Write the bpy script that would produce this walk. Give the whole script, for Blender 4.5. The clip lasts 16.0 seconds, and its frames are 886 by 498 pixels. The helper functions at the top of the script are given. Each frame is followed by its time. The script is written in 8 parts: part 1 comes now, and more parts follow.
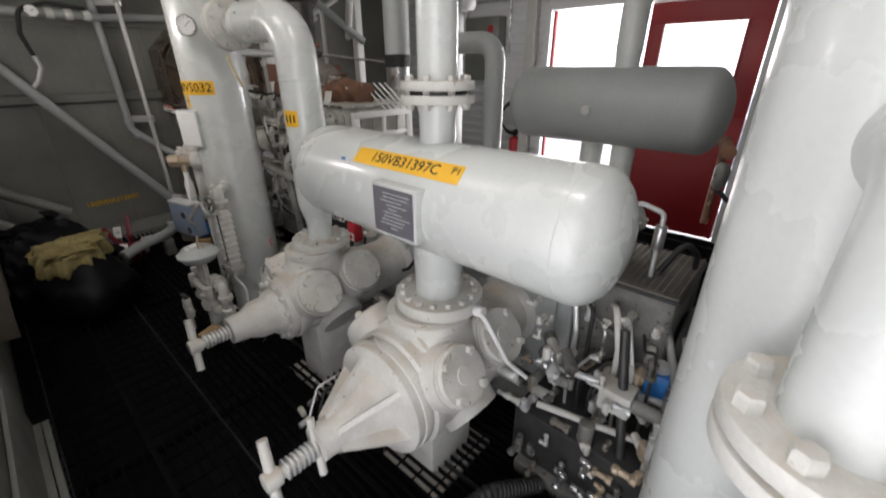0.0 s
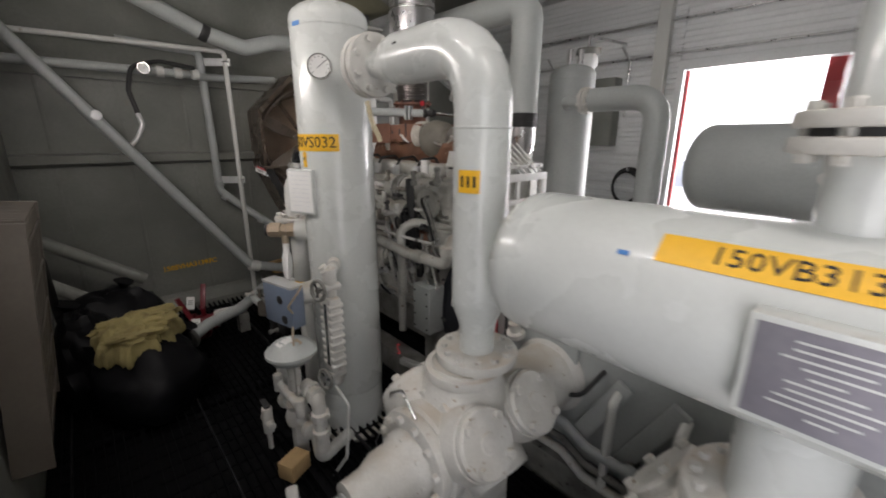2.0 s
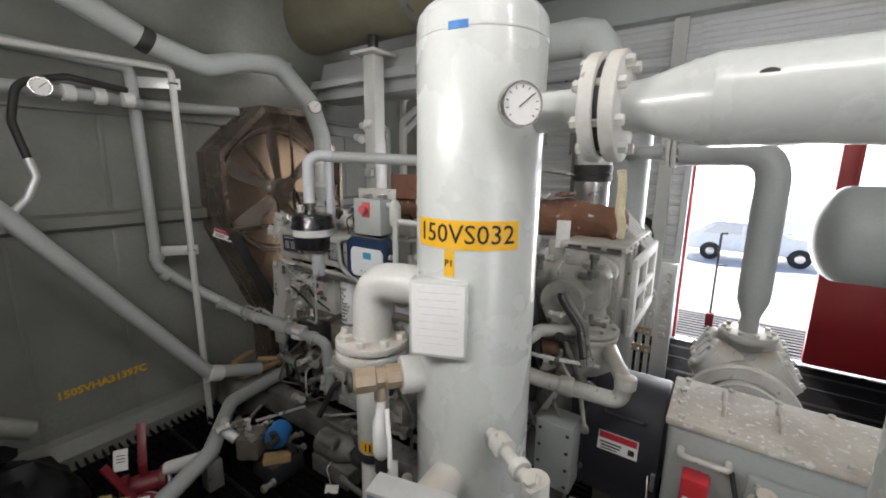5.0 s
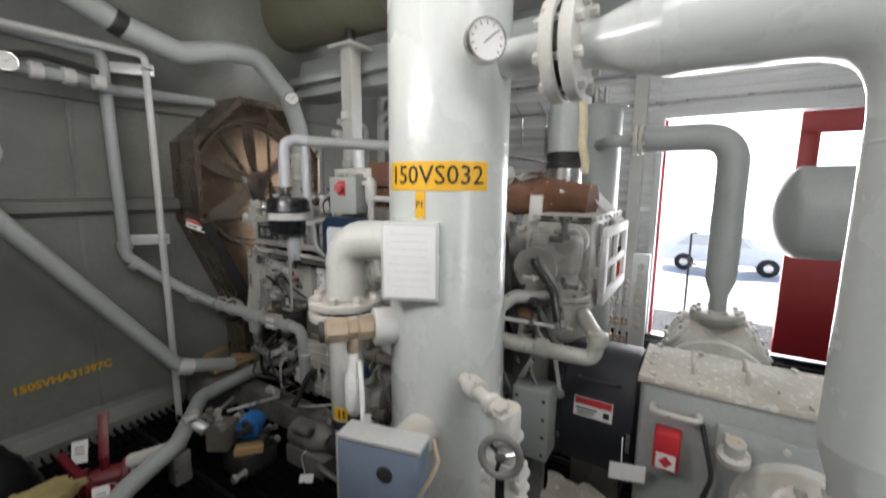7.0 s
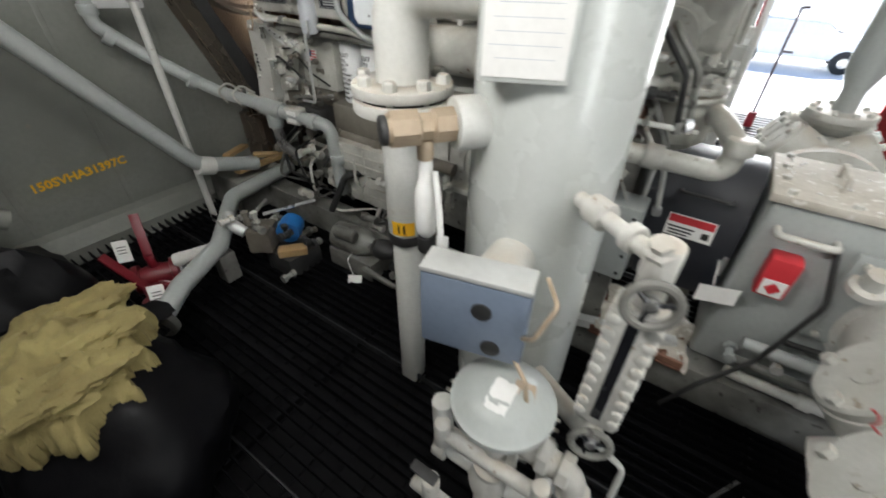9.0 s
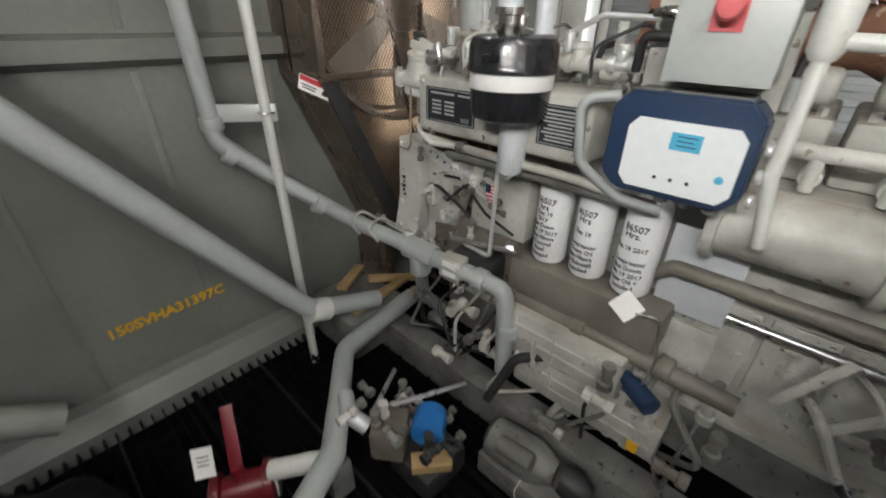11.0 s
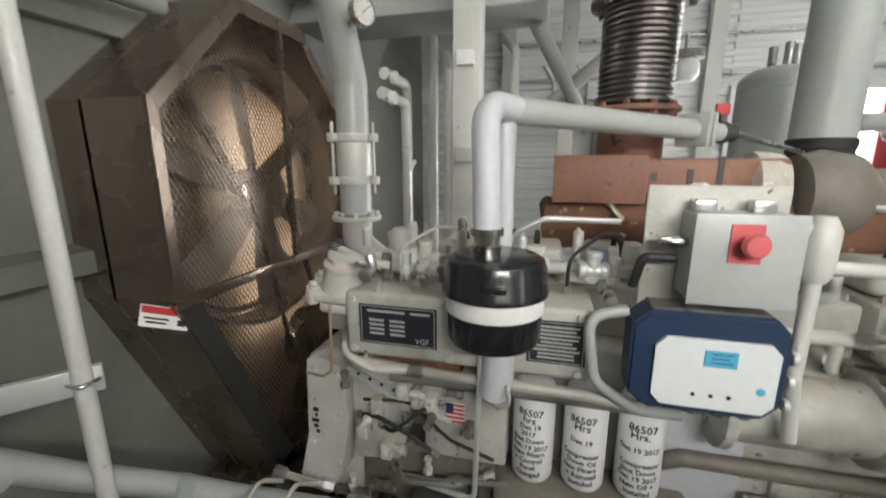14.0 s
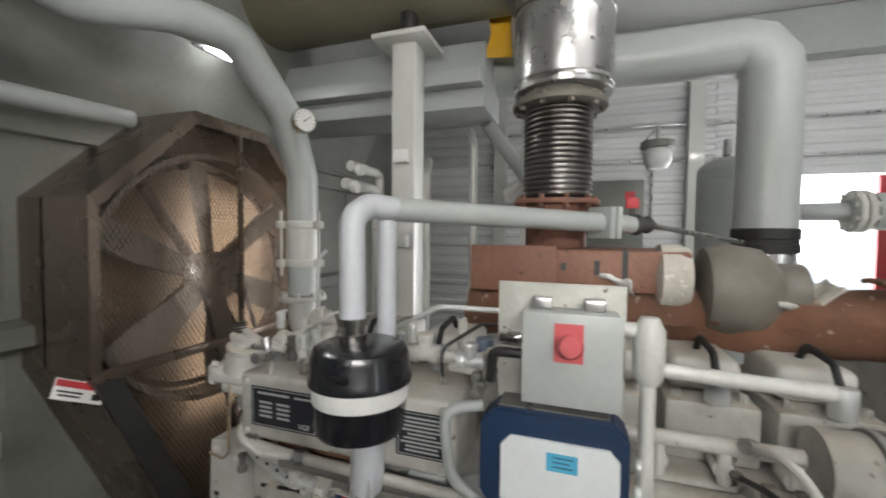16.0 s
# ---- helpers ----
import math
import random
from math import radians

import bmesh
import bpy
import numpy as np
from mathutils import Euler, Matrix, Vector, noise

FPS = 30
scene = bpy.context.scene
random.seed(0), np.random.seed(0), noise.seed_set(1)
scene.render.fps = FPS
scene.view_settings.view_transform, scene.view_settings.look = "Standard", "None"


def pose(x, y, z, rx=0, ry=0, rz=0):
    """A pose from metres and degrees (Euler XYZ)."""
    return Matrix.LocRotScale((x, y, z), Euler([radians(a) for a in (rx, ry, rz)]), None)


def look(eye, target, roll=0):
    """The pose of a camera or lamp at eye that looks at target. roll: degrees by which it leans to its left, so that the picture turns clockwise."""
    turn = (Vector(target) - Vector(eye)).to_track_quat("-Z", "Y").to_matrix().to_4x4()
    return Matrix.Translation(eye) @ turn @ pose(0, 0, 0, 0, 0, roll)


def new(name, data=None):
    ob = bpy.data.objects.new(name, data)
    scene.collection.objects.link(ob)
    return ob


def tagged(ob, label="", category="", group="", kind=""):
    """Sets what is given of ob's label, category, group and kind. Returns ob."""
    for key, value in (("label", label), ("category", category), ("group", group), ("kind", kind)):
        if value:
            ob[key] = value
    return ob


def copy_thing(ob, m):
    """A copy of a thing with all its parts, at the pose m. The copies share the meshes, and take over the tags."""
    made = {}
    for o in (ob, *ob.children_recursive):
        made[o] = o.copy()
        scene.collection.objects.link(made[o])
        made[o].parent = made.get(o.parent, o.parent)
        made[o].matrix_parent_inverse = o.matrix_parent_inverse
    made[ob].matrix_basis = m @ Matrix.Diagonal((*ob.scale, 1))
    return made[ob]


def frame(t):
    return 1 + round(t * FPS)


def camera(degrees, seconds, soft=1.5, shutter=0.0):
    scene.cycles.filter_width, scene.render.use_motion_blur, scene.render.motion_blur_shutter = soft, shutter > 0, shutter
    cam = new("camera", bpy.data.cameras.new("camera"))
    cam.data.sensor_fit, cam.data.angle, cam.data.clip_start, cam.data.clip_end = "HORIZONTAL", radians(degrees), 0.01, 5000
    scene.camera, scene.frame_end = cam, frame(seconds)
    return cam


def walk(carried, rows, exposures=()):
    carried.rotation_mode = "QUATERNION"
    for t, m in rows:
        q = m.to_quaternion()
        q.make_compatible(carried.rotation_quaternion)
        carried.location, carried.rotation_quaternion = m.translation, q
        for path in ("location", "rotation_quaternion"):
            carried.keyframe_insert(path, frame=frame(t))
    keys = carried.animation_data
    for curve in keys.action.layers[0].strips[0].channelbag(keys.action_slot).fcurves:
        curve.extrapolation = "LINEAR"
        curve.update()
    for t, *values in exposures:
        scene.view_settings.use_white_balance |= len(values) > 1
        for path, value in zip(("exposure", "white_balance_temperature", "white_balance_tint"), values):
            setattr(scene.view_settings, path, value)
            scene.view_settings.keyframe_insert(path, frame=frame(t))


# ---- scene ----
cam = camera(95.4, 16.0, soft=1.8, shutter=0.4)
PATH = [
    (0, (-0.039, -0.046, 1.621), (1.314, 1.172, 0.793), -0.2),
    (0.5, (-0.057, 0.022, 1.653), (1.37, 1.285, 1.049), 0),
    (1, (0.006, 0.232, 1.599), (1.444, 1.513, 1.061), -0.1),
    (1.5, (0.083, 0.515, 1.567), (1.452, 1.87, 1.027), -0.2),
    (2, (0.033, 0.856, 1.536), (1.312, 2.296, 1.002), 0.2),
    (2.5, (0.016, 1.173, 1.536), (1.277, 2.632, 1.006), 0.3),
    (3, (-0.004, 1.524, 1.495), (1.274, 2.971, 0.973), 0.3),
    (3.5, (0.035, 1.851, 1.513), (1.312, 3.302, 0.997), 0.3),
    (4, (0.027, 2.11, 1.592), (1.401, 3.47, 1.081), 0.5),
    (4.5, (-0.01, 2.162, 1.655), (1.521, 3.353, 1.165), 0.3),
    (4.7, (-0.015, 2.155, 1.676), (1.556, 3.306, 1.223), 0.3),
    (6.8, (-0.031, 2.097, 1.508), (1.646, 3.167, 1.31), 0.4),
    (7, (-0.041, 2.091, 1.477), (1.632, 3.148, 1.182), 0.5),
    (7.5, (-0.021, 2.11, 1.438), (1.58, 3.12, 0.791), 0.6),
    (8, (0.002, 2.131, 1.402), (1.497, 3.082, 0.476), 0.7),
    (8.5, (0.034, 2.206, 1.365), (1.419, 3.086, 0.22), 0.8),
    (9, (0.122, 2.425, 1.361), (1.456, 3.323, 0.173), 1),
    (9.5, (0.227, 2.679, 1.396), (1.425, 3.748, 0.203), 0.9),
    (10, (0.271, 2.95, 1.437), (1.377, 4.157, 0.287), 1.4),
    (10.2, (0.302, 3.021, 1.452), (1.414, 4.262, 0.345), 1.5),
    (12.3, (0.653, 3.931, 1.443), (2.361, 4.647, 0.689), -0.5),
    (12.5, (0.664, 3.97, 1.439), (2.431, 4.59, 0.736), -0.5),
    (13, (0.679, 4.002, 1.436), (2.515, 4.468, 0.793), -0.7),
    (13.5, (0.614, 3.972, 1.521), (2.483, 4.377, 0.934), -0.7),
    (14, (0.543, 3.921, 1.624), (2.436, 4.401, 1.194), -0),
    (14.5, (0.505, 3.837, 1.684), (2.349, 4.565, 1.419), 0.5),
    (15, (0.535, 3.743, 1.699), (2.336, 4.601, 1.564), 0.6),
    (15.5, (0.569, 3.637, 1.704), (2.382, 4.477, 1.625), 0.6),
    (16, (0.597, 3.549, 1.676), (2.488, 4.195, 1.599), 0.6),
]
walk(cam, [(t, look(eye, target, roll)) for t, eye, target, roll in PATH], exposures=[(0, -0.05, 6550, 15), (2, 0.05, 6550, 16), (3, 0.35, 6450, 14), (4.5, 0.45, 6350, 13), (7, 0.55, 6300, 12), (8.5, 0.95, 6300, 9), (10.2, 1.2, 6350, 10), (12.3, 1.1, 6400, 9), (14, 1.1, 6450, 9), (15, 0.9, 6500, 10), (16, 0.8, 6350, 10)])

# ---------------------------------------------------------------- world and lights
world = bpy.data.worlds.new("sky")
scene.world = world
world.use_nodes = True
_n = world.node_tree.nodes
_sky = _n.new("ShaderNodeTexSky")
_sky.sky_type, _sky.sun_disc = "NISHITA", False
_sky.sun_elevation, _sky.sun_rotation = radians(38), radians(100)
_n["Background"].inputs["Strength"].default_value = 0.14
world.node_tree.links.new(_sky.outputs[0], _n["Background"].inputs["Color"])


def lamp(name, kind, m, energy, color=(1, 1, 1), size=1.0, size_y=None, angle=None):
    d = bpy.data.lights.new(name, kind)
    d.energy, d.color = energy, color
    if kind == "AREA":
        d.shape, d.size, d.size_y = "RECTANGLE", size, size_y or size
    if angle is not None:
        d.angle = radians(angle)
    o = new(name, d)
    o.matrix_world = m
    return o


lamp("sun", "SUN", look((12, 2, 9), (4.5, 0.7, 0.0)), 5.0, (1.0, 0.95, 0.88), angle=0.6)
# sky light in the openings: east doorway, west doorway
lamp("east_opening_skylight", "AREA", look((4.66, 1.93, 1.15), (0, 1.93, 1.0)), 60, (1.0, 0.99, 0.97), 0.95, 2.1)
lamp("west_opening_skylight", "AREA", look((-0.42, 0.0, 1.25), (3, 0.6, 1.0)), 22, (1.0, 0.98, 0.95), 1.4, 2.0)
# added unseen fill strips: high on west wall, one under ceiling by west doorway
FILL_STRIPS = [(-0.23, 1.95, 3.12, 0.35, 16), (-0.23, 3.35, 2.05, 0.08, 17)]
for _x, _y, _z, _tilt, _watt in FILL_STRIPS:
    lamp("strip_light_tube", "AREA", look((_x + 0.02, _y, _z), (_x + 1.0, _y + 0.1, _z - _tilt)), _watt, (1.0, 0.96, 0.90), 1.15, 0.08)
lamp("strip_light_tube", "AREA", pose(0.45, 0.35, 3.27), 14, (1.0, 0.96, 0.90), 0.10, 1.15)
# small wall lamp above the fan; hidden lamp added for daylight through the cooler core
lamp("wall_lamp_tube", "AREA", look((1.87, 4.90, 2.375), (1.75, 4.1, 1.1)), 0.6, (1.0, 0.97, 0.92), 0.16, 0.04)
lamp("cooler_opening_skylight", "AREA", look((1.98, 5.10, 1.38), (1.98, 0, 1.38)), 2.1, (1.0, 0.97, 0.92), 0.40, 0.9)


# ---------------------------------------------------------------- materials
def mat(name, base, rough=0.5, metal=0.0, alt=None, amount=0.5, scale=3.0, fine=60.0, bump=0.05, spots=None, spot_level=0.66, coat=0.0, rand=0.0, spec=0.5, dust=None, rvar=1.0):
    """Procedural surface: base colour drifting towards alt in broad clouds, fine grain in roughness and relief, and sharp-edged spots of another colour."""
    m = bpy.data.materials.new(name)
    m.use_nodes = True
    nt = m.node_tree
    bs = nt.nodes["Principled BSDF"]
    tc = nt.nodes.new("ShaderNodeTexCoord")
    geo = nt.nodes.new("ShaderNodeNewGeometry")
    alt = alt or tuple(c * 0.82 for c in base)

    def noise_at(s, detail=4.0):
        t = nt.nodes.new("ShaderNodeTexNoise")
        t.inputs["Scale"].default_value, t.inputs["Detail"].default_value = s, detail
        nt.links.new(geo.outputs["Position"], t.inputs["Vector"])
        return t.outputs["Fac"]

    def ramp(sock, a, b):
        r = nt.nodes.new("ShaderNodeMapRange")
        r.inputs["From Min"].default_value, r.inputs["From Max"].default_value = a, b
        nt.links.new(sock, r.inputs["Value"])
        return r.outputs["Result"]

    def mix(fac, a, b):
        x = nt.nodes.new("ShaderNodeMix")
        x.data_type = "RGBA"
        nt.links.new(fac, x.inputs["Factor"])
        for sock, v in ((x.inputs["A"], a), (x.inputs["B"], b)):
            if isinstance(v, tuple):
                sock.default_value = (*v, 1)
            else:
                nt.links.new(v, sock)
        return x.outputs["Result"]

    def times(sock, k):
        q = nt.nodes.new("ShaderNodeMath")
        q.operation = "MULTIPLY"
        q.inputs[1].default_value = k
        nt.links.new(sock, q.inputs[0])
        return q.outputs[0]

    col = mix(times(ramp(noise_at(scale, 6), 0.35, 0.7), amount), base, alt)
    col = mix(times(ramp(noise_at(fine), 0.4, 0.75), amount * 0.35), col, tuple(c * 0.6 for c in base))
    if spots:
        col = mix(ramp(noise_at(scale * 5, 8), spot_level, spot_level + 0.05), col, spots)
    if rand:
        info = nt.nodes.new("ShaderNodeObjectInfo")
        col = mix(times(info.outputs["Random"], rand), col, tuple(min(1, c * 0.55) for c in base))
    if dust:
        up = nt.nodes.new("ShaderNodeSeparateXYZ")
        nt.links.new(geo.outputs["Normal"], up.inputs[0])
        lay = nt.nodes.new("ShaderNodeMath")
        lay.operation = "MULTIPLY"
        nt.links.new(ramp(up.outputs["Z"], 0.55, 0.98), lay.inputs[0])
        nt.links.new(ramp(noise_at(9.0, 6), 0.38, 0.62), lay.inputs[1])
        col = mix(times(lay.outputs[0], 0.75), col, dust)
    nt.links.new(col, bs.inputs["Base Color"])
    rr = nt.nodes.new("ShaderNodeMapRange")
    rr.inputs["To Min"].default_value, rr.inputs["To Max"].default_value = max(0.03, rough - 0.12 * rvar), min(1, rough + 0.15 * rvar)
    nt.links.new(noise_at(scale * 4, 6), rr.inputs["Value"])
    nt.links.new(rr.outputs["Result"], bs.inputs["Roughness"])
    bs.inputs["Metallic"].default_value = metal
    bs.inputs["Coat Weight"].default_value = coat
    bs.inputs["Specular IOR Level"].default_value = spec
    if bump:
        bp = nt.nodes.new("ShaderNodeBump")
        bp.inputs["Strength"].default_value, bp.inputs["Distance"].default_value = bump, 0.004
        nt.links.new(noise_at(fine, 5), bp.inputs["Height"])
        nt.links.new(bp.outputs["Normal"], bs.inputs["Normal"])
    return m


def glow(name, color, strength):
    m = bpy.data.materials.new(name)
    m.use_nodes = True
    b = m.node_tree.nodes["Principled BSDF"]
    b.inputs["Base Color"].default_value = (*color, 1)
    b.inputs["Emission Color"].default_value = (*color, 1)
    b.inputs["Emission Strength"].default_value = strength
    return m


M = dict(
    paint=mat("light_grey_paint", (0.61, 0.61, 0.58), 0.36, 0, (0.50, 0.51, 0.475), 0.6, 3.5, 90, 0.04, (0.42, 0.39, 0.33), 0.68, 0.15),
    vessel=mat("grey_vessel_paint", (0.555, 0.578, 0.555), 0.27, 0, (0.52, 0.54, 0.52), 0.3, 1.2, 70, 0.010, coat=0.25, rvar=0.25),
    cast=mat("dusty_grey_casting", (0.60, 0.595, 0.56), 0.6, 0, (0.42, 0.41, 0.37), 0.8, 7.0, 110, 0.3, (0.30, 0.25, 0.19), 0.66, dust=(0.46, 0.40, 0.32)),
    engine=mat("engine_grey_paint", (0.53, 0.53, 0.485), 0.45, 0, (0.27, 0.26, 0.23), 0.9, 7.0, 90, 0.25, (0.14, 0.10, 0.07), 0.66, dust=(0.36, 0.31, 0.25)),
    dirty=mat("oily_grey_metal", (0.24, 0.24, 0.22), 0.5, 0.1, (0.09, 0.085, 0.075), 0.9, 7.0, 80, 0.3, (0.05, 0.045, 0.04), 0.64),
    dark=mat("dark_oily_steel", (0.06, 0.06, 0.06), 0.45, 0.3, (0.03, 0.03, 0.03), 0.8, 6.0, 90, 0.3),
    wall=mat("grey_green_steel_wall", (0.24, 0.245, 0.222), 0.42, 0, (0.145, 0.15, 0.132), 1.0, 1.7, 40, 0.06, (0.20, 0.185, 0.155), 0.74),
    white=mat("white_corrugated_sheet", (0.72, 0.73, 0.73), 0.45, 0, (0.62, 0.63, 0.63), 0.5, 1.5, 50, 0.03),
    ceil=mat("off_white_ceiling", (0.62, 0.63, 0.62), 0.6, 0, (0.52, 0.53, 0.52), 0.6, 1.2, 40, 0.05),
    grate=mat("black_oily_grating", (0.004, 0.004, 0.005), 0.6, 0, (0.009, 0.009, 0.010), 0.7, 4.0, 70, 0.3, rand=0.4, spec=0.07),
    worn=mat("worn_grating_edge", (0.06, 0.062, 0.066), 0.4, 0.5, (0.02, 0.02, 0.021), 0.9, 3.0, 50, 0.2, (0.13, 0.13, 0.13), 0.66, rand=0.7),
    grime=mat("oil_grimed_metal", (0.20, 0.185, 0.155), 0.5, 0, (0.09, 0.075, 0.058), 0.9, 5.0, 70, 0.4),
    faded=mat("faded_red_plastic", (0.58, 0.10, 0.11), 0.5, 0, (0.62, 0.17, 0.17), 0.6, 9.0, 60, 0.04),
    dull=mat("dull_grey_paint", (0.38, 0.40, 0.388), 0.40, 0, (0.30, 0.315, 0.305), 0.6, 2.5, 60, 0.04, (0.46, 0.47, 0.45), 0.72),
    pit=mat("black_floor_pan", (0.005, 0.005, 0.006), 0.7, 0, (0.008, 0.008, 0.008), 0.7, 3.0, 30, 0.2, spec=0.1),
    black=mat("black_gloss_paint", (0.012, 0.013, 0.016), 0.22, 0, (0.02, 0.02, 0.022), 0.5, 3.0, 80, 0.04, coat=0.3),
    matt=mat("matt_black_plate", (0.015, 0.017, 0.024), 0.5, 0, (0.03, 0.03, 0.035), 0.6, 3.0, 60, 0.08),
    rope=mat("pale_fibre_rope", (0.62, 0.55, 0.38), 0.95, 0, (0.45, 0.38, 0.24), 0.8, 30.0, 160, 0.8),
    rubber=mat("black_rubber", (0.015, 0.015, 0.015), 0.6, 0, (0.03, 0.03, 0.03), 0.6, 8.0, 70, 0.15),
    rust=mat("rusty_manifold", (0.19, 0.085, 0.06), 0.6, 0.1, (0.30, 0.155, 0.105), 0.9, 3.5, 60, 0.4, (0.085, 0.05, 0.04), 0.64),
    lag=mat("brown_lagging", (0.20, 0.095, 0.055), 0.85, 0, (0.11, 0.06, 0.04), 0.9, 5.0, 60, 0.8, (0.36, 0.28, 0.22), 0.64),
    steel=mat("brushed_steel", (0.55, 0.55, 0.55), 0.28, 0.9, (0.42, 0.41, 0.40), 0.6, 4.0, 90, 0.05),
    chrome=mat("worn_chrome", (0.62, 0.61, 0.59), 0.22, 1.0, (0.4, 0.38, 0.34), 0.6, 9.0, 90, 0.05),
    bellow=mat("dark_steel_bellows", (0.22, 0.21, 0.20), 0.35, 0.85, (0.12, 0.10, 0.09), 0.7, 6.0, 60, 0.1),
    bronze=mat("bronze_valve_metal", (0.46, 0.37, 0.27), 0.42, 0.35, (0.34, 0.26, 0.18), 0.7, 8.0, 70, 0.15),
    fan=mat("brown_fan_guard_steel", (0.30, 0.245, 0.20), 0.27, 0.85, (0.20, 0.16, 0.125), 0.6, 2.0, 60, 0.03, rvar=0.5),
    blade=mat("grey_brown_fan_blade", (0.29, 0.25, 0.21), 0.35, 0.4, (0.18, 0.15, 0.12), 0.7, 5.0, 60, 0.1),
    core=mat("tan_cooler_core", (0.40, 0.32, 0.245), 0.7, 0.1, (0.30, 0.22, 0.16), 0.7, 3.0, 90, 0.4),
    red=mat("red_door_paint", (0.33, 0.018, 0.022), 0.4, 0, (0.27, 0.015, 0.018), 0.6, 2.0, 60, 0.03),
    vred=mat("dark_red_valve_paint", (0.15, 0.008, 0.016), 0.4, 0, (0.13, 0.01, 0.015), 0.7, 8.0, 70, 0.1),
    signred=mat("sign_red", (0.52, 0.03, 0.04), 0.5, 0, None, 0.3),
    yellow=mat("yellow_label", (0.80, 0.45, 0.02), 0.45, 0, (0.72, 0.38, 0.02), 0.5, 8.0, 80, 0.02),
    ink=mat("black_ink", (0.012, 0.012, 0.012), 0.6, 0, None, 0.2, bump=0),
    paper=mat("white_paper", (0.78, 0.78, 0.76), 0.7, 0, (0.70, 0.69, 0.66), 0.4, 10.0, 60, 0.03),
    plate=mat("grey_data_plate", (0.22, 0.21, 0.24), 0.35, 0.5, (0.30, 0.29, 0.32), 0.6, 14.0, 60, 0.05),
    aged=mat("pale_aluminium_plate", (0.62, 0.63, 0.62), 0.38, 0.4, (0.52, 0.53, 0.52), 0.5, 10.0, 60, 0.05),
    beige=mat("aged_beige_enamel", (0.16, 0.138, 0.115), 0.45, 0, (0.11, 0.092, 0.075), 0.7, 4.0, 70, 0.05, (0.17, 0.13, 0.10), 0.68),
    bluebox=mat("blue_grey_paint", (0.16, 0.20, 0.27), 0.4, 0, (0.22, 0.25, 0.30), 0.5, 4.0, 70, 0.03),
    navy=mat("navy_blue_housing", (0.014, 0.035, 0.085), 0.42, 0, (0.04, 0.055, 0.085), 0.5, 5.0, 70, 0.03),
    face=mat("pale_front_panel", (0.74, 0.77, 0.78), 0.4, 0, (0.68, 0.71, 0.72), 0.4, 8.0, 60, 0.0),
    lcd=mat("light_blue_display", (0.10, 0.42, 0.62), 0.2, 0, (0.12, 0.46, 0.66), 0.3, 20.0, 60, 0.0),
    blue=mat("bright_blue_plastic", (0.02, 0.17, 0.48), 0.4, 0, (0.03, 0.12, 0.33), 0.6, 9.0, 60, 0.05),
    wool=mat("yellow_glass_wool", (0.36, 0.30, 0.125), 1.0, 0, (0.19, 0.145, 0.06), 0.8, 9.0, 220, 0.9, (0.15, 0.095, 0.05), 0.69),
    bag=mat("black_plastic_bag", (0.003, 0.003, 0.004), 0.45, 0, (0.007, 0.007, 0.008), 0.6, 6.0, 40, 0.3, spec=0.14),
    wood=mat("bare_wood_block", (0.45, 0.31, 0.15), 0.7, 0, (0.33, 0.21, 0.09), 0.7, 9.0, 80, 0.15),
    pale=mat("pale_lilac_hose", (0.55, 0.57, 0.60), 0.42, 0, (0.48, 0.50, 0.53), 0.4, 5.0, 60, 0.04),
    bluepipe=mat("blue_grey_pipe_paint", (0.43, 0.455, 0.44), 0.34, 0, (0.36, 0.38, 0.365), 0.5, 4.0, 60, 0.04),
    filt=mat("white_filter_paint", (0.84, 0.85, 0.86), 0.32, 0, (0.74, 0.74, 0.75), 0.4, 8.0, 70, 0.02),
    dust=mat("sandy_dusty_cover", (0.56, 0.53, 0.47), 0.75, 0, (0.40, 0.36, 0.30), 0.9, 7.0, 60, 0.5, (0.66, 0.64, 0.60), 0.6),
    snow=mat("pale_snowy_yard", (0.80, 0.81, 0.83), 0.85, 0, (0.72, 0.73, 0.75), 0.6, 0.5, 12, 0.3),
    carpaint=mat("pale_silver_car_paint", (0.86, 0.87, 0.88), 0.25, 0.0, (0.80, 0.81, 0.83), 0.3, 1.0, 50, 0.0, coat=0.5),
    tyre=mat("tyre_rubber", (0.03, 0.03, 0.03), 0.8),
    olive=mat("olive_grey_silencer", (0.22, 0.21, 0.14), 0.5, 0.1, (0.16, 0.15, 0.10), 0.8, 3.0, 50, 0.15),
    lampglow=glow("lamp_glow", (1.0, 1.0, 1.0), 9.0),
)
_g = bpy.data.materials.new("window_glass")
_g.use_nodes = True
_g.node_tree.nodes["Principled BSDF"].inputs["Transmission Weight"].default_value = 1.0
_g.node_tree.nodes["Principled BSDF"].inputs["Roughness"].default_value = 0.02
_g.node_tree.nodes["Principled BSDF"].inputs["IOR"].default_value = 1.1
M["glass"] = _g
M["distance_glow"] = glow("white_backdrop_glow", (1.0, 1.0, 1.0), 2.6)

# cooler core: translucent tan sheet that glows from the lamp hidden behind it
_c = M["core"].node_tree
_t = _c.nodes.new("ShaderNodeBsdfTranslucent")
_t.inputs["Color"].default_value = (0.78, 0.66, 0.54, 1)
_m = _c.nodes.new("ShaderNodeMixShader")
_m.inputs[0].default_value = 0.55
_c.links.new(_c.nodes["Principled BSDF"].outputs[0], _m.inputs[1])
_c.links.new(_t.outputs[0], _m.inputs[2])
_c.links.new(_m.outputs[0], _c.nodes["Material Output"].inputs["Surface"])

# ---------------------------------------------------------------- building helpers
X, Y, Z = Vector((1, 0, 0)), Vector((0, 1, 0)), Vector((0, 0, 1))


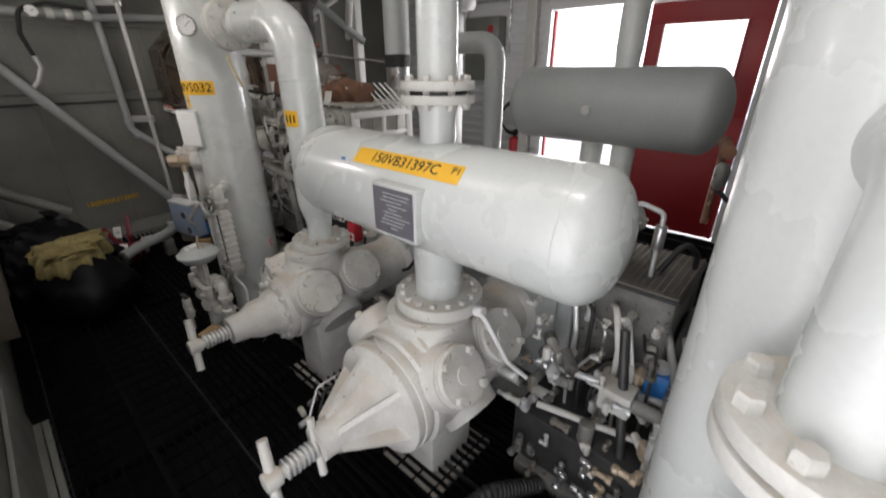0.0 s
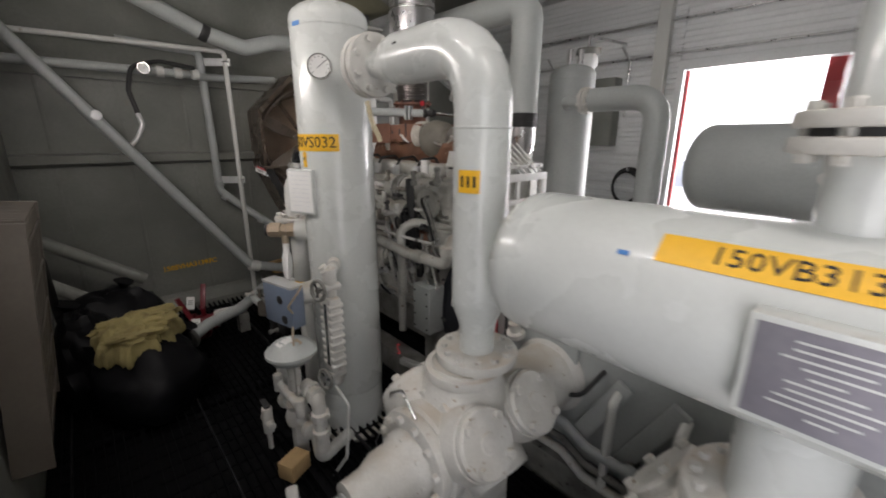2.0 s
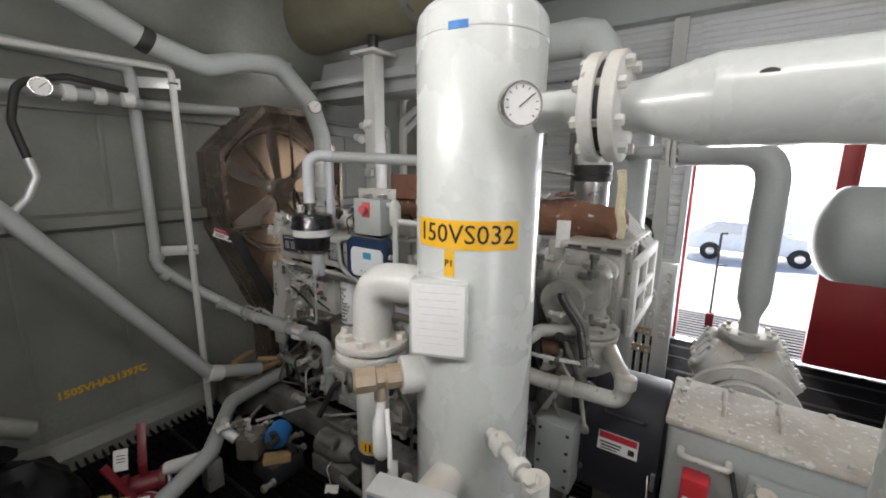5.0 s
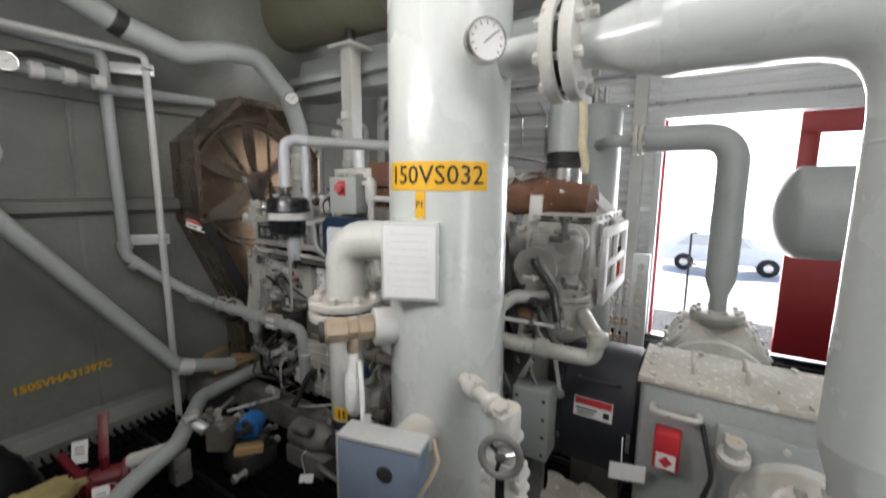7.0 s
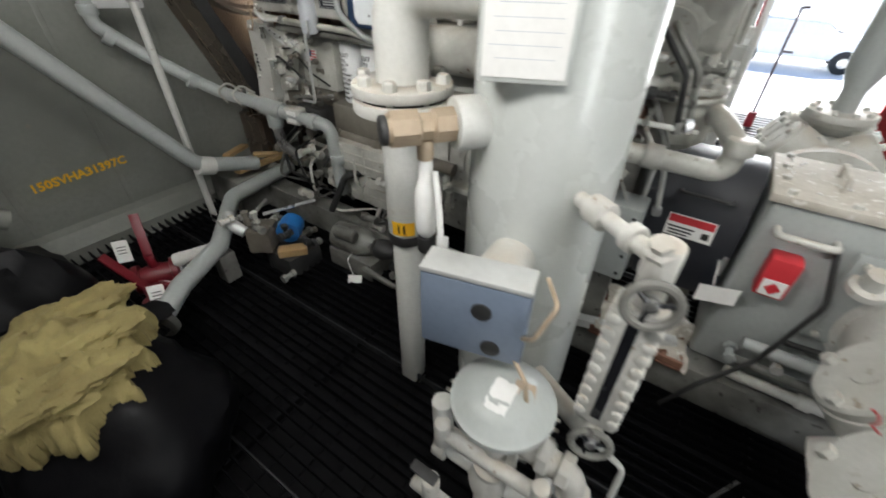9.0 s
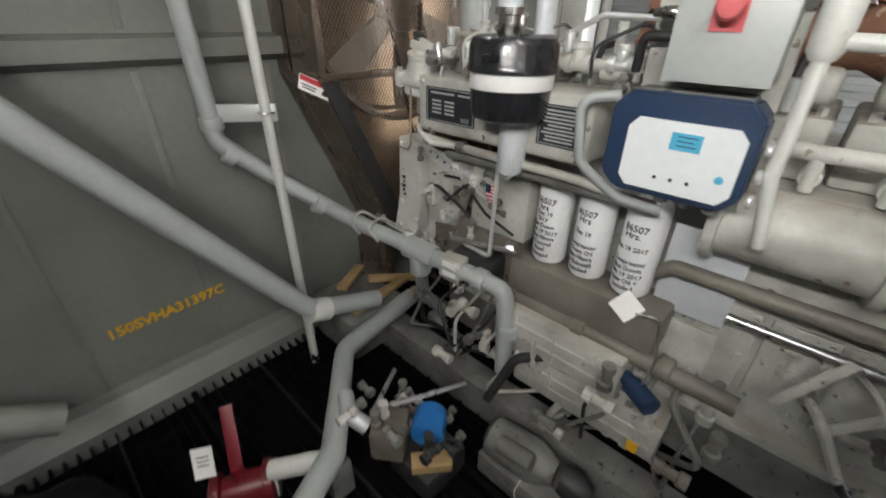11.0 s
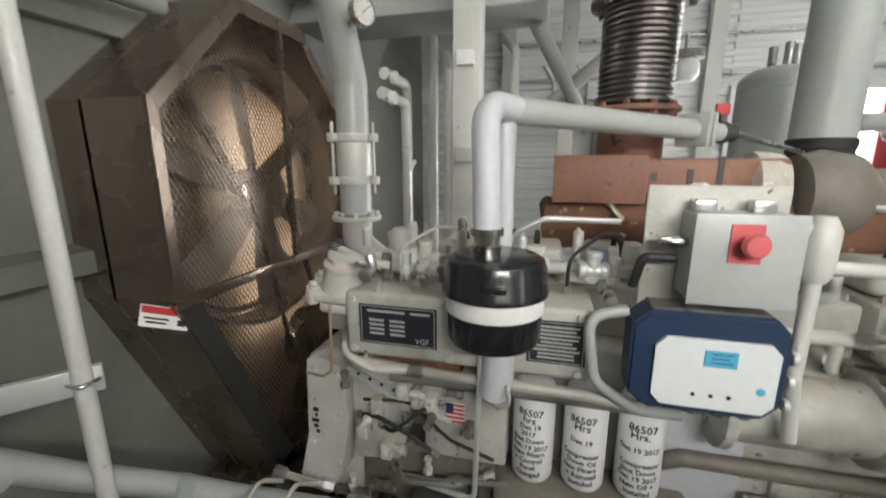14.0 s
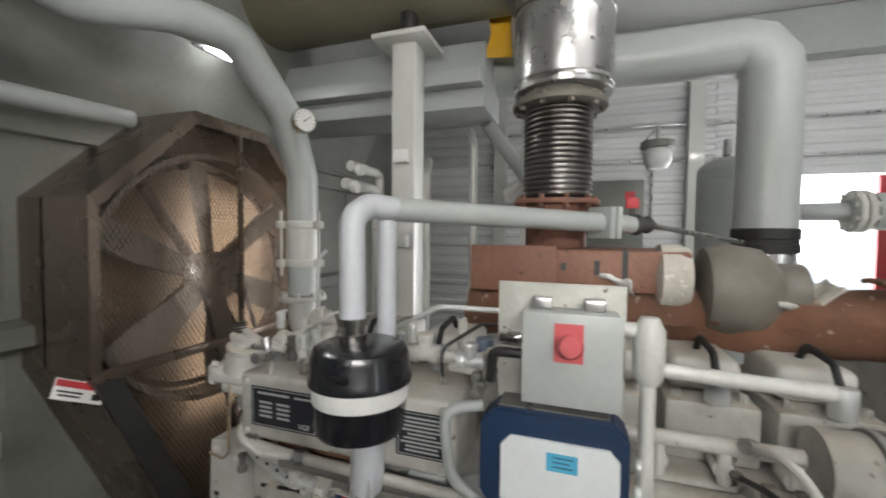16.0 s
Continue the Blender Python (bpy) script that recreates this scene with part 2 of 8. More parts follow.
def to_axis(p, axis):
    """Matrix that puts local z along axis, at p."""
    a = Vector(axis).normalized()
    return Matrix.Translation(p) @ a.to_track_quat("Z", "Y").to_matrix().to_4x4()


def mesh_of(bm, material, smooth=True, name="mesh"):
    me = bpy.data.meshes.new(name)
    bmesh.ops.recalc_face_normals(bm, faces=bm.faces)
    bm.to_mesh(me)
    bm.free()
    me.materials.append(M[material])
    if smooth:
        me.polygons.foreach_set("use_smooth", [True] * len(me.polygons))
        me.set_sharp_from_angle(angle=radians(38))
    return me


def base_of(ob):
    while ob.parent:
        ob = ob.parent
    return ob.location


def thing(name, at, label, category, group="", kind=""):
    o = new(name)
    o.location = at
    o.empty_display_size = 0.1
    return tagged(o, label, category, group, kind)


def part(name, bm, material, parent, label="", smooth=True):
    bmesh.ops.translate(bm, vec=-base_of(parent), verts=bm.verts)
    o = new(name, mesh_of(bm, material, smooth, name))
    o.parent = parent
    return tagged(o, label, kind="stuff" if name in ("writing", "mortar") else "")


def solid(name, bm, material, label, category, kind="", group="", smooth=True):
    """One thing made of one mesh."""
    return tagged(new(name, mesh_of(bm, material, smooth, name)), label, category, group, kind)


def join(*bms):
    out = bms[0]
    for b in bms[1:]:
        me = bpy.data.meshes.new("tmp")
        b.to_mesh(me)
        b.free()
        out.from_mesh(me)
        bpy.data.meshes.remove(me)
    return out


def box(x0, x1, y0, y1, z0, z1, bev=0.004, seg=2):
    bm = bmesh.new()
    bmesh.ops.create_cube(bm, size=1)
    bmesh.ops.scale(bm, vec=(x1 - x0, y1 - y0, z1 - z0), verts=bm.verts)
    bmesh.ops.translate(bm, vec=((x0 + x1) / 2, (y0 + y1) / 2, (z0 + z1) / 2), verts=bm.verts)
    if bev:
        bmesh.ops.bevel(bm, geom=bm.edges[:], offset=bev, segments=seg, affect="EDGES", profile=0.5)
    return bm


def moved(bm, m):
    bmesh.ops.transform(bm, matrix=m, verts=bm.verts)
    return bm


def rev(profile, p, axis=Z, seg=32, hollow=False):
    """A turned body: (radius, height) pairs round axis from p."""
    bm = bmesh.new()
    rings = []
    for r, h in profile:
        if r < 1e-5:
            rings.append([bm.verts.new((0, 0, h))])
        else:
            rings.append([bm.verts.new((r * math.cos(2 * math.pi * i / seg), r * math.sin(2 * math.pi * i / seg), h)) for i in range(seg)])
    for a, b in zip(rings, rings[1:] + (rings[:1] if hollow else [])):
        for i in range(seg):
            j = (i + 1) % seg
            if len(a) == 1 and len(b) > 1:
                bm.faces.new((a[0], b[i], b[j]))
            elif len(b) == 1 and len(a) > 1:
                bm.faces.new((a[i], a[j], b[0]))
            elif len(a) > 1:
                bm.faces.new((a[i], a[j], b[j], b[i]))
    for ring in () if hollow else (rings[0], rings[-1]):
        if len(ring) > 1:
            bm.faces.new(ring)
    return moved(bm, to_axis(p, axis))


def cyl(p, axis, r, h, bev=0.004, seg=28):
    b = min(bev, r * 0.4, h * 0.4)
    return rev([(r - b, 0), (r - b * 0.3, b * 0.3), (r, b), (r, h - b), (r - b * 0.3, h - b * 0.3), (r - b, h)], p, axis, seg)


def dome(r, h, k=0.28, n=7):
    """Profile of a vessel of length h with dished ends of depth k * r."""
    d = k * r * 2
    up = [(r * math.cos(a), h - d + d * math.sin(a)) for a in [math.pi / 2 * i / n for i in range(n + 1)]]
    down = [(rr, h - hh) for rr, hh in reversed(up)]
    return down + up


def fillet(pts, bend, n=7):
    pts = [Vector(p) for p in pts]
    out = [pts[0]]
    for a, b, c in zip(pts, pts[1:], pts[2:]):
        u, v = (a - b), (c - b)
        ang = u.angle(v, math.pi)
        if ang > math.pi - 0.05:
            out.append(b)
            continue
        d = min(bend / math.tan(ang / 2), u.length * 0.48, v.length * 0.48)
        p, q = b + u.normalized() * d, b + v.normalized() * d
        for i in range(n + 1):
            t = i / n
            out.append(p * (1 - t) ** 2 + b * 2 * t * (1 - t) + q * t * t)
    out.append(pts[-1])
    return out


def pipe(pts, r, bend=0.0, seg=14, radii=None):
    """A round bar or pipe along a line of points; bend is the radius of its corners."""
    pts = fillet(pts, bend) if bend else [Vector(p) for p in pts]
    bm = bmesh.new()
    rings = []
    nrm = None
    for i, p in enumerate(pts):
        d = (pts[min(i + 1, len(pts) - 1)] - pts[max(i - 1, 0)]).normalized()
        if nrm is None:
            nrm = d.orthogonal().normalized()
        nrm = (nrm - d * nrm.dot(d)).normalized()
        bi = d.cross(nrm)
        rr = radii[i] if radii else r
        rings.append([bm.verts.new(p + nrm * rr * math.cos(2 * math.pi * k / seg) + bi * rr * math.sin(2 * math.pi * k / seg)) for k in range(seg)])
    for a, b in zip(rings, rings[1:]):
        for k in range(seg):
            j = (k + 1) % seg
            bm.faces.new((a[k], a[j], b[j], b[k]))
    bm.faces.new(rings[0])
    bm.faces.new(rings[-1])
    return bm


def slab(poly, axis, a, b):
    """A flat plate: polygon in the two other axes, from a to b along axis."""
    k = "xyz".index(axis)
    bm = bmesh.new()

    def v(q, h):
        c = list(q)
        c.insert(k, h)
        return bm.verts.new(c)
    lo, hi = [v(q, a) for q in poly], [v(q, b) for q in poly]
    bm.faces.new(lo)
    bm.faces.new(hi)
    for i in range(len(poly)):
        j = (i + 1) % len(poly)
        bm.faces.new((lo[i], lo[j], hi[j], hi[i]))
    return bm


_hex = {}


def bolts(parent, centre, axis, ring, n, r=0.012, h=0.016, phase=0.0, material="cast"):
    """Hexagon bolt heads on a ring, each an object on one shared mesh."""
    key = (round(r, 4), round(h, 4), material, tuple(round(c, 3) for c in axis))
    if key not in _hex:
        _hex[key] = mesh_of(rev([(r, 0), (r, h * 0.8), (r * 0.85, h), (0, h)], (0, 0, 0), axis, 6), material, False, "bolt")
    m = to_axis(centre, axis)
    for i in range(n):
        a = 2 * math.pi * (i + phase) / n
        o = new("bolt", _hex[key])
        o.parent = parent
        o.location = m @ Vector((ring * math.cos(a), ring * math.sin(a), 0)) - base_of(parent)


def bolt_at(parent, places, axis, r=0.012, h=0.014, material="cast"):
    for p in places:
        bolts(parent, p, axis, 0.0, 1, r, h, 0, material)


def flange(parent, p, axis, r, h, hole_ring, n, name="flange", material="cast", bolt=0.012, both=False, label=""):
    f = part(name, cyl(p, axis, r, h, 0.005, 36), material, parent, label)
    a = Vector(axis).normalized()
    bolts(f, Vector(p) + a * (h - 0.001), axis, hole_ring, n, bolt, bolt * 1.3, 0.5, material)
    if both:
        bolts(f, Vector(p) + a * 0.001, -a, hole_ring, n, bolt, bolt * 1.3, 0.5, material)
    return f


def letters(body, height, m=None, extrude=0.0008, bold=0.0):
    """Writing as a bmesh in the xy plane, its middle on the origin, of that cap height."""
    cu = bpy.data.curves.new("t", "FONT")
    cu.body, cu.align_x, cu.align_y, cu.size, cu.extrude = body, "CENTER", "CENTER", height * 1.38, extrude
    cu.resolution_u, cu.offset = 2, bold
    o = bpy.data.objects.new("t", cu)
    scene.collection.objects.link(o)
    dg = bpy.context.evaluated_depsgraph_get()
    me = bpy.data.meshes.new_from_object(o.evaluated_get(dg))
    bm = bmesh.new()
    bm.from_mesh(me)
    bpy.data.objects.remove(o)
    bpy.data.curves.remove(cu)
    bpy.data.meshes.remove(me)
    return moved(bm, m) if m else bm


def facing(p, right, up):
    """Matrix for flat things: local x to right, y to up, z out of the face, at p."""
    r, u = Vector(right).normalized(), Vector(up).normalized()
    o = r.cross(u)
    return Matrix(((r.x, u.x, o.x, p[0]), (r.y, u.y, o.y, p[1]), (r.z, u.z, o.z, p[2]), (0, 0, 0, 1)))


def sheet(w, h, m, t=0.0015, bev=0.0):
    return moved(box(-w / 2, w / 2, -h / 2, h / 2, 0, t, bev), m)


def bars(rows, m, t=0.001):
    """Small plain bars (x, y, width, height) standing for writing too small to read."""
    return join(*[moved(box(x - w / 2, x + w / 2, y - h / 2, y + h / 2, 0, t, 0), m) for x, y, w, h in rows])


def wrap(bm, p, axis, zero, r):
    """Bends a flat bmesh (x along the bend, y along axis, z out) round a cylinder; zero is the direction of x = 0."""
    a, z0 = Vector(axis).normalized(), Vector(zero).normalized()
    side = a.cross(z0)
    for v in bm.verts:
        t = v.co.x / r
        v.co = Vector(p) + a * v.co.y + (z0 * math.cos(t) + side * math.sin(t)) * (r + v.co.z)
    return bm


def strip(w, h, n=16, t=0.0012):
    bm = bmesh.new()
    g = [[bm.verts.new((-w / 2 + w * i / n, y, z)) for y, z in ((-h / 2, 0), (-h / 2, t), (h / 2, t), (h / 2, 0))] for i in range(n + 1)]
    for a, b in zip(g, g[1:]):
        for k in range(4):
            j = (k + 1) % 4
            bm.faces.new((a[k], a[j], b[j], b[k]))
    bm.faces.new(g[0])
    bm.faces.new(g[-1])
    return bm

# ---------------------------------------------------------------- the building
def structure(name, bm, material, label, smooth=False):
    return solid(name, bm, material, label, name.split("_")[0], "structure", smooth=smooth)


def ribbed(y0, y1, z0, z1, x_in, x_out, pitch=0.10, depth=0.014):
    """Horizontal corrugation on the inner side of a sheet wall."""
    prof, z = [], z0
    while z < z1 - 1e-6:
        for dz, d in ((0.0, 0.0), (0.030, 0.0), (0.045, depth), (0.085, depth)):
            if z + dz < z1:
                prof.append((x_in + d, z + dz))
        z += pitch
    prof += [(x_in, z1), (x_out, z1), (x_out, z0)]
    bm = bmesh.new()
    lo, hi = ([bm.verts.new((x, y, z)) for x, z in prof] for y in (y0, y1))
    for i in range(len(prof)):
        j = (i + 1) % len(prof)
        bm.faces.new((lo[i], lo[j], hi[j], hi[i]))
    for ring in (lo, hi):
        bmesh.ops.triangulate(bm, faces=[bm.faces.new(ring)])
    return bm


EAST, NORTH, WEST, SOUTH, TOP = 4.55, 5.15, -0.34, -1.6, 3.4
D0, D1, DH = 0.44, 2.44, 2.16
structure("ground", box(-2000, 2000, -2000, 2000, -1.95, -1.75, 0), "snow", "pale bright concrete yard round the building")
structure("foundation", box(WEST - 0.1, EAST + 0.1, SOUTH - 0.1, NORTH + 0.1, -1.75, -0.145, 0), "dirty", "dark steel skid and footing under the raised building")
floor = structure("floor", box(WEST, EAST, SOUTH, NORTH, -0.14, -0.07, 0), "pit", "black steel floor pan under the open grating")
structure("ceiling", box(WEST - 0.1, EAST + 0.1, SOUTH - 0.1, NORTH + 0.1, TOP, TOP + 0.1, 0), "ceil", "off-white painted sheet ceiling")
w = structure("wall_north", box(WEST - 0.1, EAST + 0.1, NORTH, NORTH + 0.1, -0.14, TOP, 0), "wall", "grey-green painted steel panel wall behind the fan")
structure("wall_south", box(WEST - 0.1, EAST + 0.1, SOUTH - 0.1, SOUTH, -0.14, TOP, 0), "wall", "plain grey-green steel wall")
structure("wall_west", join(box(WEST - 0.1, WEST, SOUTH, -0.75, -0.14, TOP, 0), box(WEST - 0.1, WEST, 0.75, NORTH, -0.14, TOP, 0), box(WEST - 0.1, WEST, -0.75, 0.75, 2.3, TOP, 0)),
          "wall", "grey-green steel wall with an open doorway")
structure("wall_east", join(ribbed(SOUTH, D0 - 0.06, -0.14, TOP, EAST, EAST + 0.1), ribbed(D1 + 0.06, NORTH, -0.14, TOP, EAST, EAST + 0.1), ribbed(D0 - 0.06, D1 + 0.06, DH + 0.06, TOP, EAST, EAST + 0.1)),
          "white", "white horizontally corrugated sheet wall")
structure("threshold_east", box(EAST, EAST + 0.12, D0 - 0.06, D1 + 0.06, -0.14, -0.005, 0.003), "steel", "worn steel door threshold")
# slanting panel and edge angle above the fan wall
structure("wall_slant", slab([(NORTH - 0.002, 2.08), (NORTH - 0.002, TOP - 0.002), (4.55, TOP - 0.002)], "x", WEST + 0.002, 3.3), "wall", "grey slanting plenum panel over the fan wall")
structure("trim_north", join(pipe([(WEST + 0.01, NORTH - 0.02, 2.07), (3.28, NORTH - 0.02, 2.07)], 0.014), box(WEST + 0.01, 3.28, NORTH - 0.045, NORTH - 0.004, 1.96, 2.05, 0.004)), "wall", "steel edge angle along the wall")
for z in (1.36,):
    structure("trim_girt", slab([(NORTH - 0.004, z - 0.055), (NORTH - 0.07, z - 0.03), (NORTH - 0.07, z + 0.03), (NORTH - 0.004, z + 0.045)], "x", WEST + 0.005, 3.28), "wall", "grey steel wall girt")
for i in range(8):
    x = -0.1 + i * 0.46
    o = new("seam", mesh_of(join(box(x - 0.012, x + 0.012, NORTH - 0.008, NORTH - 0.002, 0, 1.29, 0.002), box(x - 0.012, x + 0.012, NORTH - 0.008, NORTH - 0.002, 1.42, 1.95, 0.002)), "wall"))
    o.parent = w
structure("baseboard_north", slab([(NORTH - 0.004, -0.06), (NORTH - 0.11, -0.06), (NORTH - 0.11, 0.03), (NORTH - 0.05, 0.10), (NORTH - 0.004, 0.12)], "x", WEST + 0.005, 3.28), "wall", "dusty grey kerb at the foot of the wall")
structure("trim_eave", box(EAST - 0.16, EAST - 0.003, SOUTH + 0.01, NORTH - 0.7, 3.05, TOP - 0.003, 0.006), "bluepipe", "grey box beam along the eave")
for y in (2.66, 4.3, 0.2, -1.0):
    structure("column_post", join(box(EAST - 0.10, EAST - 0.006, y - 0.055, y - 0.045, 0, 3.04, 0.002), box(EAST - 0.105, EAST - 0.097, y - 0.06, y + 0.06, 0, 3.04, 0.002), box(EAST - 0.10, EAST - 0.006, y + 0.045, y + 0.055, 0, 3.04, 0.002)),
              "paint", "grey channel post on the sheet wall")
for z in (2.32, 2.62):
    structure("trim_conduit", pipe([(EAST - 0.03, SOUTH + 0.05, z), (EAST - 0.03, NORTH - 0.75, z)], 0.012), "steel", "thin conduit along the sheet wall")

# doorway: frame, closed leaf with a window, open gap
df = structure("door_1", join(box(EAST - 0.05, EAST + 0.11, D1, D1 + 0.06, 0, DH + 0.06, 0.004), box(EAST - 0.05, EAST + 0.11, D0 - 0.06, D0, 0, DH + 0.06, 0.004), box(EAST - 0.05, EAST + 0.11, D0, D1, DH, DH + 0.06, 0.004)),
               "white", "double doorway with a white frame, one leaf open and one red leaf closed")
part("stop", join(box(EAST + 0.02, EAST + 0.06, D1 - 0.03, D1 - 0.002, 0, DH - 0.003, 0.003)), "red", df, "red painted door stop")
L0, L1 = D0 + 0.02, 1.42
leaf = part("leaf", join(box(EAST + 0.01, EAST + 0.055, L0, L1, 0.01, 1.18, 0.004), box(EAST + 0.01, EAST + 0.055, L0, L1, 1.97, DH - 0.01, 0.004),
                         box(EAST + 0.01, EAST + 0.055, L0, 0.63, 1.18, 1.97, 0.002), box(EAST + 0.01, EAST + 0.055, 1.29, L1, 1.18, 1.97, 0.002)), "red", df, "closed red door leaf with a window")
part("pane", box(EAST + 0.028, EAST + 0.034, 0.625, 1.295, 1.175, 1.975, 0), "glass", leaf, "clear window pane").visible_shadow = False
part("window_bead", join(box(EAST + 0.0, EAST + 0.012, 0.61, 1.31, 1.965, 1.985, 0.002), box(EAST + 0.0, EAST + 0.012, 0.61, 1.31, 1.165, 1.185, 0.002), box(EAST + 0.0, EAST + 0.012, 0.61, 0.632, 1.185, 1.965, 0.002), box(EAST + 0.0, EAST + 0.012, 1.288, 1.31, 1.185, 1.965, 0.002)), "red", leaf)
hd = part("door_handle", join(cyl((EAST + 0.012, 1.33, 1.02), -X, 0.025, 0.02), pipe([(EAST - 0.01, 1.33, 1.02), (EAST - 0.04, 1.33, 1.02), (EAST - 0.04, 1.22, 1.02)], 0.009, 0.01)), "chrome", leaf, "lever handle")
# folded-back open leaf outside
part("open_leaf", box(EAST + 0.13, EAST + 0.17, D1 + 0.04, D1 + 0.92, -0.1, DH - 0.01, 0.004), "red", df, "open red leaf folded back outside")

# yard seen through the doorway
pl = tagged(new("platform", mesh_of(join(box(EAST + 0.12, EAST + 1.5, -1.0, 4.5, -0.16, -0.13, 0), *[box(EAST + 0.125 + i * 0.095, EAST + 0.175 + i * 0.095, -1.0, 4.5, -0.128, -0.10, 0) for i in range(14)]), "worn", False)),
            "galvanised steel grating landing outside the doorway", "landing", kind="structure")
for y in (-0.9, 1.75, 4.4):
    for x in (EAST + 0.2, EAST + 1.42):
        o = new("landing_leg", mesh_of(box(x - 0.04, x + 0.04, y - 0.04, y + 0.04, -1.75, -0.161, 0.004), "worn"))
        o.parent = pl
rp = thing("rail_post", (5.5, 2.14, -0.1), "dark steel hooked stand on the outside landing", "post")
part("pole", pipe([(5.5, 2.14, -0.1), (5.5, 2.14, 0.995), (5.5, 2.08, 1.0)], 0.012, 0.02), "dark", rp)
part("shoe", box(5.46, 5.54, 2.10, 2.18, -0.10, 0.05, 0.006), "vred", rp)
part("crossbar", box(5.485, 5.515, 2.05, 2.15, 0.62, 0.64, 0.003), "dark", rp)


def car(at, label):
    c = thing("car", at, label, "car")
    x, y, z = at
    body = [(-2.2, 0.35), (-2.25, 0.75), (-2.1, 0.98), (-1.0, 1.05), (-0.55, 1.5), (1.3, 1.55), (2.0, 1.1), (2.2, 0.95), (2.2, 0.4)]
    b = slab([(y + q, z + h) for q, h in body], "x", x - 0.85, x + 0.85)
    bmesh.ops.bevel(b, geom=b.edges[:], offset=0.07, segments=3, affect="EDGES")
    part("body", b, "carpaint", c)
    for side in (-0.86, 0.86):
        part("window", slab([(y + q, z + h) for q, h in ((-0.85, 1.07), (-0.5, 1.42), (0.3, 1.46), (0.3, 1.07))], "x", x + side - 0.006, x + side + 0.006), "aged", c)
        part("window", slab([(y + q, z + h) for q, h in ((0.4, 1.07), (0.4, 1.46), (1.2, 1.46), (1.65, 1.07))], "x", x + side - 0.006, x + side + 0.006), "aged", c)
        for q in (-1.4, 1.35):
            t = part("wheel", rev([(0.17, -0.1), (0.33, -0.1), (0.35, -0.06), (0.35, 0.06), (0.33, 0.1), (0.17, 0.1)], (x + side * 0.93, y + q, z + 0.35), X, 24), "tyre", c)
            part("rim", rev([(0.0, -0.105), (0.08, -0.11), (0.19, -0.095), (0.20, 0.0), (0.19, 0.095), (0.08, 0.11), (0, 0.105)], (x + side * 0.93, y + q, z + 0.35), X, 18), "chrome", t)


# emissive sheet added so that everything far beyond the doorway turns out white
structure("backdrop", box(70.0, 70.2, -120.0, 120.0, -6.0, 45.0, 0), "distance_glow", "glowing white sheet added as the bright distance beyond the yard")
car((20.0, 1.1, -1.75), "pale silver parked car in the bright yard")

# ---------------------------------------------------------------- pressure vessels and their pipes
def vessel_vertical(name, x, y, r, z0, z1, label, material="vessel"):
    v = thing(name, (x, y, -0.06), label, "pressure vessel", "vertical scrubbers")
    part("shell", rev(dome(r, z1 - z0, 0.24), (x, y, z0), Z, 56), material, v)
    part("skirt", rev([(r - 0.012, 0), (r - 0.004, 0.0), (r - 0.004, z0 + 0.16), (r - 0.012, z0 + 0.16)], (x, y, -0.06), Z, 48), material, v)
    part("base_ring", cyl((x, y, -0.06), Z, r + 0.05, 0.02, 0.003, 40), "cast", v)
    part("weld_seam", rev([(r - 0.002, -0.006), (r + 0.002, -0.003), (r + 0.002, 0.003), (r - 0.002, 0.006)], (x, y, z1 - 0.12), Z, 48), material, v)
    return v


VX, VY, VR = 0.997, 2.73, 0.175
scr = vessel_vertical("scrubber", VX, VY, VR, 0.13, 2.12, "tall light grey vertical scrubber with a yellow number label")
part("top_fitting", join(cyl((VX - 0.02, VY, 2.10), Z, 0.03, 0.06), cyl((VX + 0.03, VY + 0.03, 2.10), Z, 0.018, 0.07), box(VX - 0.05, VX + 0.05, VY - 0.02, VY + 0.02, 2.14, 2.165, 0.004)), "cast", scr)
# yellow number label facing the aisle
lab = part("label", wrap(strip(0.30, 0.075), (VX, VY, 1.51), Z, Vector((-0.952, -0.306, 0)), VR + 0.001), "yellow", scr, "yellow label with black number")
part("number", wrap(letters("150VS032", 0.05), (VX, VY, 1.51), Z, Vector((-0.952, -0.306, 0)), VR + 0.003), "ink", lab)
tag2 = part("label", wrap(strip(0.028, 0.07, 4), (VX, VY, 1.435), Z, Vector((-0.99, -0.12, 0)), VR + 0.001), "yellow", scr)
part("number", wrap(letters("P1", 0.018), (VX, VY, 1.435), Z, Vector((-0.99, -0.12, 0)), VR + 0.003), "ink", tag2)
part("tape_mark", wrap(strip(0.05, 0.018, 4), (VX, VY, 2.0), Z, Vector((-0.98, -0.2, 0)), VR + 0.001), "blue", scr, "blue tape mark")
# data plate bracket
mm = facing((0.793, 2.722, 1.285), (0.40, -0.92, 0), (0, 0, 1))
br = part("nameplate_bracket", moved(box(-0.078, 0.078, -0.105, 0.105, -0.06, 0, 0.004), mm), "vessel", scr, "boxed nameplate bracket")
pp = part("data_plate", sheet(0.14, 0.19, mm, 0.002), "paper", br, "pale data plate with faint writing")
part("writing", bars([(random.uniform(-0.005, 0.005), 0.075 - i * 0.02, random.uniform(0.09, 0.125), 0.0014) for i in range(8)], mm @ Matrix.Translation((0, 0, 0.002)), 0.0002), "pale", pp)
# pressure gauge


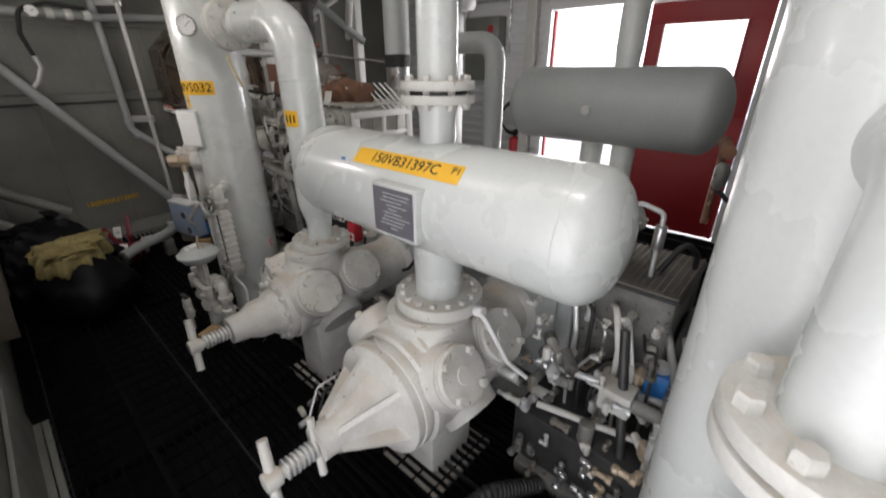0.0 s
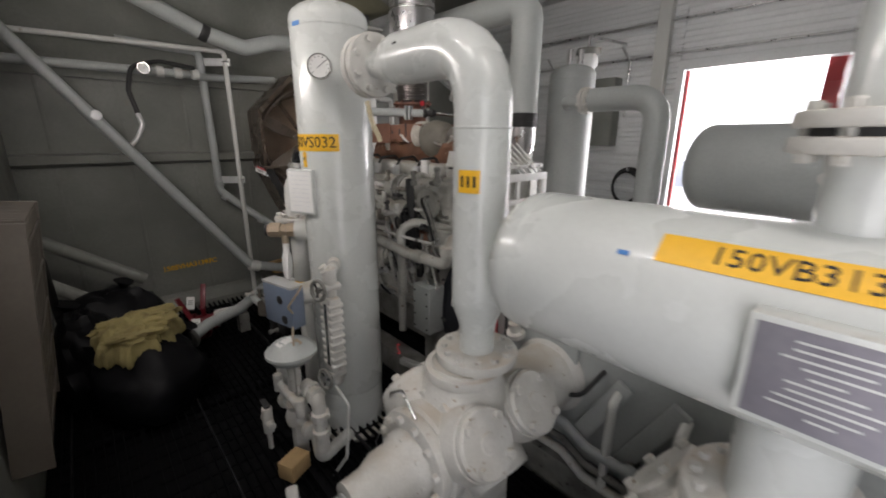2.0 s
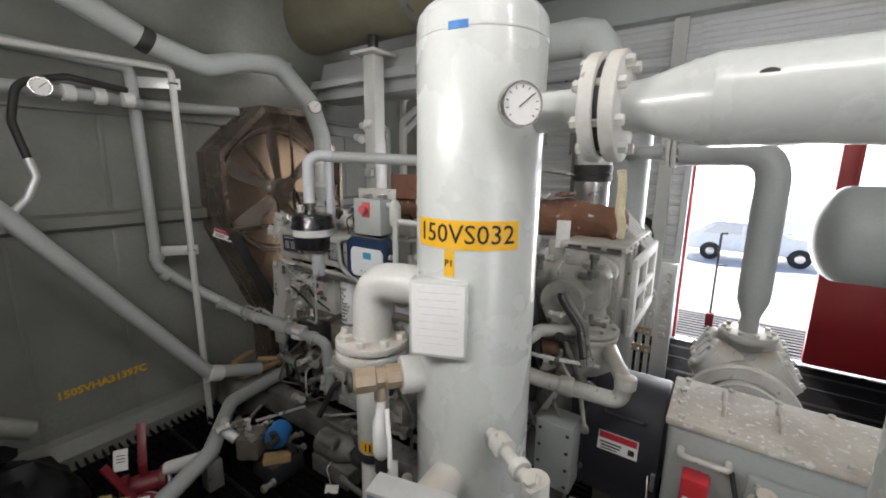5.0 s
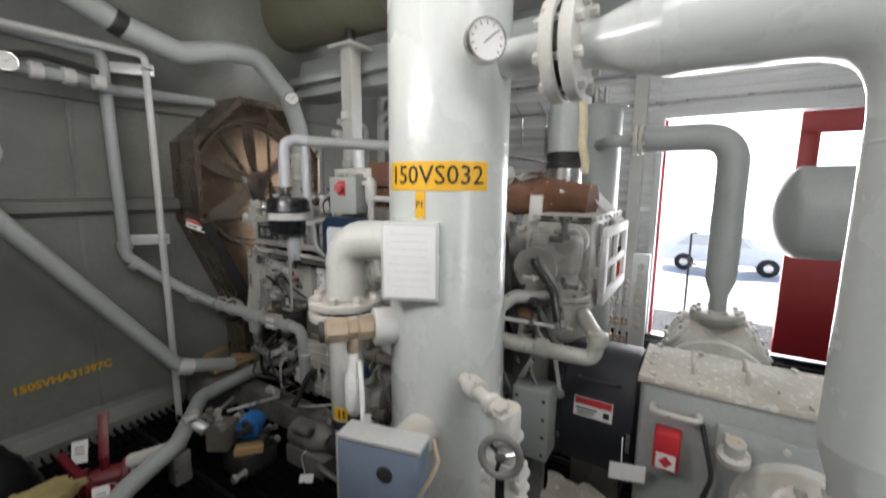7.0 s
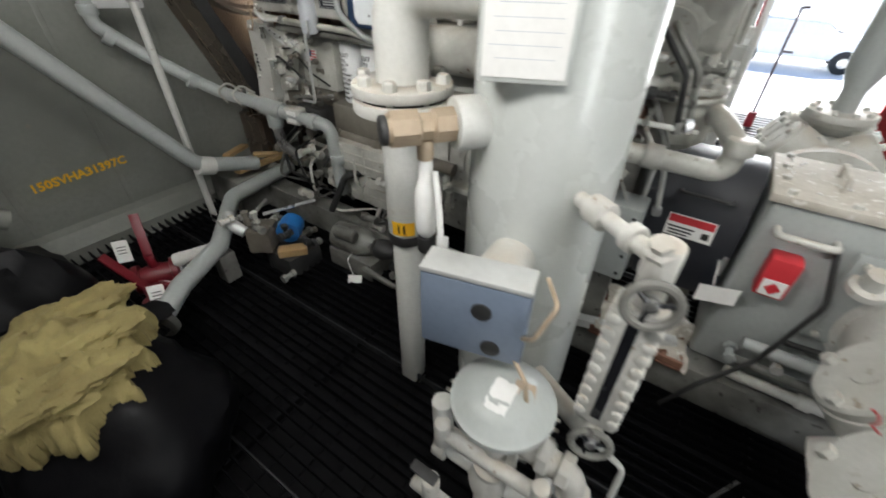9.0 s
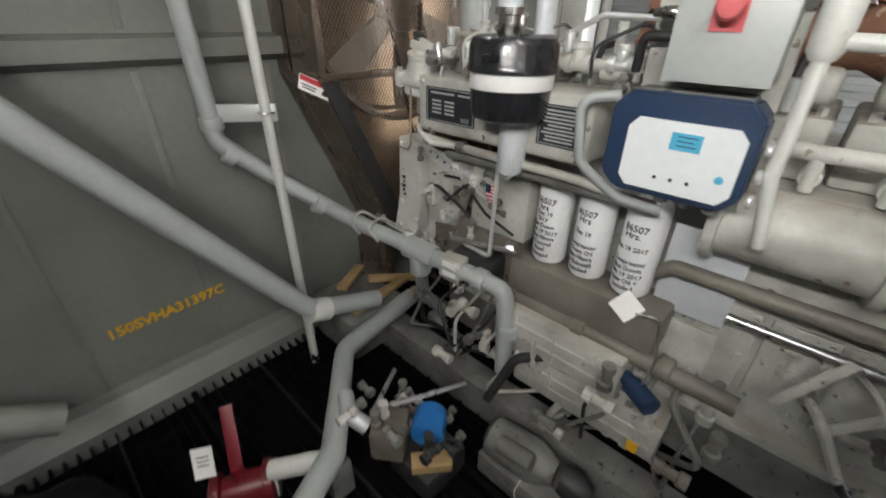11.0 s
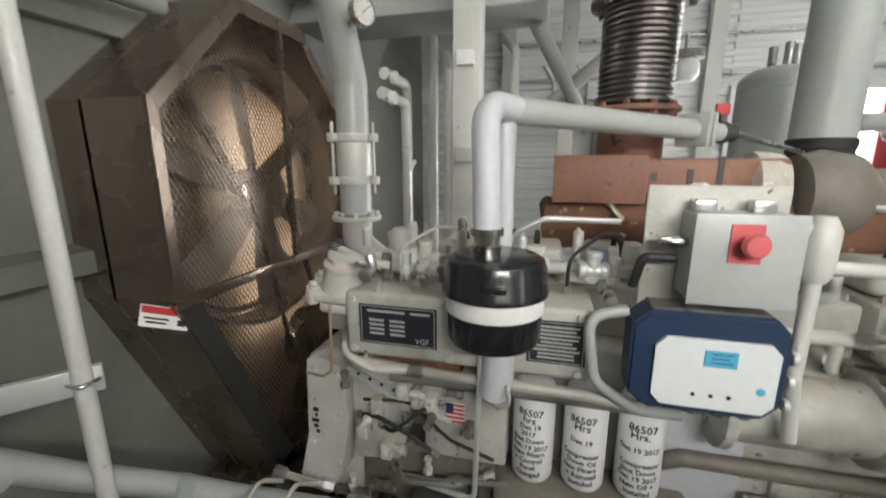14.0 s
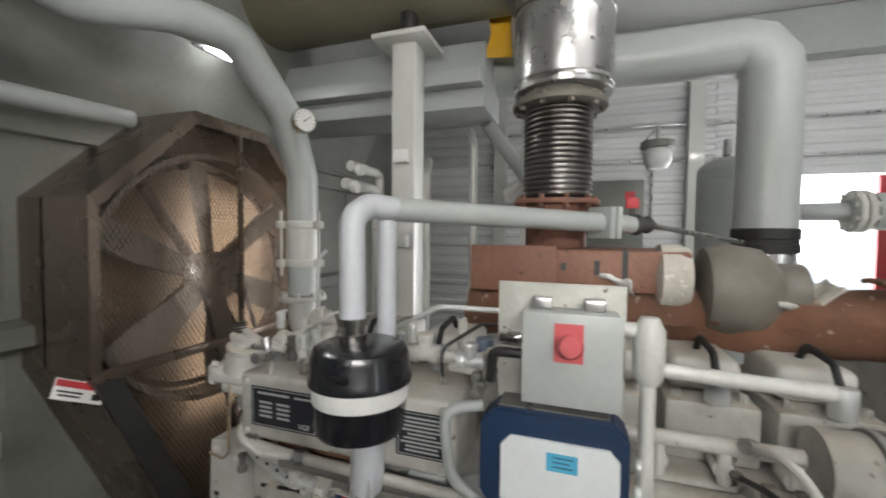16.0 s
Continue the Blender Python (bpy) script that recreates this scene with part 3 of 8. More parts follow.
def gauge(p, axis, r, parent=None, label="round pressure gauge with a white dial", depth=0.03):
    a = Vector(axis).normalized()
    g = thing("pressure_gauge", Vector(p) - a * depth, label, "gauge", "pressure gauges") if parent is None else parent
    c = part("case", rev([(r * 0.5, 0), (r, 0.004), (r, depth - 0.004), (r * 0.97, depth), (r * 0.9, depth), (r * 0.88, depth - 0.005), (0, depth - 0.005)], Vector(p) - a * depth, a, 32), "chrome", g)
    up = Z - a * a.z
    m = facing(Vector(p) - a * 0.004, up.cross(a), up)
    d = part("dial", cyl(Vector(p) - a * 0.006, a, r * 0.88, 0.002, 0), "paper", c, "white dial")
    part("ticks", join(*[moved(box(-0.0012, 0.0012, r * 0.68, r * 0.8, 0.0005, 0.0012, 0), m @ Matrix.Rotation(radians(-130 + 26 * i), 4, "Z")) for i in range(11)]), "ink", d)
    part("needle", moved(box(-0.0014, 0.0014, -r * 0.2, r * 0.66, 0.001, 0.002, 0), m @ Matrix.Rotation(radians(-50), 4, "Z")), "ink", d)
    return g


gdir = Vector((-0.62, -0.78, 0))
gp = Vector((VX, VY, 1.815)) + gdir * (VR + 0.08)
gg = gauge(gp, gdir, 0.05)
part("stem", pipe([Vector((VX, VY, 1.815)) + gdir * VR, gp - gdir * 0.025], 0.018), "cast", gg)

# outlet nozzle, flange pair and suction pipe to the far cylinder
sp = thing("suction_pipe", (1.0, 1.76, 0.77), "light grey bent suction pipe from scrubber to cylinder", "pipe")
part("nozzle", cyl((1.0, VY - 0.15, 1.815), -Y, 0.05, 0.16, 0.003), "vessel", scr)
flange(sp, (1.0, 2.385, 1.815), -Y, 0.122, 0.032, 0.098, 8, both=True, bolt=0.014)
part("gasket", cyl((1.0, 2.398, 1.815), -Y, 0.108, 0.013, 0), "rubber", sp, "black gasket")
flange(scr, (1.0, 2.43, 1.815), -Y, 0.122, 0.032, 0.098, 8, both=True, bolt=0.014)
part("reducer", rev([(0.052, 0), (0.056, 0.04), (0.083, 0.13), (0.091, 0.17)], (1.0, 2.354, 1.815), -Y, 36), "vessel", sp)
part("bent_run", pipe([(1.0, 2.186, 1.815), (1.0, 1.76, 1.815), (1.0, 1.76, 0.99)], 0.091, 0.24, 36), "vessel", sp)
part("weld_seam", rev([(0.09, -0.005), (0.0935, -0.002), (0.0935, 0.002), (0.09, 0.005)], (1.0, 1.76, 1.565), Z, 36), "vessel", sp)
part("lower_reducer", rev([(0.091, 0), (0.086, -0.03), (0.066, -0.09), (0.062, -0.14), (0.062, -0.2)], (1.0, 1.76, 0.99), Z, 36), "vessel", sp)
yl = part("label", wrap(strip(0.075, 0.07), (1.0, 1.76, 1.405), Z, Vector((-0.95, -0.31, 0)), 0.0925), "yellow", sp, "yellow label with short bars")
part("writing", wrap(bars([(-0.022, 0, 0.009, 0.034), (0, 0, 0.009, 0.034), (0.02, 0, 0.009, 0.034)], Matrix()), (1.0, 1.76, 1.405), Z, Vector((-0.95, -0.31, 0)), 0.0937), "ink", yl)
flange(sp, (1.0, 1.76, 0.765), Z, 0.148, 0.035, 0.118, 12, bolt=0.013)
pd = part("plug", cyl((0.930, 2.107, 1.826), (-1, 0, 0.12), 0.026, 0.018), "rubber", sp, "dark plug")

# pulsation bottle over the near cylinder
BX, BZ, BR = 0.955, 1.205, 0.19
vb = thing("pulsation_bottle", (BX, 0.89, 0.77), "large light grey horizontal bottle with a yellow number label", "pressure vessel", "pulsation bottles")
part("shell", rev(dome(BR, 1.36, 0.27), (BX, 0.22, BZ), Y, 64), "vessel", vb)
for yy in (0.34, 1.45):
    part("weld_seam", rev([(BR - 0.001, -0.005), (BR + 0.0012, -0.002), (BR + 0.0012, 0.002), (BR - 0.001, 0.005)], (BX, yy, BZ), Y, 64), "vessel", vb)
part("top_neck", rev([(0.06, -0.05), (0.06, 0.085), (0.065, 0.1), (0.065, 0.12)], (0.972, 0.885, BZ + BR), Z, 32), "vessel", vb)
flange(vb, (0.972, 0.885, 1.512), Z, 0.118, 0.027, 0.095, 8, both=True, bolt=0.013)
part("bottom_neck", rev([(0.09, 0), (0.09, 0.10), (0.094, 0.14), (0.094, 0.25)], (0.98, 0.893, 0.79), Z, 40), "vessel", vb)
flange(vb, (0.98, 0.893, 0.768), Z, 0.172, 0.05, 0.142, 16, bolt=0.013)
z0 = Vector((-0.70, 0, 0.71))
q = Vector((BX, 0.895, BZ))
lb = part("label", wrap(moved(strip(0.062, 0.475, 8), Matrix()), q, -Y, z0, BR + 0.001), "yellow", vb, "long yellow label with black number")
part("number", wrap(moved(letters("150VB31397C", 0.038), Matrix.Translation((0, 0.02, 0)) @ Matrix.Rotation(radians(90), 4, "Z")), q + Y * 0.02, -Y, z0, BR + 0.003), "ink", lb)
part("number", wrap(moved(letters("P1", 0.024), Matrix.Translation((-0.008, 0.215, 0)) @ Matrix.Rotation(radians(90), 4, "Z")), q, -Y, z0, BR + 0.003), "ink", lb)
nm = facing((0.742, 0.865, 1.205), (0, -1, 0), (0, 0, 1))
nb = part("nameplate_bracket", moved(box(-0.10, 0.10, -0.085, 0.085, -0.06, 0, 0.004), nm), "vessel", vb, "boxed nameplate bracket")
np_ = part("data_plate", sheet(0.18, 0.15, nm, 0.002), "plate", nb, "dark grey metal data plate with small writing")
part("writing", bars([(random.uniform(-0.02, 0.02), 0.058 - i * 0.0125, random.uniform(0.03, 0.12), 0.0035) for i in range(10)], nm @ Matrix.Translation((0, 0, 0.002)), 0.0006), "aged", np_)
part("tape_mark", wrap(strip(0.010, 0.022, 4), (BX, 1.19, BZ), -Y, Vector((-0.80, 0, 0.60)), BR + 0.001), "blue", vb, "small blue tape mark")
rs = thing("riser_pipe", (0.972, 0.885, 1.54), "light grey riser pipe bending away under the ceiling", "pipe")
flange(rs, (0.972, 0.885, 1.552), Z, 0.118, 0.027, 0.095, 8, both=True, bolt=0.013)
part("gasket", cyl((0.972, 0.885, 1.537), Z, 0.10, 0.017, 0), "rubber", rs)
part("bent_run", pipe([(0.972, 0.885, 1.57), (0.972, 0.885, 2.02), (0.972, 0.40, 2.10), (0.972, -1.58, 2.10)], 0.063, 0.2, 28), "vessel", rs)

# second scrubber near the west doorway, with its relief elbow
sc2 = vessel_vertical("scrubber", 0.90, -0.135, 0.18, 0.13, 2.12, "tall light grey vertical scrubber beside the open doorway")
lb2 = part("label", wrap(strip(0.30, 0.085), (0.90, -0.135, 1.83), Z, Vector((-0.80, 0.6, 0)), 0.181), "yellow", sc2, "yellow label with black number")
part("number", wrap(letters("150VS0", 0.055), (0.90, -0.135, 1.83), Z, Vector((-0.80, 0.6, 0)), 0.183), "ink", lb2)
re2 = thing("relief_elbow", (0.60, -0.19, 1.15), "light grey relief pipe elbow with a bolted flange", "pipe", "relief elbows")
part("bent_run", pipe([(0.74, -0.17, 1.53), (0.60, -0.19, 1.53), (0.60, -0.19, 1.19)], 0.085, 0.12, 28), "vessel", re2)
flange(re2, (0.60, -0.19, 1.155), Z, 0.15, 0.035, 0.12, 8, bolt=0.02, both=True)
part("gasket", cyl((0.60, -0.19, 1.145), Z, 0.13, 0.010, 0), "rubber", re2)
flange(re2, (0.60, -0.19, 1.11), Z, 0.15, 0.035, 0.12, 8, bolt=0.02, both=True)
part("lower_pipe", cyl((0.60, -0.19, -0.06), Z, 0.06, 1.18), "vessel", re2)

# east side: bottle, its riser, second suction leg and scrubber
GX, GZ, GR = 2.85, 1.367, 0.248
gv = thing("pulsation_bottle", (GX, 1.05, 0.8), "dull grey horizontal bottle in front of the doorway", "pressure vessel", "pulsation bottles")
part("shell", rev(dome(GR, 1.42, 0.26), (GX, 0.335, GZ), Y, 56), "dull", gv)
part("boss", cyl((GX - GR - 0.02, 1.09, GZ - 0.01), X, 0.03, 0.05), "cast", gv)
for yy in (1.12, 0.90):
    part("bottom_neck", cyl((GX, yy, 0.80), Z, 0.075, 0.36), "vessel", gv)
part("top_neck", cyl((GX, 0.97, GZ + GR - 0.03), Z, 0.075, 0.1), "vessel", gv)
gr = thing("riser_pipe", (GX, 0.97, 1.7), "grey overhead pipe with bolted flange joints", "pipe")
part("bent_run", pipe([(GX, 0.97, 1.68), (GX, 0.97, 2.13), (GX, -1.58, 2.13)], 0.08, 0.22, 28), "vessel", gr)
for yy in (0.66, 0.32):
    flange(gr, (GX, yy + 0.03, 2.13), -Y, 0.135, 0.028, 0.11, 8, both=True, bolt=0.014, material="dark")
    flange(gr, (GX, yy - 0.004, 2.13), -Y, 0.135, 0.028, 0.11, 8, both=True, bolt=0.014, material="dark")
sl = thing("suction_pipe", (2.79, 1.95, 0.74), "grey bent suction pipe in front of the open doorway", "pipe")
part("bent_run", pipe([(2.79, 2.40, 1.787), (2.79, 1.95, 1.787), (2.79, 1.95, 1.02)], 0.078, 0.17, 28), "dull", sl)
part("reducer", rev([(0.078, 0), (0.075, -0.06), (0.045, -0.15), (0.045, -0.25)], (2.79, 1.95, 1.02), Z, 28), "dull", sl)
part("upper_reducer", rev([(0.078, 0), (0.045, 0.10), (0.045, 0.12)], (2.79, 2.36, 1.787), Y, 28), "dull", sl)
flange(sl, (2.79, 2.44, 1.787), -Y, 0.09, 0.025, 0.072, 8, both=True, bolt=0.012)
flange(sl, (2.79, 2.47, 1.787), -Y, 0.09, 0.025, 0.072, 8, both=True, bolt=0.012)
flange(sl, (2.79, 1.95, 0.745), Z, 0.14, 0.035, 0.115, 10, bolt=0.014)
part("inlet", pipe([(2.79, 2.47, 1.787), (2.79, 2.60, 1.787), (2.99, 2.72, 1.787)], 0.04, 0.08, 18), "dull", sl)
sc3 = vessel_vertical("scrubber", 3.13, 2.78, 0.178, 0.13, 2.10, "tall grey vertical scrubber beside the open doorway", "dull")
for dx, dy in ((-0.05, 0), (0.04, 0.03), (0.0, -0.06)):
    part("top_fitting", cyl((3.13 + dx, 2.78 + dy, 2.07), Z, 0.02, 0.13), "steel", sc3)

# ---------------------------------------------------------------- compressor
def cap_cover(parent, p, axis, r, n=4, h=0.035, label="round bolted valve cap"):
    c = part("valve_cap", rev([(r, -0.03), (r, h - 0.008), (r - 0.008, h), (r * 0.3, h), (r * 0.28, h + 0.004), (0, h + 0.004)], p, axis, 36), "cast", parent, label)
    a = Vector(axis).normalized()
    bolts(c, Vector(p) + a * (h - 0.002), axis, r * 0.80, n, 0.017, 0.02, 0.5)
    return c


def cylinder_end(y, s, x_mid, big, label, top):
    """One compressor cylinder on side s (-1 aisle, +1 door); top is the height of its inlet face."""
    zc = 0.49
    c = thing("compressor_cylinder", (x_mid, y, -0.06), label, "compressor cylinder", "compressor cylinders")
    ax = X * s
    R = 0.225 if big else 0.17
    xi = x_mid - s * 0.26
    prof = [(R * 0.6, 0), (R * 0.98, 0.01), (R, 0.04), (R * 0.96, 0.09), (R * 1.0, 0.16), (R * 1.06, 0.26), (R * 1.02, 0.38), (R * 0.96, 0.43), (R * 1.05, 0.45), (R * 1.05, 0.49), (R, 0.5)]
    part("body", rev(prof, (xi, y, zc), ax, 44), "cast", c)
    part("inlet_neck", rev([(R * 1.05 if s < 0 else 0.09, 0), (R * 0.92 if s < 0 else 0.085, 0.12), ((0.135 if big else 0.115) if s < 0 else 0.085, 0.22), ((0.128 if big else 0.11) if s < 0 else 0.09, top - zc - 0.07 + 0.01)], (x_mid + s * 0.03, y, zc + 0.06), Z, 36), "cast", c)
    part("inlet_face", cyl((x_mid + s * 0.03, y, top - 0.035), Z, 0.165 if big else 0.14, 0.034), "cast", c)
    part("pedestal", box(x_mid - 0.13, x_mid + 0.13, y - 0.10, y + 0.10, -0.06, zc - R * 0.8, 0.01), "cast", c)
    part("foot_plate", box(x_mid - 0.2, x_mid + 0.2, y - 0.17, y + 0.17, -0.06, -0.03, 0.004), "cast", c)
    # valve pods, two on each side
    for k in (-1, 1):
        for j, dx in enumerate((0.13, -0.13)):
            d = Vector((0, k * 0.86, 0.5 if j == 0 else 0.62)).normalized()
            o = Vector((x_mid + s * dx, y, zc))
            part("valve_pod", rev([(0.135, 0.0), (0.13, R * 0.95), (0.118, R + 0.05)], o, d, 32), "cast", c)
            cap_cover(c, o + d * (R + 0.045), d, 0.112)
    for k in (-1, 1):
        d = Vector((0, k * 0.8, -0.6)).normalized()
        part("valve_pod", rev([(0.13, 0.0), (0.125, R * 0.95), (0.118, R + 0.04)], (x_mid, y, zc), d, 28), "cast", c)
    # raised ribs on the shoulders
    for dx in (-0.17, 0.0, 0.17):
        for k in (-1, 1):
            d = Vector((0, k * 0.55, 0.83))
            part("rib", moved(box(-0.012, 0.012, -0.07, 0.07, -0.04, 0.022, 0.005), to_axis(Vector((x_mid + s * dx, y, zc)) + d.normalized() * (R * 1.02), d)), "cast", c)
    # head flange, unloader cone, spring and T-handle
    xh = xi + s * 0.5
    fl = part("head_flange", cyl((xh, y, zc), ax, R * 1.0, 0.04, 0.006, 44), "cast", c)
    bolts(fl, (xh + s * 0.038, y, zc), ax, R * 0.86, 12, 0.014, 0.02, 0.5)
    if big:
        cone = part("head_cone", rev([(R * 0.97, 0), (R * 0.97, 0.03), (R * 0.90, 0.04), (R * 0.60, 0.05), (R * 0.46, 0.10), (0.068, 0.20), (0.062, 0.26), (0.062, 0.29)], (xh + s * 0.04, y, zc), ax, 36), "cast", c)
        for i in range(6):
            a = math.pi * 2 * i / 6 + 0.3
            d = Vector((0, math.cos(a), math.sin(a)))
            part("rib", slab([(0.035, 0.0), (0.235, 0.0), (0.235, 0.075), (0.035, R * 0.88)], "z", -0.009, 0.009), "cast", cone)
            ob = cone.children[-1]
            ob.data.transform(Matrix.Translation(base_of(c)))
            ob.data.transform(Matrix.Translation(Vector((xh + s * 0.04, y, zc)) - base_of(c)) @ Matrix((((s), 0, 0, 0), (0, d.y, -d.z * s, 0), (0, d.z, d.y * s, 0), (0, 0, 0, 1))))
        xt = xh + s * 0.33
    else:
        cone = part("head_cone", rev([(0.12, 0), (0.115, 0.03), (0.098, 0.05), (0.094, 0.11), (0.07, 0.16), (0.062, 0.235)], (xh + s * 0.04, y, zc - 0.01), ax, 32), "cast", c)
        bolts(cone, (xh + s * 0.065, y, zc - 0.01), ax, 0.108, 8, 0.009, 0.012)
        xt = xh + s * 0.27
    for i in range(7):
        part("spring_coil", rev([(0.024, -0.006), (0.034, -0.003), (0.034, 0.003), (0.024, 0.006)], (xt + s * (0.012 + i * 0.0165), y, zc - 0.01), ax, 20), "aged", c)
    part("stem", cyl((xt - s * 0.02, y, zc - 0.01), ax, 0.022, 0.20), "cast", c)
    tilt = Vector((0.12, 0.42, 0.9)).normalized()
    h = part("handle", join(pipe([Vector((xt + s * 0.155, y, zc - 0.01)) - tilt * 0.11, Vector((xt + s * 0.155, y, zc - 0.01)) + tilt * 0.125], 0.017), cyl((xt + s * 0.13, y, zc - 0.01), ax, 0.032, 0.05)), "cast", c, "T-shaped handle")
    if big:
        part("handle", pipe([Vector((xt + s * 0.0, y, zc)) - tilt * 0.10, Vector((xt, y, zc)) + tilt * 0.09], 0.014), "cast", c, "T-shaped handle")
    # distance piece back to the crankcase
    part("distance_piece", rev([(R * 0.85, 0), (R * 0.85, 0.03), (0.15, 0.06), (0.15, 0.24), (0.18, 0.27), (0.18, 0.30)], (xi + s * 0.01, y, zc), -ax, 32), "cast", c)
    # thin copper line looping over the body
    part("tubing", pipe([(xh + s * 0.05, y - 0.05, zc + 0.20), (xh + s * 0.03, y + 0.05, zc + 0.24), (xh, y + 0.16, zc + 0.16), (xh, y + 0.19, zc - 0.02), (xh + s * 0.02, y + 0.14, zc - 0.2)], 0.006, 0.04, 8), "steel", c)
    return c


c1 = cylinder_end(0.893, -1, 0.95, True, "large dusty light grey compressor cylinder with round valve caps", 0.768)
c2 = cylinder_end(1.76, -1, 0.97, False, "dusty light grey compressor cylinder with a T-handle", 0.765)
cylinder_end(1.95, 1, 2.82, False, "light grey compressor cylinder on the door side", 0.745)
cylinder_end(1.0, 1, 2.82, True, "large light grey compressor cylinder under the dull bottle", 0.80)
for yy in (1.95, 1.0):
    hoop = thing("distance_frame", (2.40, yy, 0.14), "pale arched cast frame with open webs behind the crankcase", "frame", "distance frames")
    part("hoop", rev([(0.20, 0), (0.26, 0), (0.26, 0.05), (0.20, 0.05)], (2.40, yy, 0.44), X, 40, True), "cast", hoop)
    for k in range(7):
        a = math.pi * k / 6
        part("web", pipe([(2.425, yy + 0.09 * math.cos(a), 0.44 + 0.09 * math.sin(a)), (2.425, yy + 0.205 * math.cos(a), 0.44 + 0.205 * math.sin(a))], 0.016, 0, 8), "cast", hoop)
    part("boss", cyl((2.36, yy, 0.44), X, 0.10, 0.10), "dirty", hoop)
    part("foot", box(2.36, 2.46, yy - 0.10, yy + 0.10, 0.13, 0.20, 0.006), "dirty", hoop)
part("red_number", moved(letters("2", 0.04), facing((0.845, 2.03, 0.735), (-0.85, -0.3, 0.2), (0.1, 0.35, 0.9))), "signred", c2, "red painted number")
# bent rod over the near cylinder
br_ = thing("bent_rod", (1.02, 0.66, 0.80), "white painted bent rod bolted over the valve caps", "rod")
part("rod", pipe([(0.98, 0.70, 0.80), (0.96, 0.64, 0.78), (1.02, 0.58, 0.60), (1.10, 0.54, 0.50)], 0.009, 0.03, 10), "paper", br_)
part("end_fitting", cyl((0.985, 0.715, 0.79), (0, -0.8, 0.2), 0.02, 0.04), "paper", br_)

cc = thing("crankcase", (1.9, 1.0, -0.06), "long grey compressor crankcase with a dusty bolted top cover", "crankcase")
part("body", box(1.50, 1.84, 0.55, 2.215, 0.14, 0.795, 0.02, 3), "dull", cc)
part("rear_body", box(1.842, 2.32, 0.55, 2.20, 0.14, 0.50, 0.02, 3), "dull", cc)
cover = part("top_cover", box(1.49, 1.85, 0.54, 2.225, 0.797, 0.825, 0.006), "dust", cc, "sandy dusty cover plate")
bolt_at(cover, [(xx, yy, 0.825) for xx in (1.515, 1.825) for yy in [2.18 - 0.145 * i for i in range(12)]] + [(1.62, 2.19, 0.825), (1.72, 2.19, 0.825)], Z, 0.012, 0.012)
for yy in (2.06, 1.90, 1.42, 0.92):
    part("lifting_handle", pipe([(1.61, yy, 0.825), (1.61, yy, 0.865), (1.73, yy, 0.865), (1.73, yy, 0.825)], 0.007, 0.015, 10), "dust", cover)
part("skid_beam", join(box(1.42, 1.54, -1.2, 4.9, -0.06, 0.13, 0.006)), "dirty", cc, "oily skid beam")
part("skid_beam", join(box(2.30, 2.42, -1.2, 4.9, -0.06, 0.13, 0.006)), "dirty", cc, "oily skid beam")
for y0 in (1.62, 0.62):
    d = part("side_cover", box(1.478, 1.499, y0, y0 + 0.36, 0.40, 0.72, 0.012), "dull", cc, "bolted side cover")
    bolt_at(d, [(1.478, y0 + a, b) for a in (0.03, 0.18, 0.33) for b in (0.43, 0.69)], -X, 0.011, 0.012)
part("grab_iron", join(pipe([(1.50, 2.17, 0.72), (1.455, 2.17, 0.72), (1.455, 2.03, 0.72), (1.50, 2.03, 0.72)], 0.011, 0.02, 10)), "cast", cc)
rb = thing("oiler_box", (1.45, 2.12, 0.47), "small red box with a white sticker on the crankcase", "box")
part("box", moved(box(1.43, 1.498, 2.075, 2.155, 0.525, 0.66, 0.008), Matrix()), "signred", rb)
part("sticker", box(1.4265, 1.4295, 2.085, 2.145, 0.535, 0.59, 0), "paper", rb, "white sticker")
part("symbol", join(moved(box(-0.015, 0.015, -0.015, 0.015, 0, 0.001, 0), facing((1.426, 2.115, 0.562), (0, -0.7, 0.7), (0, 0.7, 0.7)))), "signred", rb)
ws = thing("paper_tag", (1.46, 2.24, 0.45), "white paper tag hung on the guard", "tag", "white tags")
part("paper", moved(box(-0.06, 0.06, -0.03, 0.03, 0, 0.003, 0), facing((1.43, 2.23, 0.475), (0.3, -0.95, 0), (0.1, 0, 1))), "paper", ws)
part("string", pipe([(1.43, 2.25, 0.505), (1.50, 2.26, 0.56)], 0.002, 0, 6), "paper", ws)

# coupling guard
cg = thing("coupling_guard", (1.9, 2.37, 0.13), "black boxed coupling guard with a red and white warning label", "guard")
arch = [(1.545, 0.375), (1.515, 0.46), (1.512, 0.58), (1.53, 0.68), (1.57, 0.76), (1.62, 0.81), (1.69, 0.828), (1.77, 0.828), (1.84, 0.80), (1.885, 0.74), (1.90, 0.62), (1.90, 0.375)]
b = slab(arch, "y", 2.232, 2.505)
bmesh.ops.bevel(b, geom=[e for e in b.edges if abs(e.verts[0].co.y - e.verts[1].co.y) < 0.01], offset=0.006, segments=2, affect="EDGES")
part("shell", b, "matt", cg)
b = slab([(1.71 + (x - 1.71) * 1.04, 0.37 + (z - 0.37) * 1.025) for x, z in arch], "y", 2.506, 2.535)
bmesh.ops.bevel(b, geom=[e for e in b.edges if abs(e.verts[0].co.y - e.verts[1].co.y) < 0.01], offset=0.006, segments=2, affect="EDGES")
part("end_band", b, "matt", cg)
for zz in (0.44, 0.60, 0.73):
    bolt_at(cg, [(1.522, 2.52, zz)], -X, 0.008, 0.014, "dark")
part("latch", box(1.50, 1.516, 2.236, 2.25, 0.50, 0.57, 0.002), "steel", cg)
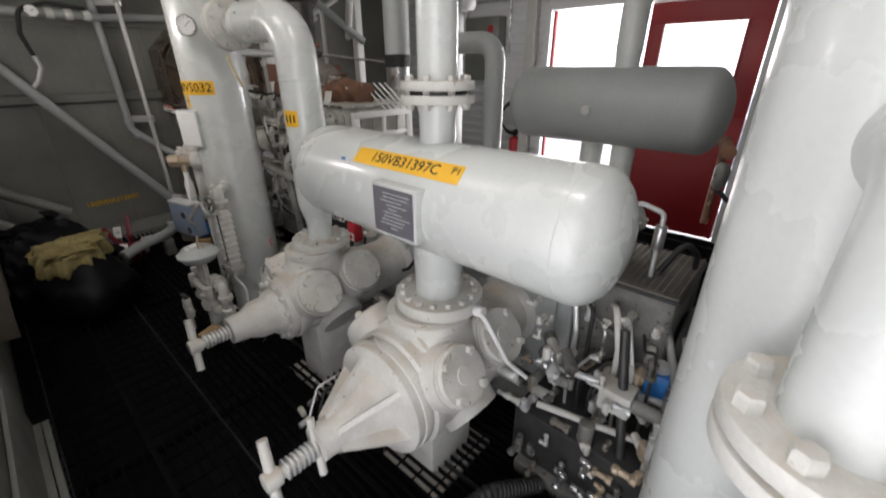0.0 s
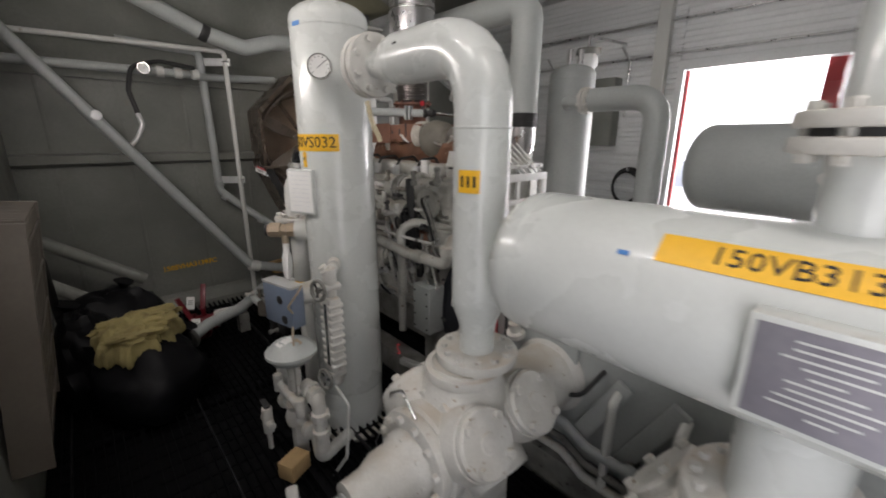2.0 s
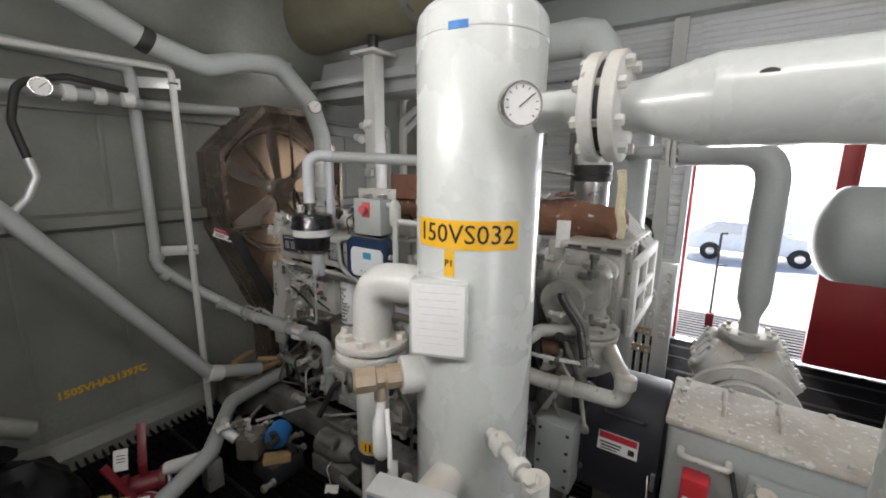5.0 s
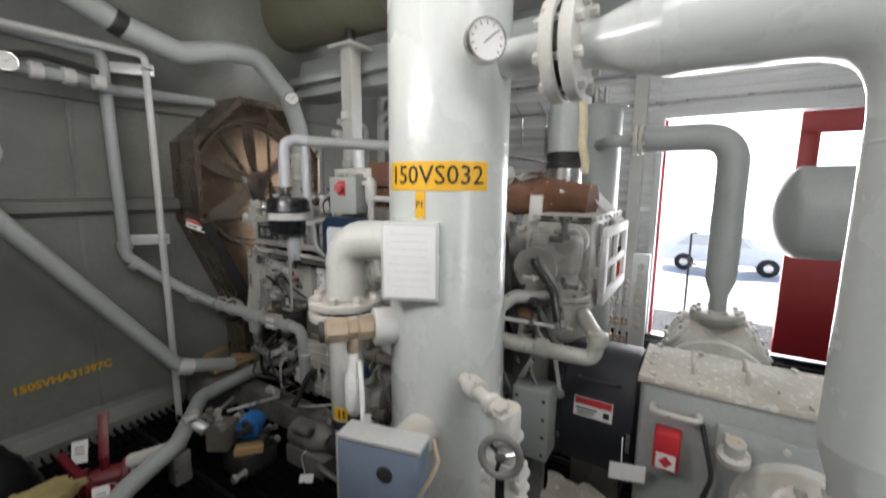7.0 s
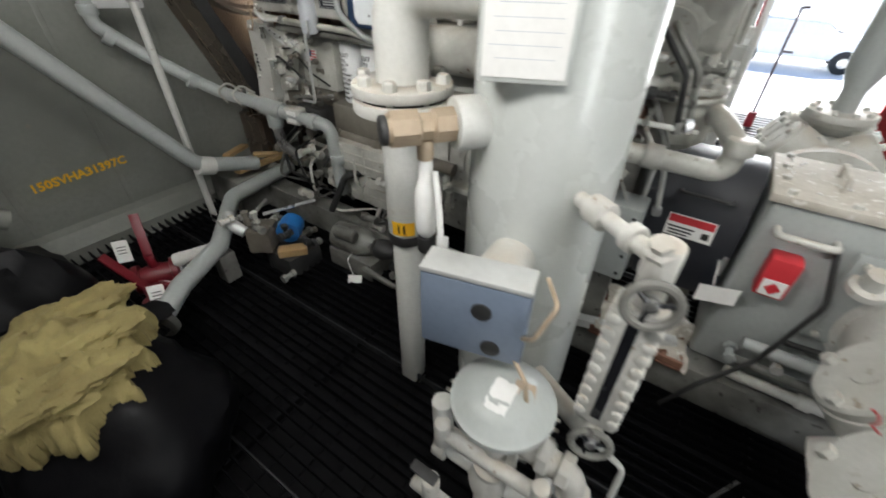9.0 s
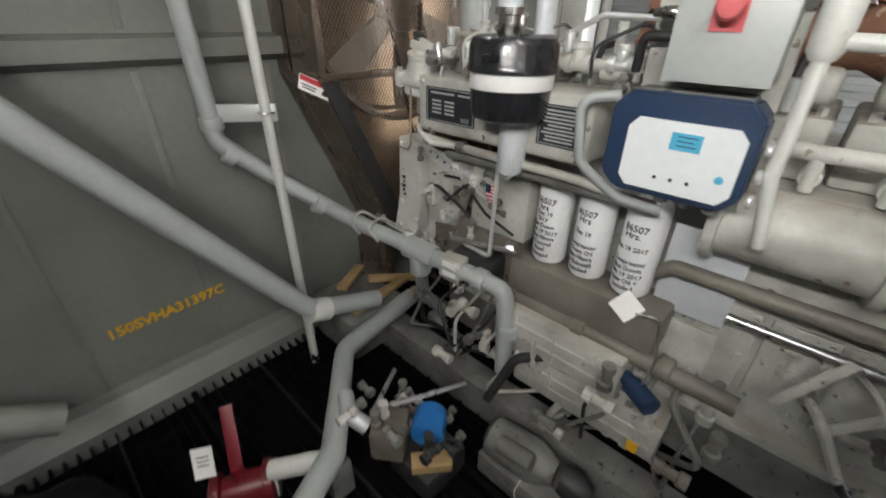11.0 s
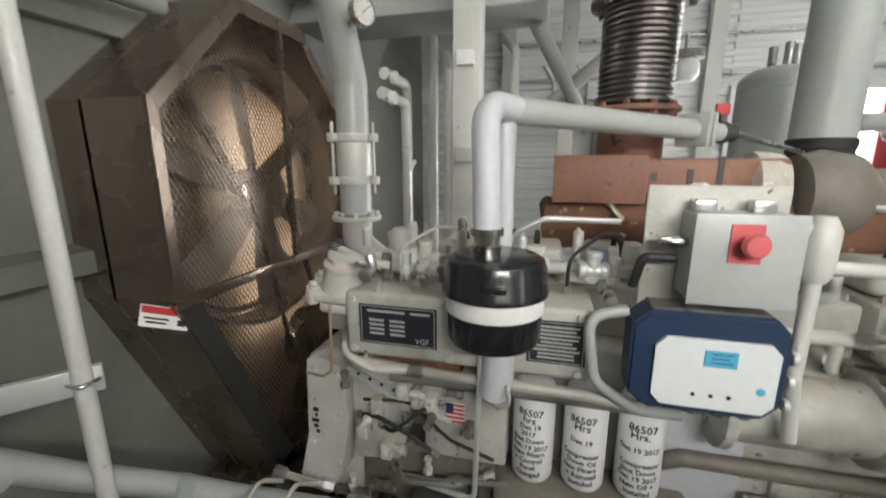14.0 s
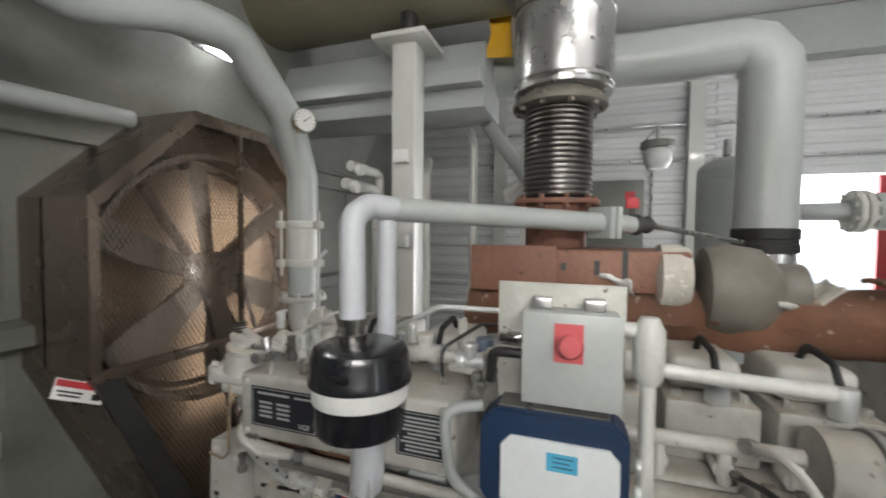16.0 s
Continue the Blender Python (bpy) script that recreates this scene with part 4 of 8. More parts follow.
gm = facing((1.517, 2.375, 0.63), (0, -1, 0), (0.17, 0, 1))
gl = part("label", sheet(0.145, 0.075, gm, 0.0015), "paper", cg, "red and white warning label")
part("band", bars([(0, 0.022, 0.137, 0.026)], gm @ Matrix.Translation((0, 0, 0.0012)), 0.001), "signred", gl)
part("writing", bars([(-0.025, -0.006, 0.08, 0.006), (-0.025, -0.018, 0.07, 0.006), (-0.03, -0.029, 0.06, 0.005), (0.05, -0.015, 0.022, 0.022)], gm @ Matrix.Translation((0, 0, 0.0012)), 0.001), "ink", gl)
part("handle", pipe([(1.565, 2.29, 0.735), (1.525, 2.29, 0.745), (1.525, 2.44, 0.745), (1.565, 2.44, 0.735)], 0.006, 0.015, 8), "dark", cg)
part("support", box(1.66, 1.88, 2.28, 2.48, 0.13, 0.374, 0.005), "dirty", cg)
jb = thing("junction_box", (1.47, 2.59, 0.13), "grey flat box with rows of knock-out holes", "box")
part("box", box(1.40, 1.52, 2.515, 2.665, 0.41, 0.70, 0.008), "bluepipe", jb)
for a in (2.535, 2.645):
    for z in (0.44, 0.515, 0.59, 0.665):
        part("screw", cyl((1.399, a, z), -X, 0.007, 0.004), "dark", jb)
part("bracket", box(1.46, 1.51, 2.55, 2.63, 0.13, 0.415, 0.004), "dirty", jb)
def lagging_sheet(w, h, seed, n=18):
    """A crumpled thin sheet with uneven edges."""
    bm = bmesh.new()
    top, low = {}, {}
    for i in range(n + 1):
        for j in range(n + 1):
            u, v = i / n - 0.5, j / n - 0.5
            p = Vector((u * w, v * h, 0))
            q_ = Vector((u * 5 + seed, v * 5, seed * 1.7))
            p += Vector((noise.noise(q_), noise.noise(q_ + X * 9), 1.3 * noise.noise(q_ + Y * 7) + 0.3 * noise.noise(q_ * 4))) * min(w, h) * 0.13
            top[i, j], low[i, j] = bm.verts.new(p), bm.verts.new(p - Z * min(w, h) * 0.02)
    for i in range(n):
        for j in range(n):
            qd = ((i, j), (i + 1, j), (i + 1, j + 1), (i, j + 1))
            bm.faces.new([top[k] for k in qd])
            bm.faces.new([low[k] for k in reversed(qd)])
    rim = [(i, 0) for i in range(n)] + [(n, j) for j in range(n)] + [(i, n) for i in range(n, 0, -1)] + [(0, j) for j in range(n, 0, -1)]
    for a, b_ in zip(rim, rim[1:] + rim[:1]):
        bm.faces.new((top[b_], top[a], low[a], low[b_]))
    return bm


rt = thing("drip_tray", (1.48, 2.38, 0.132), "rusty dusty drip tray on the skid under the guard", "tray")
part("tray", join(box(1.38, 1.61, 2.22, 2.56, 0.132, 0.142, 0.003), box(1.38, 1.392, 2.22, 2.56, 0.1425, 0.175, 0.003), box(1.598, 1.61, 2.22, 2.56, 0.1425, 0.175, 0.003)), "rust", rt)
part("fallen_lagging", moved(lagging_sheet(0.24, 0.34, 5), pose(1.50, 2.38, 0.185, 8, -14, 6)), "dust", rt, "crumpled dusty sheet of fallen lagging")
part("rail", moved(box(-0.02, 0.02, -0.25, 0.25, 0, 0.04, 0.004), pose(1.42, 2.50, 0.145, 0, 0, 15)), "aged", rt)

# ---------------------------------------------------------------- engine
en = thing("gas_engine", (2.05, 3.6, -0.06), "large grey inline gas engine, oily and dusty", "engine")
part("block", box(1.64, 2.50, 2.80, 4.42, 0.44, 1.12, 0.02, 3), "engine", en)
part("oil_pan", slab([(1.60, 0.44), (1.62, 0.20), (1.72, 0.13), (2.42, 0.13), (2.52, 0.20), (2.54, 0.44)], "y", 2.82, 4.40), "dirty", en)
part("pan_rail", box(1.585, 2.555, 2.80, 4.44, 0.425, 0.455, 0.004), "engine", en)
for i in range(4):
    y0 = 2.86 + i * 0.155
    d = part("crankcase_door", box(1.622, 1.639, y0, y0 + 0.14, 0.52, 0.80, 0.01), "engine", en)
    bolt_at(d, [(1.622, y0 + a, b) for a in (0.018, 0.122) for b in (0.54, 0.66, 0.78)], -X, 0.008, 0.01, "engine")
for i in range(6):
    y0 = 2.90 + i * 0.235
    h = part("cylinder_head", box(1.72, 2.12, y0, y0 + 0.205, 1.122, 1.27, 0.012), "engine", en)
    bolt_at(h, [(1.755, y0 + a, 1.27) for a in (0.03, 0.10, 0.175)], Z, 0.012, 0.02, "engine")
    part("rocker_cover", box(1.79, 2.02, y0 + 0.02, y0 + 0.185, 1.272, 1.36, 0.022, 3), "cast", h, "paler rocker cover")
    part("spark_lead", pipe([(1.70, y0 + 0.1, 1.33), (1.74, y0 + 0.1, 1.39), (1.86, y0 + 0.1, 1.40), (1.90, y0 + 0.1, 1.35)], 0.009, 0.03, 8), "rubber", h, "black ignition lead")
    part("coil", cyl((1.70, y0 + 0.1, 1.28), Z, 0.026, 0.07), "aged", h)
for i in range(5):
    y0 = 2.98 + i * 0.13
    part("valve_fitting", join(cyl((1.68, y0, 1.16), -X, 0.022, 0.06), cyl((1.62, y0, 1.13), Z, 0.014, 0.09)), "cast", en)
# intake and water rails on the aisle side
part("water_rail", pipe([(1.56, 2.872, 1.05), (1.56, 3.49, 1.05)], 0.085, 0, 26), "engine", en)
for yy in (2.86, 3.18, 3.48):
    part("rail_flange", cyl((1.56, yy, 1.05), Y, 0.105, 0.025), "engine", en)
part("fuel_rail", pipe([(1.62, 2.84, 1.215), (1.62, 3.46, 1.215)], 0.018, 0, 12), "cast", en)
part("oil_line", pipe([(1.56, 2.75, 0.88), (1.56, 3.55, 0.88), (1.60, 3.60, 0.82)], 0.022, 0.03, 12), "grime", en, "brown oil line")
part("oil_line", pipe([(1.60, 2.70, 0.84), (1.55, 2.75, 0.80), (1.55, 3.40, 0.80)], 0.012, 0.03, 10), "steel", en)
# flywheel end: housing, pumps and bent coolant pipes
part("flywheel_housing", rev([(0.30, 0), (0.40, 0.02), (0.41, 0.10), (0.34, 0.16), (0.30, 0.25)], (2.02, 2.57, 0.72), Y, 36), "engine", en)
part("end_tower", box(1.71, 2.30, 2.46, 2.70, 0.94, 1.345, 0.015), "engine", en)
part("end_tower_lid", box(1.695, 2.32, 2.445, 2.715, 1.347, 1.372, 0.004), "engine", en)
for yy in (2.49, 2.57, 2.65):
    part("lid_slot", box(1.692, 1.70, yy - 0.028, yy + 0.028, 1.352, 1.364, 0), "dark", en)
part("tower_rear", box(1.78, 2.30, 2.702, 2.80, 0.98, 1.36, 0.012), "engine", en)
part("tower_boss", rev([(0.055, 0), (0.065, 0.01), (0.065, 0.05), (0.05, 0.06), (0.05, 0.09)], (1.712, 2.53, 1.27), -X, 24), "engine", en)
part("lifting_bracket", moved(box(-0.006, 0.006, -0.03, 0.03, 0, 0.13, 0.004), pose(1.74, 2.72, 1.33, 0, 20, 15)), "paint", en)
part("water_pump", rev([(0.09, 0), (0.10, 0.02), (0.10, 0.05), (0.065, 0.07), (0.065, 0.20), (0.085, 0.22), (0.085, 0.25)], (1.72, 2.62, 1.17), -X, 28), "engine", en)
part("coolant_pipe", pipe([(1.36, 3.05, 0.93), (1.335, 2.64, 0.905), (1.385, 2.365, 0.885), (1.39, 2.35, 0.955), (1.47, 2.41, 0.995), (1.72, 2.51, 0.995)], 0.029, 0.06, 18), "engine", en)
part("coupling", cyl((1.348, 2.565, 0.902), (0.18, -1, -0.07), 0.036, 0.05), "engine", en)
part("coupling", cyl((1.381, 2.350, 0.945), Z, 0.036, 0.04), "engine", en)
part("coolant_pipe", pipe([(1.37, 2.72, 0.62), (1.36, 2.72, 1.02), (1.42, 2.68, 1.06), (1.50, 2.58, 1.06)], 0.026, 0.06, 14), "engine", en)
part("coolant_pipe", pipe([(1.48, 2.92, 1.02), (1.48, 2.92, 0.86), (1.46, 2.86, 0.62), (1.46, 2.86, 0.30)], 0.026, 0.06, 14), "engine", en)
part("tubing", pipe([(1.34, 2.86, 0.99), (1.36, 2.62, 0.985), (1.47, 2.46, 0.95)], 0.008, 0.05, 8), "paint", en)
part("tubing", pipe([(1.44, 2.66, 0.60), (1.44, 2.72, 0.72), (1.50, 2.80, 0.86), (1.52, 2.76, 1.0)], 0.006, 0.04, 8), "steel", en)
for i in range(9):
    a = 2.62 + i * 0.055
    part("fitting", join(cyl((1.60 - 0.02 * (i % 3), a, 0.86 + 0.05 * (i % 4)), -X, 0.014 + 0.004 * (i % 2), 0.05)), ("cast", "dirty", "steel")[i % 3], en)
# white lattice guard over the end
wf = thing("lattice_guard", (2.03, 2.42, 0.98), "white painted four-pane plate guard on the engine end", "guard")
part("frame", join(box(1.74, 2.32, 2.405, 2.425, 1.275, 1.32, 0.003), box(1.74, 2.32, 2.405, 2.425, 0.985, 1.035, 0.003), box(1.74, 1.80, 2.405, 2.425, 1.036, 1.274, 0.003), box(2.26, 2.32, 2.405, 2.425, 1.036, 1.274, 0.003)), "paper", wf)
part("bar", box(1.801, 2.259, 2.407, 2.423, 1.135, 1.165, 0.002), "paper", wf)
for z0_, z1_ in ((1.036, 1.134), (1.166, 1.274)):
    part("bar", box(2.015, 2.045, 2.407, 2.423, z0_, z1_, 0.002), "paper", wf)
for xx in (1.77, 2.29):
    part("bracket", box(xx - 0.02, xx + 0.02, 2.4255, 2.462, 1.10, 1.14, 0.002), "paper", wf)
for i in range(5):
    part("slat", pipe([(2.06 + 0.055 * i, 2.42, 1.318), (1.98 + 0.055 * i, 2.58, 1.50)], 0.006, 0, 8), "paper", wf)
# exhaust manifold, rust-brown, lagging and stack
ex = thing("exhaust_manifold", (2.05, 3.4, 1.36), "rust-brown exhaust manifold with worn lagging", "manifold")
part("box_run", box(1.93, 2.28, 3.24, 3.88, 1.50, 1.63, 0.012), "rust", ex)
part("heat_shield", box(1.915, 1.928, 3.62, 3.90, 1.49, 1.64, 0.003), "rust", ex)
lg = pipe([(2.04, 3.93, 1.41), (2.04, 3.5, 1.43), (2.02, 3.1, 1.43), (1.97, 2.78, 1.44), (1.96, 2.52, 1.425)], 0.088, 0.2, 20)
bmesh.ops.subdivide_edges(lg, edges=[e for e in lg.edges if e.calc_length() > 0.03], cuts=6, use_grid_fill=True)
for v in lg.verts:
    v.co += Vector((noise.noise(v.co * 11), noise.noise(v.co * 11 + Z * 7), noise.noise(v.co * 11 + X * 9))) * 0.03 + Vector((noise.noise(v.co * 45), 0, noise.noise(v.co * 45 + X))) * 0.007
part("lagging", lg, "lag", ex, "ragged brown insulation wrap")
for yy_, zz_, h_ in ((3.72, 1.585, 0.012), (3.60, 1.575, 0.012), (3.50, 1.575, 0.022), (3.42, 1.585, 0.05)):
    part("slot", box(1.9275, 1.931, yy_ - 0.008, yy_ + 0.008, zz_ - h_, zz_ + h_, 0), "dark", ex)
part("turbo_body", rev([(0.05, 0), (0.12, 0.02), (0.135, 0.08), (0.12, 0.16), (0.08, 0.20), (0.08, 0.26)], (2.0, 3.22, 1.52), -Y, 28), "grime", ex)
part("turbo_shroud", rev([(0.09, 0), (0.10, 0.03), (0.10, 0.08), (0.06, 0.10)], (2.0, 3.24, 1.55), Y, 28), "dust", ex)
part("neck", cyl((2.165, 3.64, 1.63), Z, 0.11, 0.16), "rust", ex)
flange(ex, (2.165, 3.64, 1.785), Z, 0.155, 0.018, 0.135, 10, material="rust", bolt=0.012, both=True)
st = thing("exhaust_stack", (2.165, 3.635, 1.80), "steel bellows and shiny metal exhaust stack", "stack")
prof = []
for i in range(17):
    z = i * 0.0185
    prof += [(0.110, z), (0.124, z + 0.005), (0.124, z + 0.010), (0.110, z + 0.0155)]
part("bellows", rev(prof, (2.165, 3.638, 1.815), Z, 40), "bellow", st, "dark ribbed steel bellows")
flange(st, (2.165, 3.635, 2.135), Z, 0.17, 0.02, 0.15, 10, material="grime", bolt=0.012, both=True)
part("collar", cyl((2.165, 3.63, 2.155), Z, 0.14, 0.03), "grime", st)
part("casing", cyl((2.165, 3.625, 2.185), Z, 0.176, 1.2, 0.006, 44), "steel", st, "shiny sheet-metal casing")
for z in (2.46, 2.20):
    part("band", cyl((2.165, 3.625, z), Z, 0.179, 0.022, 0.003, 44), "chrome", st)
# breather can, pale hoses
bc = thing("breather_can", (1.40, 4.02, 1.08), "black breather canister with a white band", "canister")
part("lid", rev([(0.0, 0.200), (0.09, 0.200), (0.105, 0.192), (0.112, 0.175), (0.114, 0.135), (0.117, 0.13), (0.117, 0.118), (0.10, 0.116)], (1.40, 4.02, 1.225), Z, 44), "black", bc)
part("band", cyl((1.40, 4.02, 1.302), Z, 0.1085, 0.042, 0.002, 44), "paper", bc, "white band")
part("bowl", rev([(0.0, 0), (0.085, 0), (0.098, 0.006), (0.104, 0.02), (0.1055, 0.076), (0.09, 0.078)], (1.40, 4.02, 1.224), Z, 44), "black", bc)
part("clip", box(1.282, 1.292, 3.985, 4.03, 1.37, 1.385, 0.003), "black", bc)
part("neck", rev([(0.03, 0), (0.033, 0.02), (0.028, 0.022), (0.028, 0.04), (0.036, 0.042), (0.036, 0.058)], (1.40, 4.04, 1.424), Z, 28), "chrome", bc)
part("drain_hose", pipe([(1.42, 4.01, 1.226), (1.42, 4.01, 1.12), (1.43, 4.02, 1.075)], 0.038, 0, 24), "pale", bc, "pale lilac hose")
part("clamp", pipe([(1.385, 3.985, 1.12), (1.378, 3.975, 1.08), (1.39, 4.0, 1.055), (1.44, 4.04, 1.055), (1.47, 4.05, 1.10)], 0.005, 0.02, 8), "aged", bc)
part("stay", box(1.44, 1.50, 3.94, 4.08, 1.17, 1.20, 0.004), "engine", bc)
ph = thing("breather_hose", (1.46, 4.03, 1.53), "pale grey breather hose with a steel pipe run", "hose")
part("hose", pipe([(1.40, 4.04, 1.475), (1.41, 4.05, 1.71), (1.47, 4.04, 1.742), (1.53, 4.00, 1.738)], 0.030, 0.05, 22), "pale", ph)
part("pipe_run", pipe([(1.505, 4.03, 1.737), (2.02, 3.457, 1.715)], 0.031, 0, 18), "bluepipe", ph)
for k_ in (0.0, 0.03):
    part("flange", moved(box(-0.05, 0.05, -0.05, 0.05, 0, 0.02, 0.004), to_axis((1.985 + k_ * 0.66, 3.496 - k_ * 0.75, 1.716), (0.66, -0.75, -0.03))), "bluepipe", ph)
part("spool", pipe([(2.02, 3.457, 1.715), (2.085, 3.385, 1.712)], 0.03, 0, 16), "bluepipe", ph)
part("valve", rev([(0.03, 0), (0.036, 0.02), (0.02, 0.03), (0.03, 0.07), (0.015, 0.10)], (2.08, 3.39, 1.712), (0.66, -0.75, 0), 16), "dark", ph)
part("rod", pipe([(2.14, 3.32, 1.71), (2.50, 2.92, 1.65)], 0.010, 0, 8), "chrome", ph)
part("red_tag", box(2.06, 2.075, 3.37, 3.41, 1.765, 1.80, 0.003), "signred", ph, "small red tag on the valve")
part("tag_stem", cyl((2.068, 3.39, 1.735), Z, 0.008, 0.035), "dark", ph)
part("second_hose", pipe([(1.53, 4.02, 1.35), (1.53, 4.02, 1.74)], 0.025, 0, 18), "pale", ph)
part("strut", box(1.50, 1.54, 3.985, 4.03, 1.20, 1.36, 0.004), "engine", ph)
# side housing with the maker's plates
part("side_housing", box(1.435, 1.638, 3.80, 4.41, 1.125, 1.30, 0.014, 3), "engine", en)
bolt_at(en, [(1.435, yy, zz) for yy in (3.83, 4.0, 4.13, 4.385) for zz in (1.145, 1.28)], -X, 0.01, 0.01, "engine")
for yc, w_, nm_ in ((4.265, 0.205, "VGF"), (3.88, 0.13, "")):
    pm = facing((1.433, yc, 1.217), (0, -1, 0), (0, 0, 1))
    k = part("name_plate", sheet(w_, 0.105, pm, 0.0015), "matt", en, "black name plate with pale writing")
    part("border", bars([(0, 0.048, w_ - 0.01, 0.0016), (0, -0.048, w_ - 0.01, 0.0016), (-w_ / 2 + 0.006, 0, 0.0016, 0.096), (w_ / 2 - 0.006, 0, 0.0016, 0.096)], pm @ Matrix.Translation((0, 0, 0.001)), 0.001), "aged", k)
    if nm_:
        part("writing", letters(nm_, 0.014, pm @ Matrix.Translation((0.065, -0.036, 0.002))), "aged", k)
        part("writing", bars([(-0.055 + (i % 2) * 0.055, 0.012 - (i // 2) * 0.012, 0.04, 0.006) for i in range(8)] + [(-0.03, 0.036, 0.10, 0.006), (0.06, 0.036, 0.05, 0.005)], pm @ Matrix.Translation((0, 0, 0.0012)), 0.001), "aged", k)
    else:
        part("writing", bars([(0.0, 0.038 - i * 0.0095, random.uniform(0.07, 0.11), 0.0045) for i in range(9)], pm @ Matrix.Translation((0, 0, 0.0012)), 0.001), "aged", k)
part("wire_conduit", pipe([(1.45, 4.40, 1.10), (1.44, 4.15, 1.095), (1.44, 3.80, 1.09), (1.45, 3.68, 1.07)], 0.014, 0.05, 12), "engine", en)
part("wire_conduit", pipe([(1.47, 4.30, 1.06), (1.47, 3.62, 1.06)], 0.018, 0, 12), "dirty", en)
# three spin-on filters with handwriting
handwriting = [["86507", "hrs", "Dec 19", "2017", "Shut Down", "Dec 19 2017", "New Filters", "+ Control", "Panel", "Changed"],
         ["86507", "Hrs", "", "Dec 19", "", "Compressor", "Down Oil", "New Filters", "+ Reinstall", "Installed"],
         ["86507", "Hrs.", "", "Dec 19 2017", "", "Compressor", "Shut Down", "Dec 19 2017", "New Oil +", "Installed"]]
part("filter_ledge", box(1.485, 1.638, 3.52, 4.02, 0.62, 0.755, 0.014), "grime", en, "oil-stained filter base")
for yc, txt in zip((3.92, 3.785, 3.648), handwriting):
    f = thing("oil_filter", (1.565, yc, 0.755), "white spin-on oil filter with black handwriting", "filter", "oil filters")
    part("canister", rev([(0.035, 0), (0.050, 0.004), (0.056, 0.015), (0.056, 0.266), (0.052, 0.280), (0.042, 0.289), (0, 0.292)], (1.565, yc, 0.758), Z, 36), "filt", f)
    ls = []
    for i, t_ in enumerate(txt):
        if t_:
            ls.append(moved(letters(t_, 0.020 if i < 2 else 0.0142, None, 0.0003, 0.0005), Matrix.Translation((random.uniform(-0.004, 0.004), 0.216 - i * 0.0205, 0)) @ Matrix.Rotation(radians(random.uniform(-4, 4)), 4, "Z")))
    part("writing", wrap(join(*ls), (1.565, yc, 0.758), Z, Vector((-0.97, 0.22, 0)), 0.0563), "ink", f, "black handwriting")
part("lilac_panel", box(1.59, 1.60, 3.40, 3.585, 0.73, 0.99, 0.004), "pale", en, "smooth lilac-grey side panel")
fg = part("flag_sticker", box(1.505, 1.508, 4.105, 4.155, 0.915, 0.975, 0), "paper", en, "small flag sticker with stripes")
part("stripe", join(*[box(1.5035, 1.506, 4.105, 4.155, 0.917 + i * 0.0125, 0.923 + i * 0.0125, 0) for i in range(5)]), "signred", fg)
part("canton", box(1.502, 1.5045, 4.135, 4.155, 0.947, 0.975, 0), "navy", fg)
part("side_plate", box(1.509, 1.638, 3.99, 4.22, 0.80, 1.05, 0.008), "engine", en)
# control boxes
eb = thing("control_box", (1.42, 3.56, 1.34), "pale grey electrical box with a red emergency button", "electrical box")
part("back_plate", box(1.462, 1.47, 3.46, 3.715, 1.10, 1.575, 0.003), "engine", eb)
part("box", box(1.375, 1.46, 3.475, 3.648, 1.358, 1.527, 0.006), "bluepipe", eb)
part("door", box(1.368, 1.374, 3.472, 3.651, 1.355, 1.530, 0.002), "bluepipe", eb)
part("legend", box(1.3645, 1.3675, 3.54, 3.592, 1.44, 1.512, 0), "faded", eb, "red legend plate")
part("button", rev([(0.012, 0), (0.012, 0.018), (0.021, 0.02), (0.023, 0.028), (0.018, 0.036), (0, 0.038)], (1.366, 3.562, 1.478), -X, 24), "faded", eb, "red mushroom button")
part("latch", join(cyl((1.40, 3.655, 1.47), Y, 0.012, 0.03), box(1.39, 1.41, 3.65, 3.70, 1.462, 1.478, 0.003)), "chrome", eb)
for z in (1.54, 1.545):
    part("clamp", box(1.42, 1.45, 3.50 + (z - 1.54) * 20, 3.54 + (z - 1.54) * 20, 1.527, 1.55, 0.003), "steel", eb)
part("condulet", rev([(0.018, 0), (0.026, 0.015), (0.028, 0.05), (0.028, 0.10), (0.016, 0.125)], (1.42, 3.425, 1.40), Z, 20), "paint", eb)
part("conduit", pipe([(1.42, 3.47, 1.50), (1.42, 3.425, 1.50), (1.42, 3.425, 1.20), (1.44, 3.40, 1.05)], 0.014, 0.03, 12), "paint", eb)
part("conduit", pipe([(1.42, 3.425, 1.43), (1.42, 3.15, 1.42)], 0.014, 0.0, 12), "paint", eb)
part("conduit", pipe([(1.43, 3.66, 1.43), (1.43, 3.72, 1.43), (1.45, 3.73, 1.36)], 0.010, 0.02, 10), "dark", eb)
cb = thing("engine_controller", (1.42, 3.6, 1.10), "navy blue controller with a pale panel and small display", "controller")
ch = [(3.455, 1.15), (3.485, 1.118), (3.70, 1.118), (3.735, 1.15), (3.735, 1.30), (3.70, 1.332), (3.485, 1.332), (3.455, 1.30)]
b = slab(ch, "x", 1.382, 1.461)
bmesh.ops.bevel(b, geom=b.edges[:], offset=0.006, segments=2, affect="EDGES")
part("housing", b, "navy", cb)
part("face", slab([(3.472, 1.155), (3.49, 1.135), (3.672, 1.135), (3.69, 1.155), (3.69, 1.262), (3.672, 1.282), (3.49, 1.282), (3.472, 1.262)], "x", 1.374, 1.3815), "face", cb, "pale chamfered front panel")
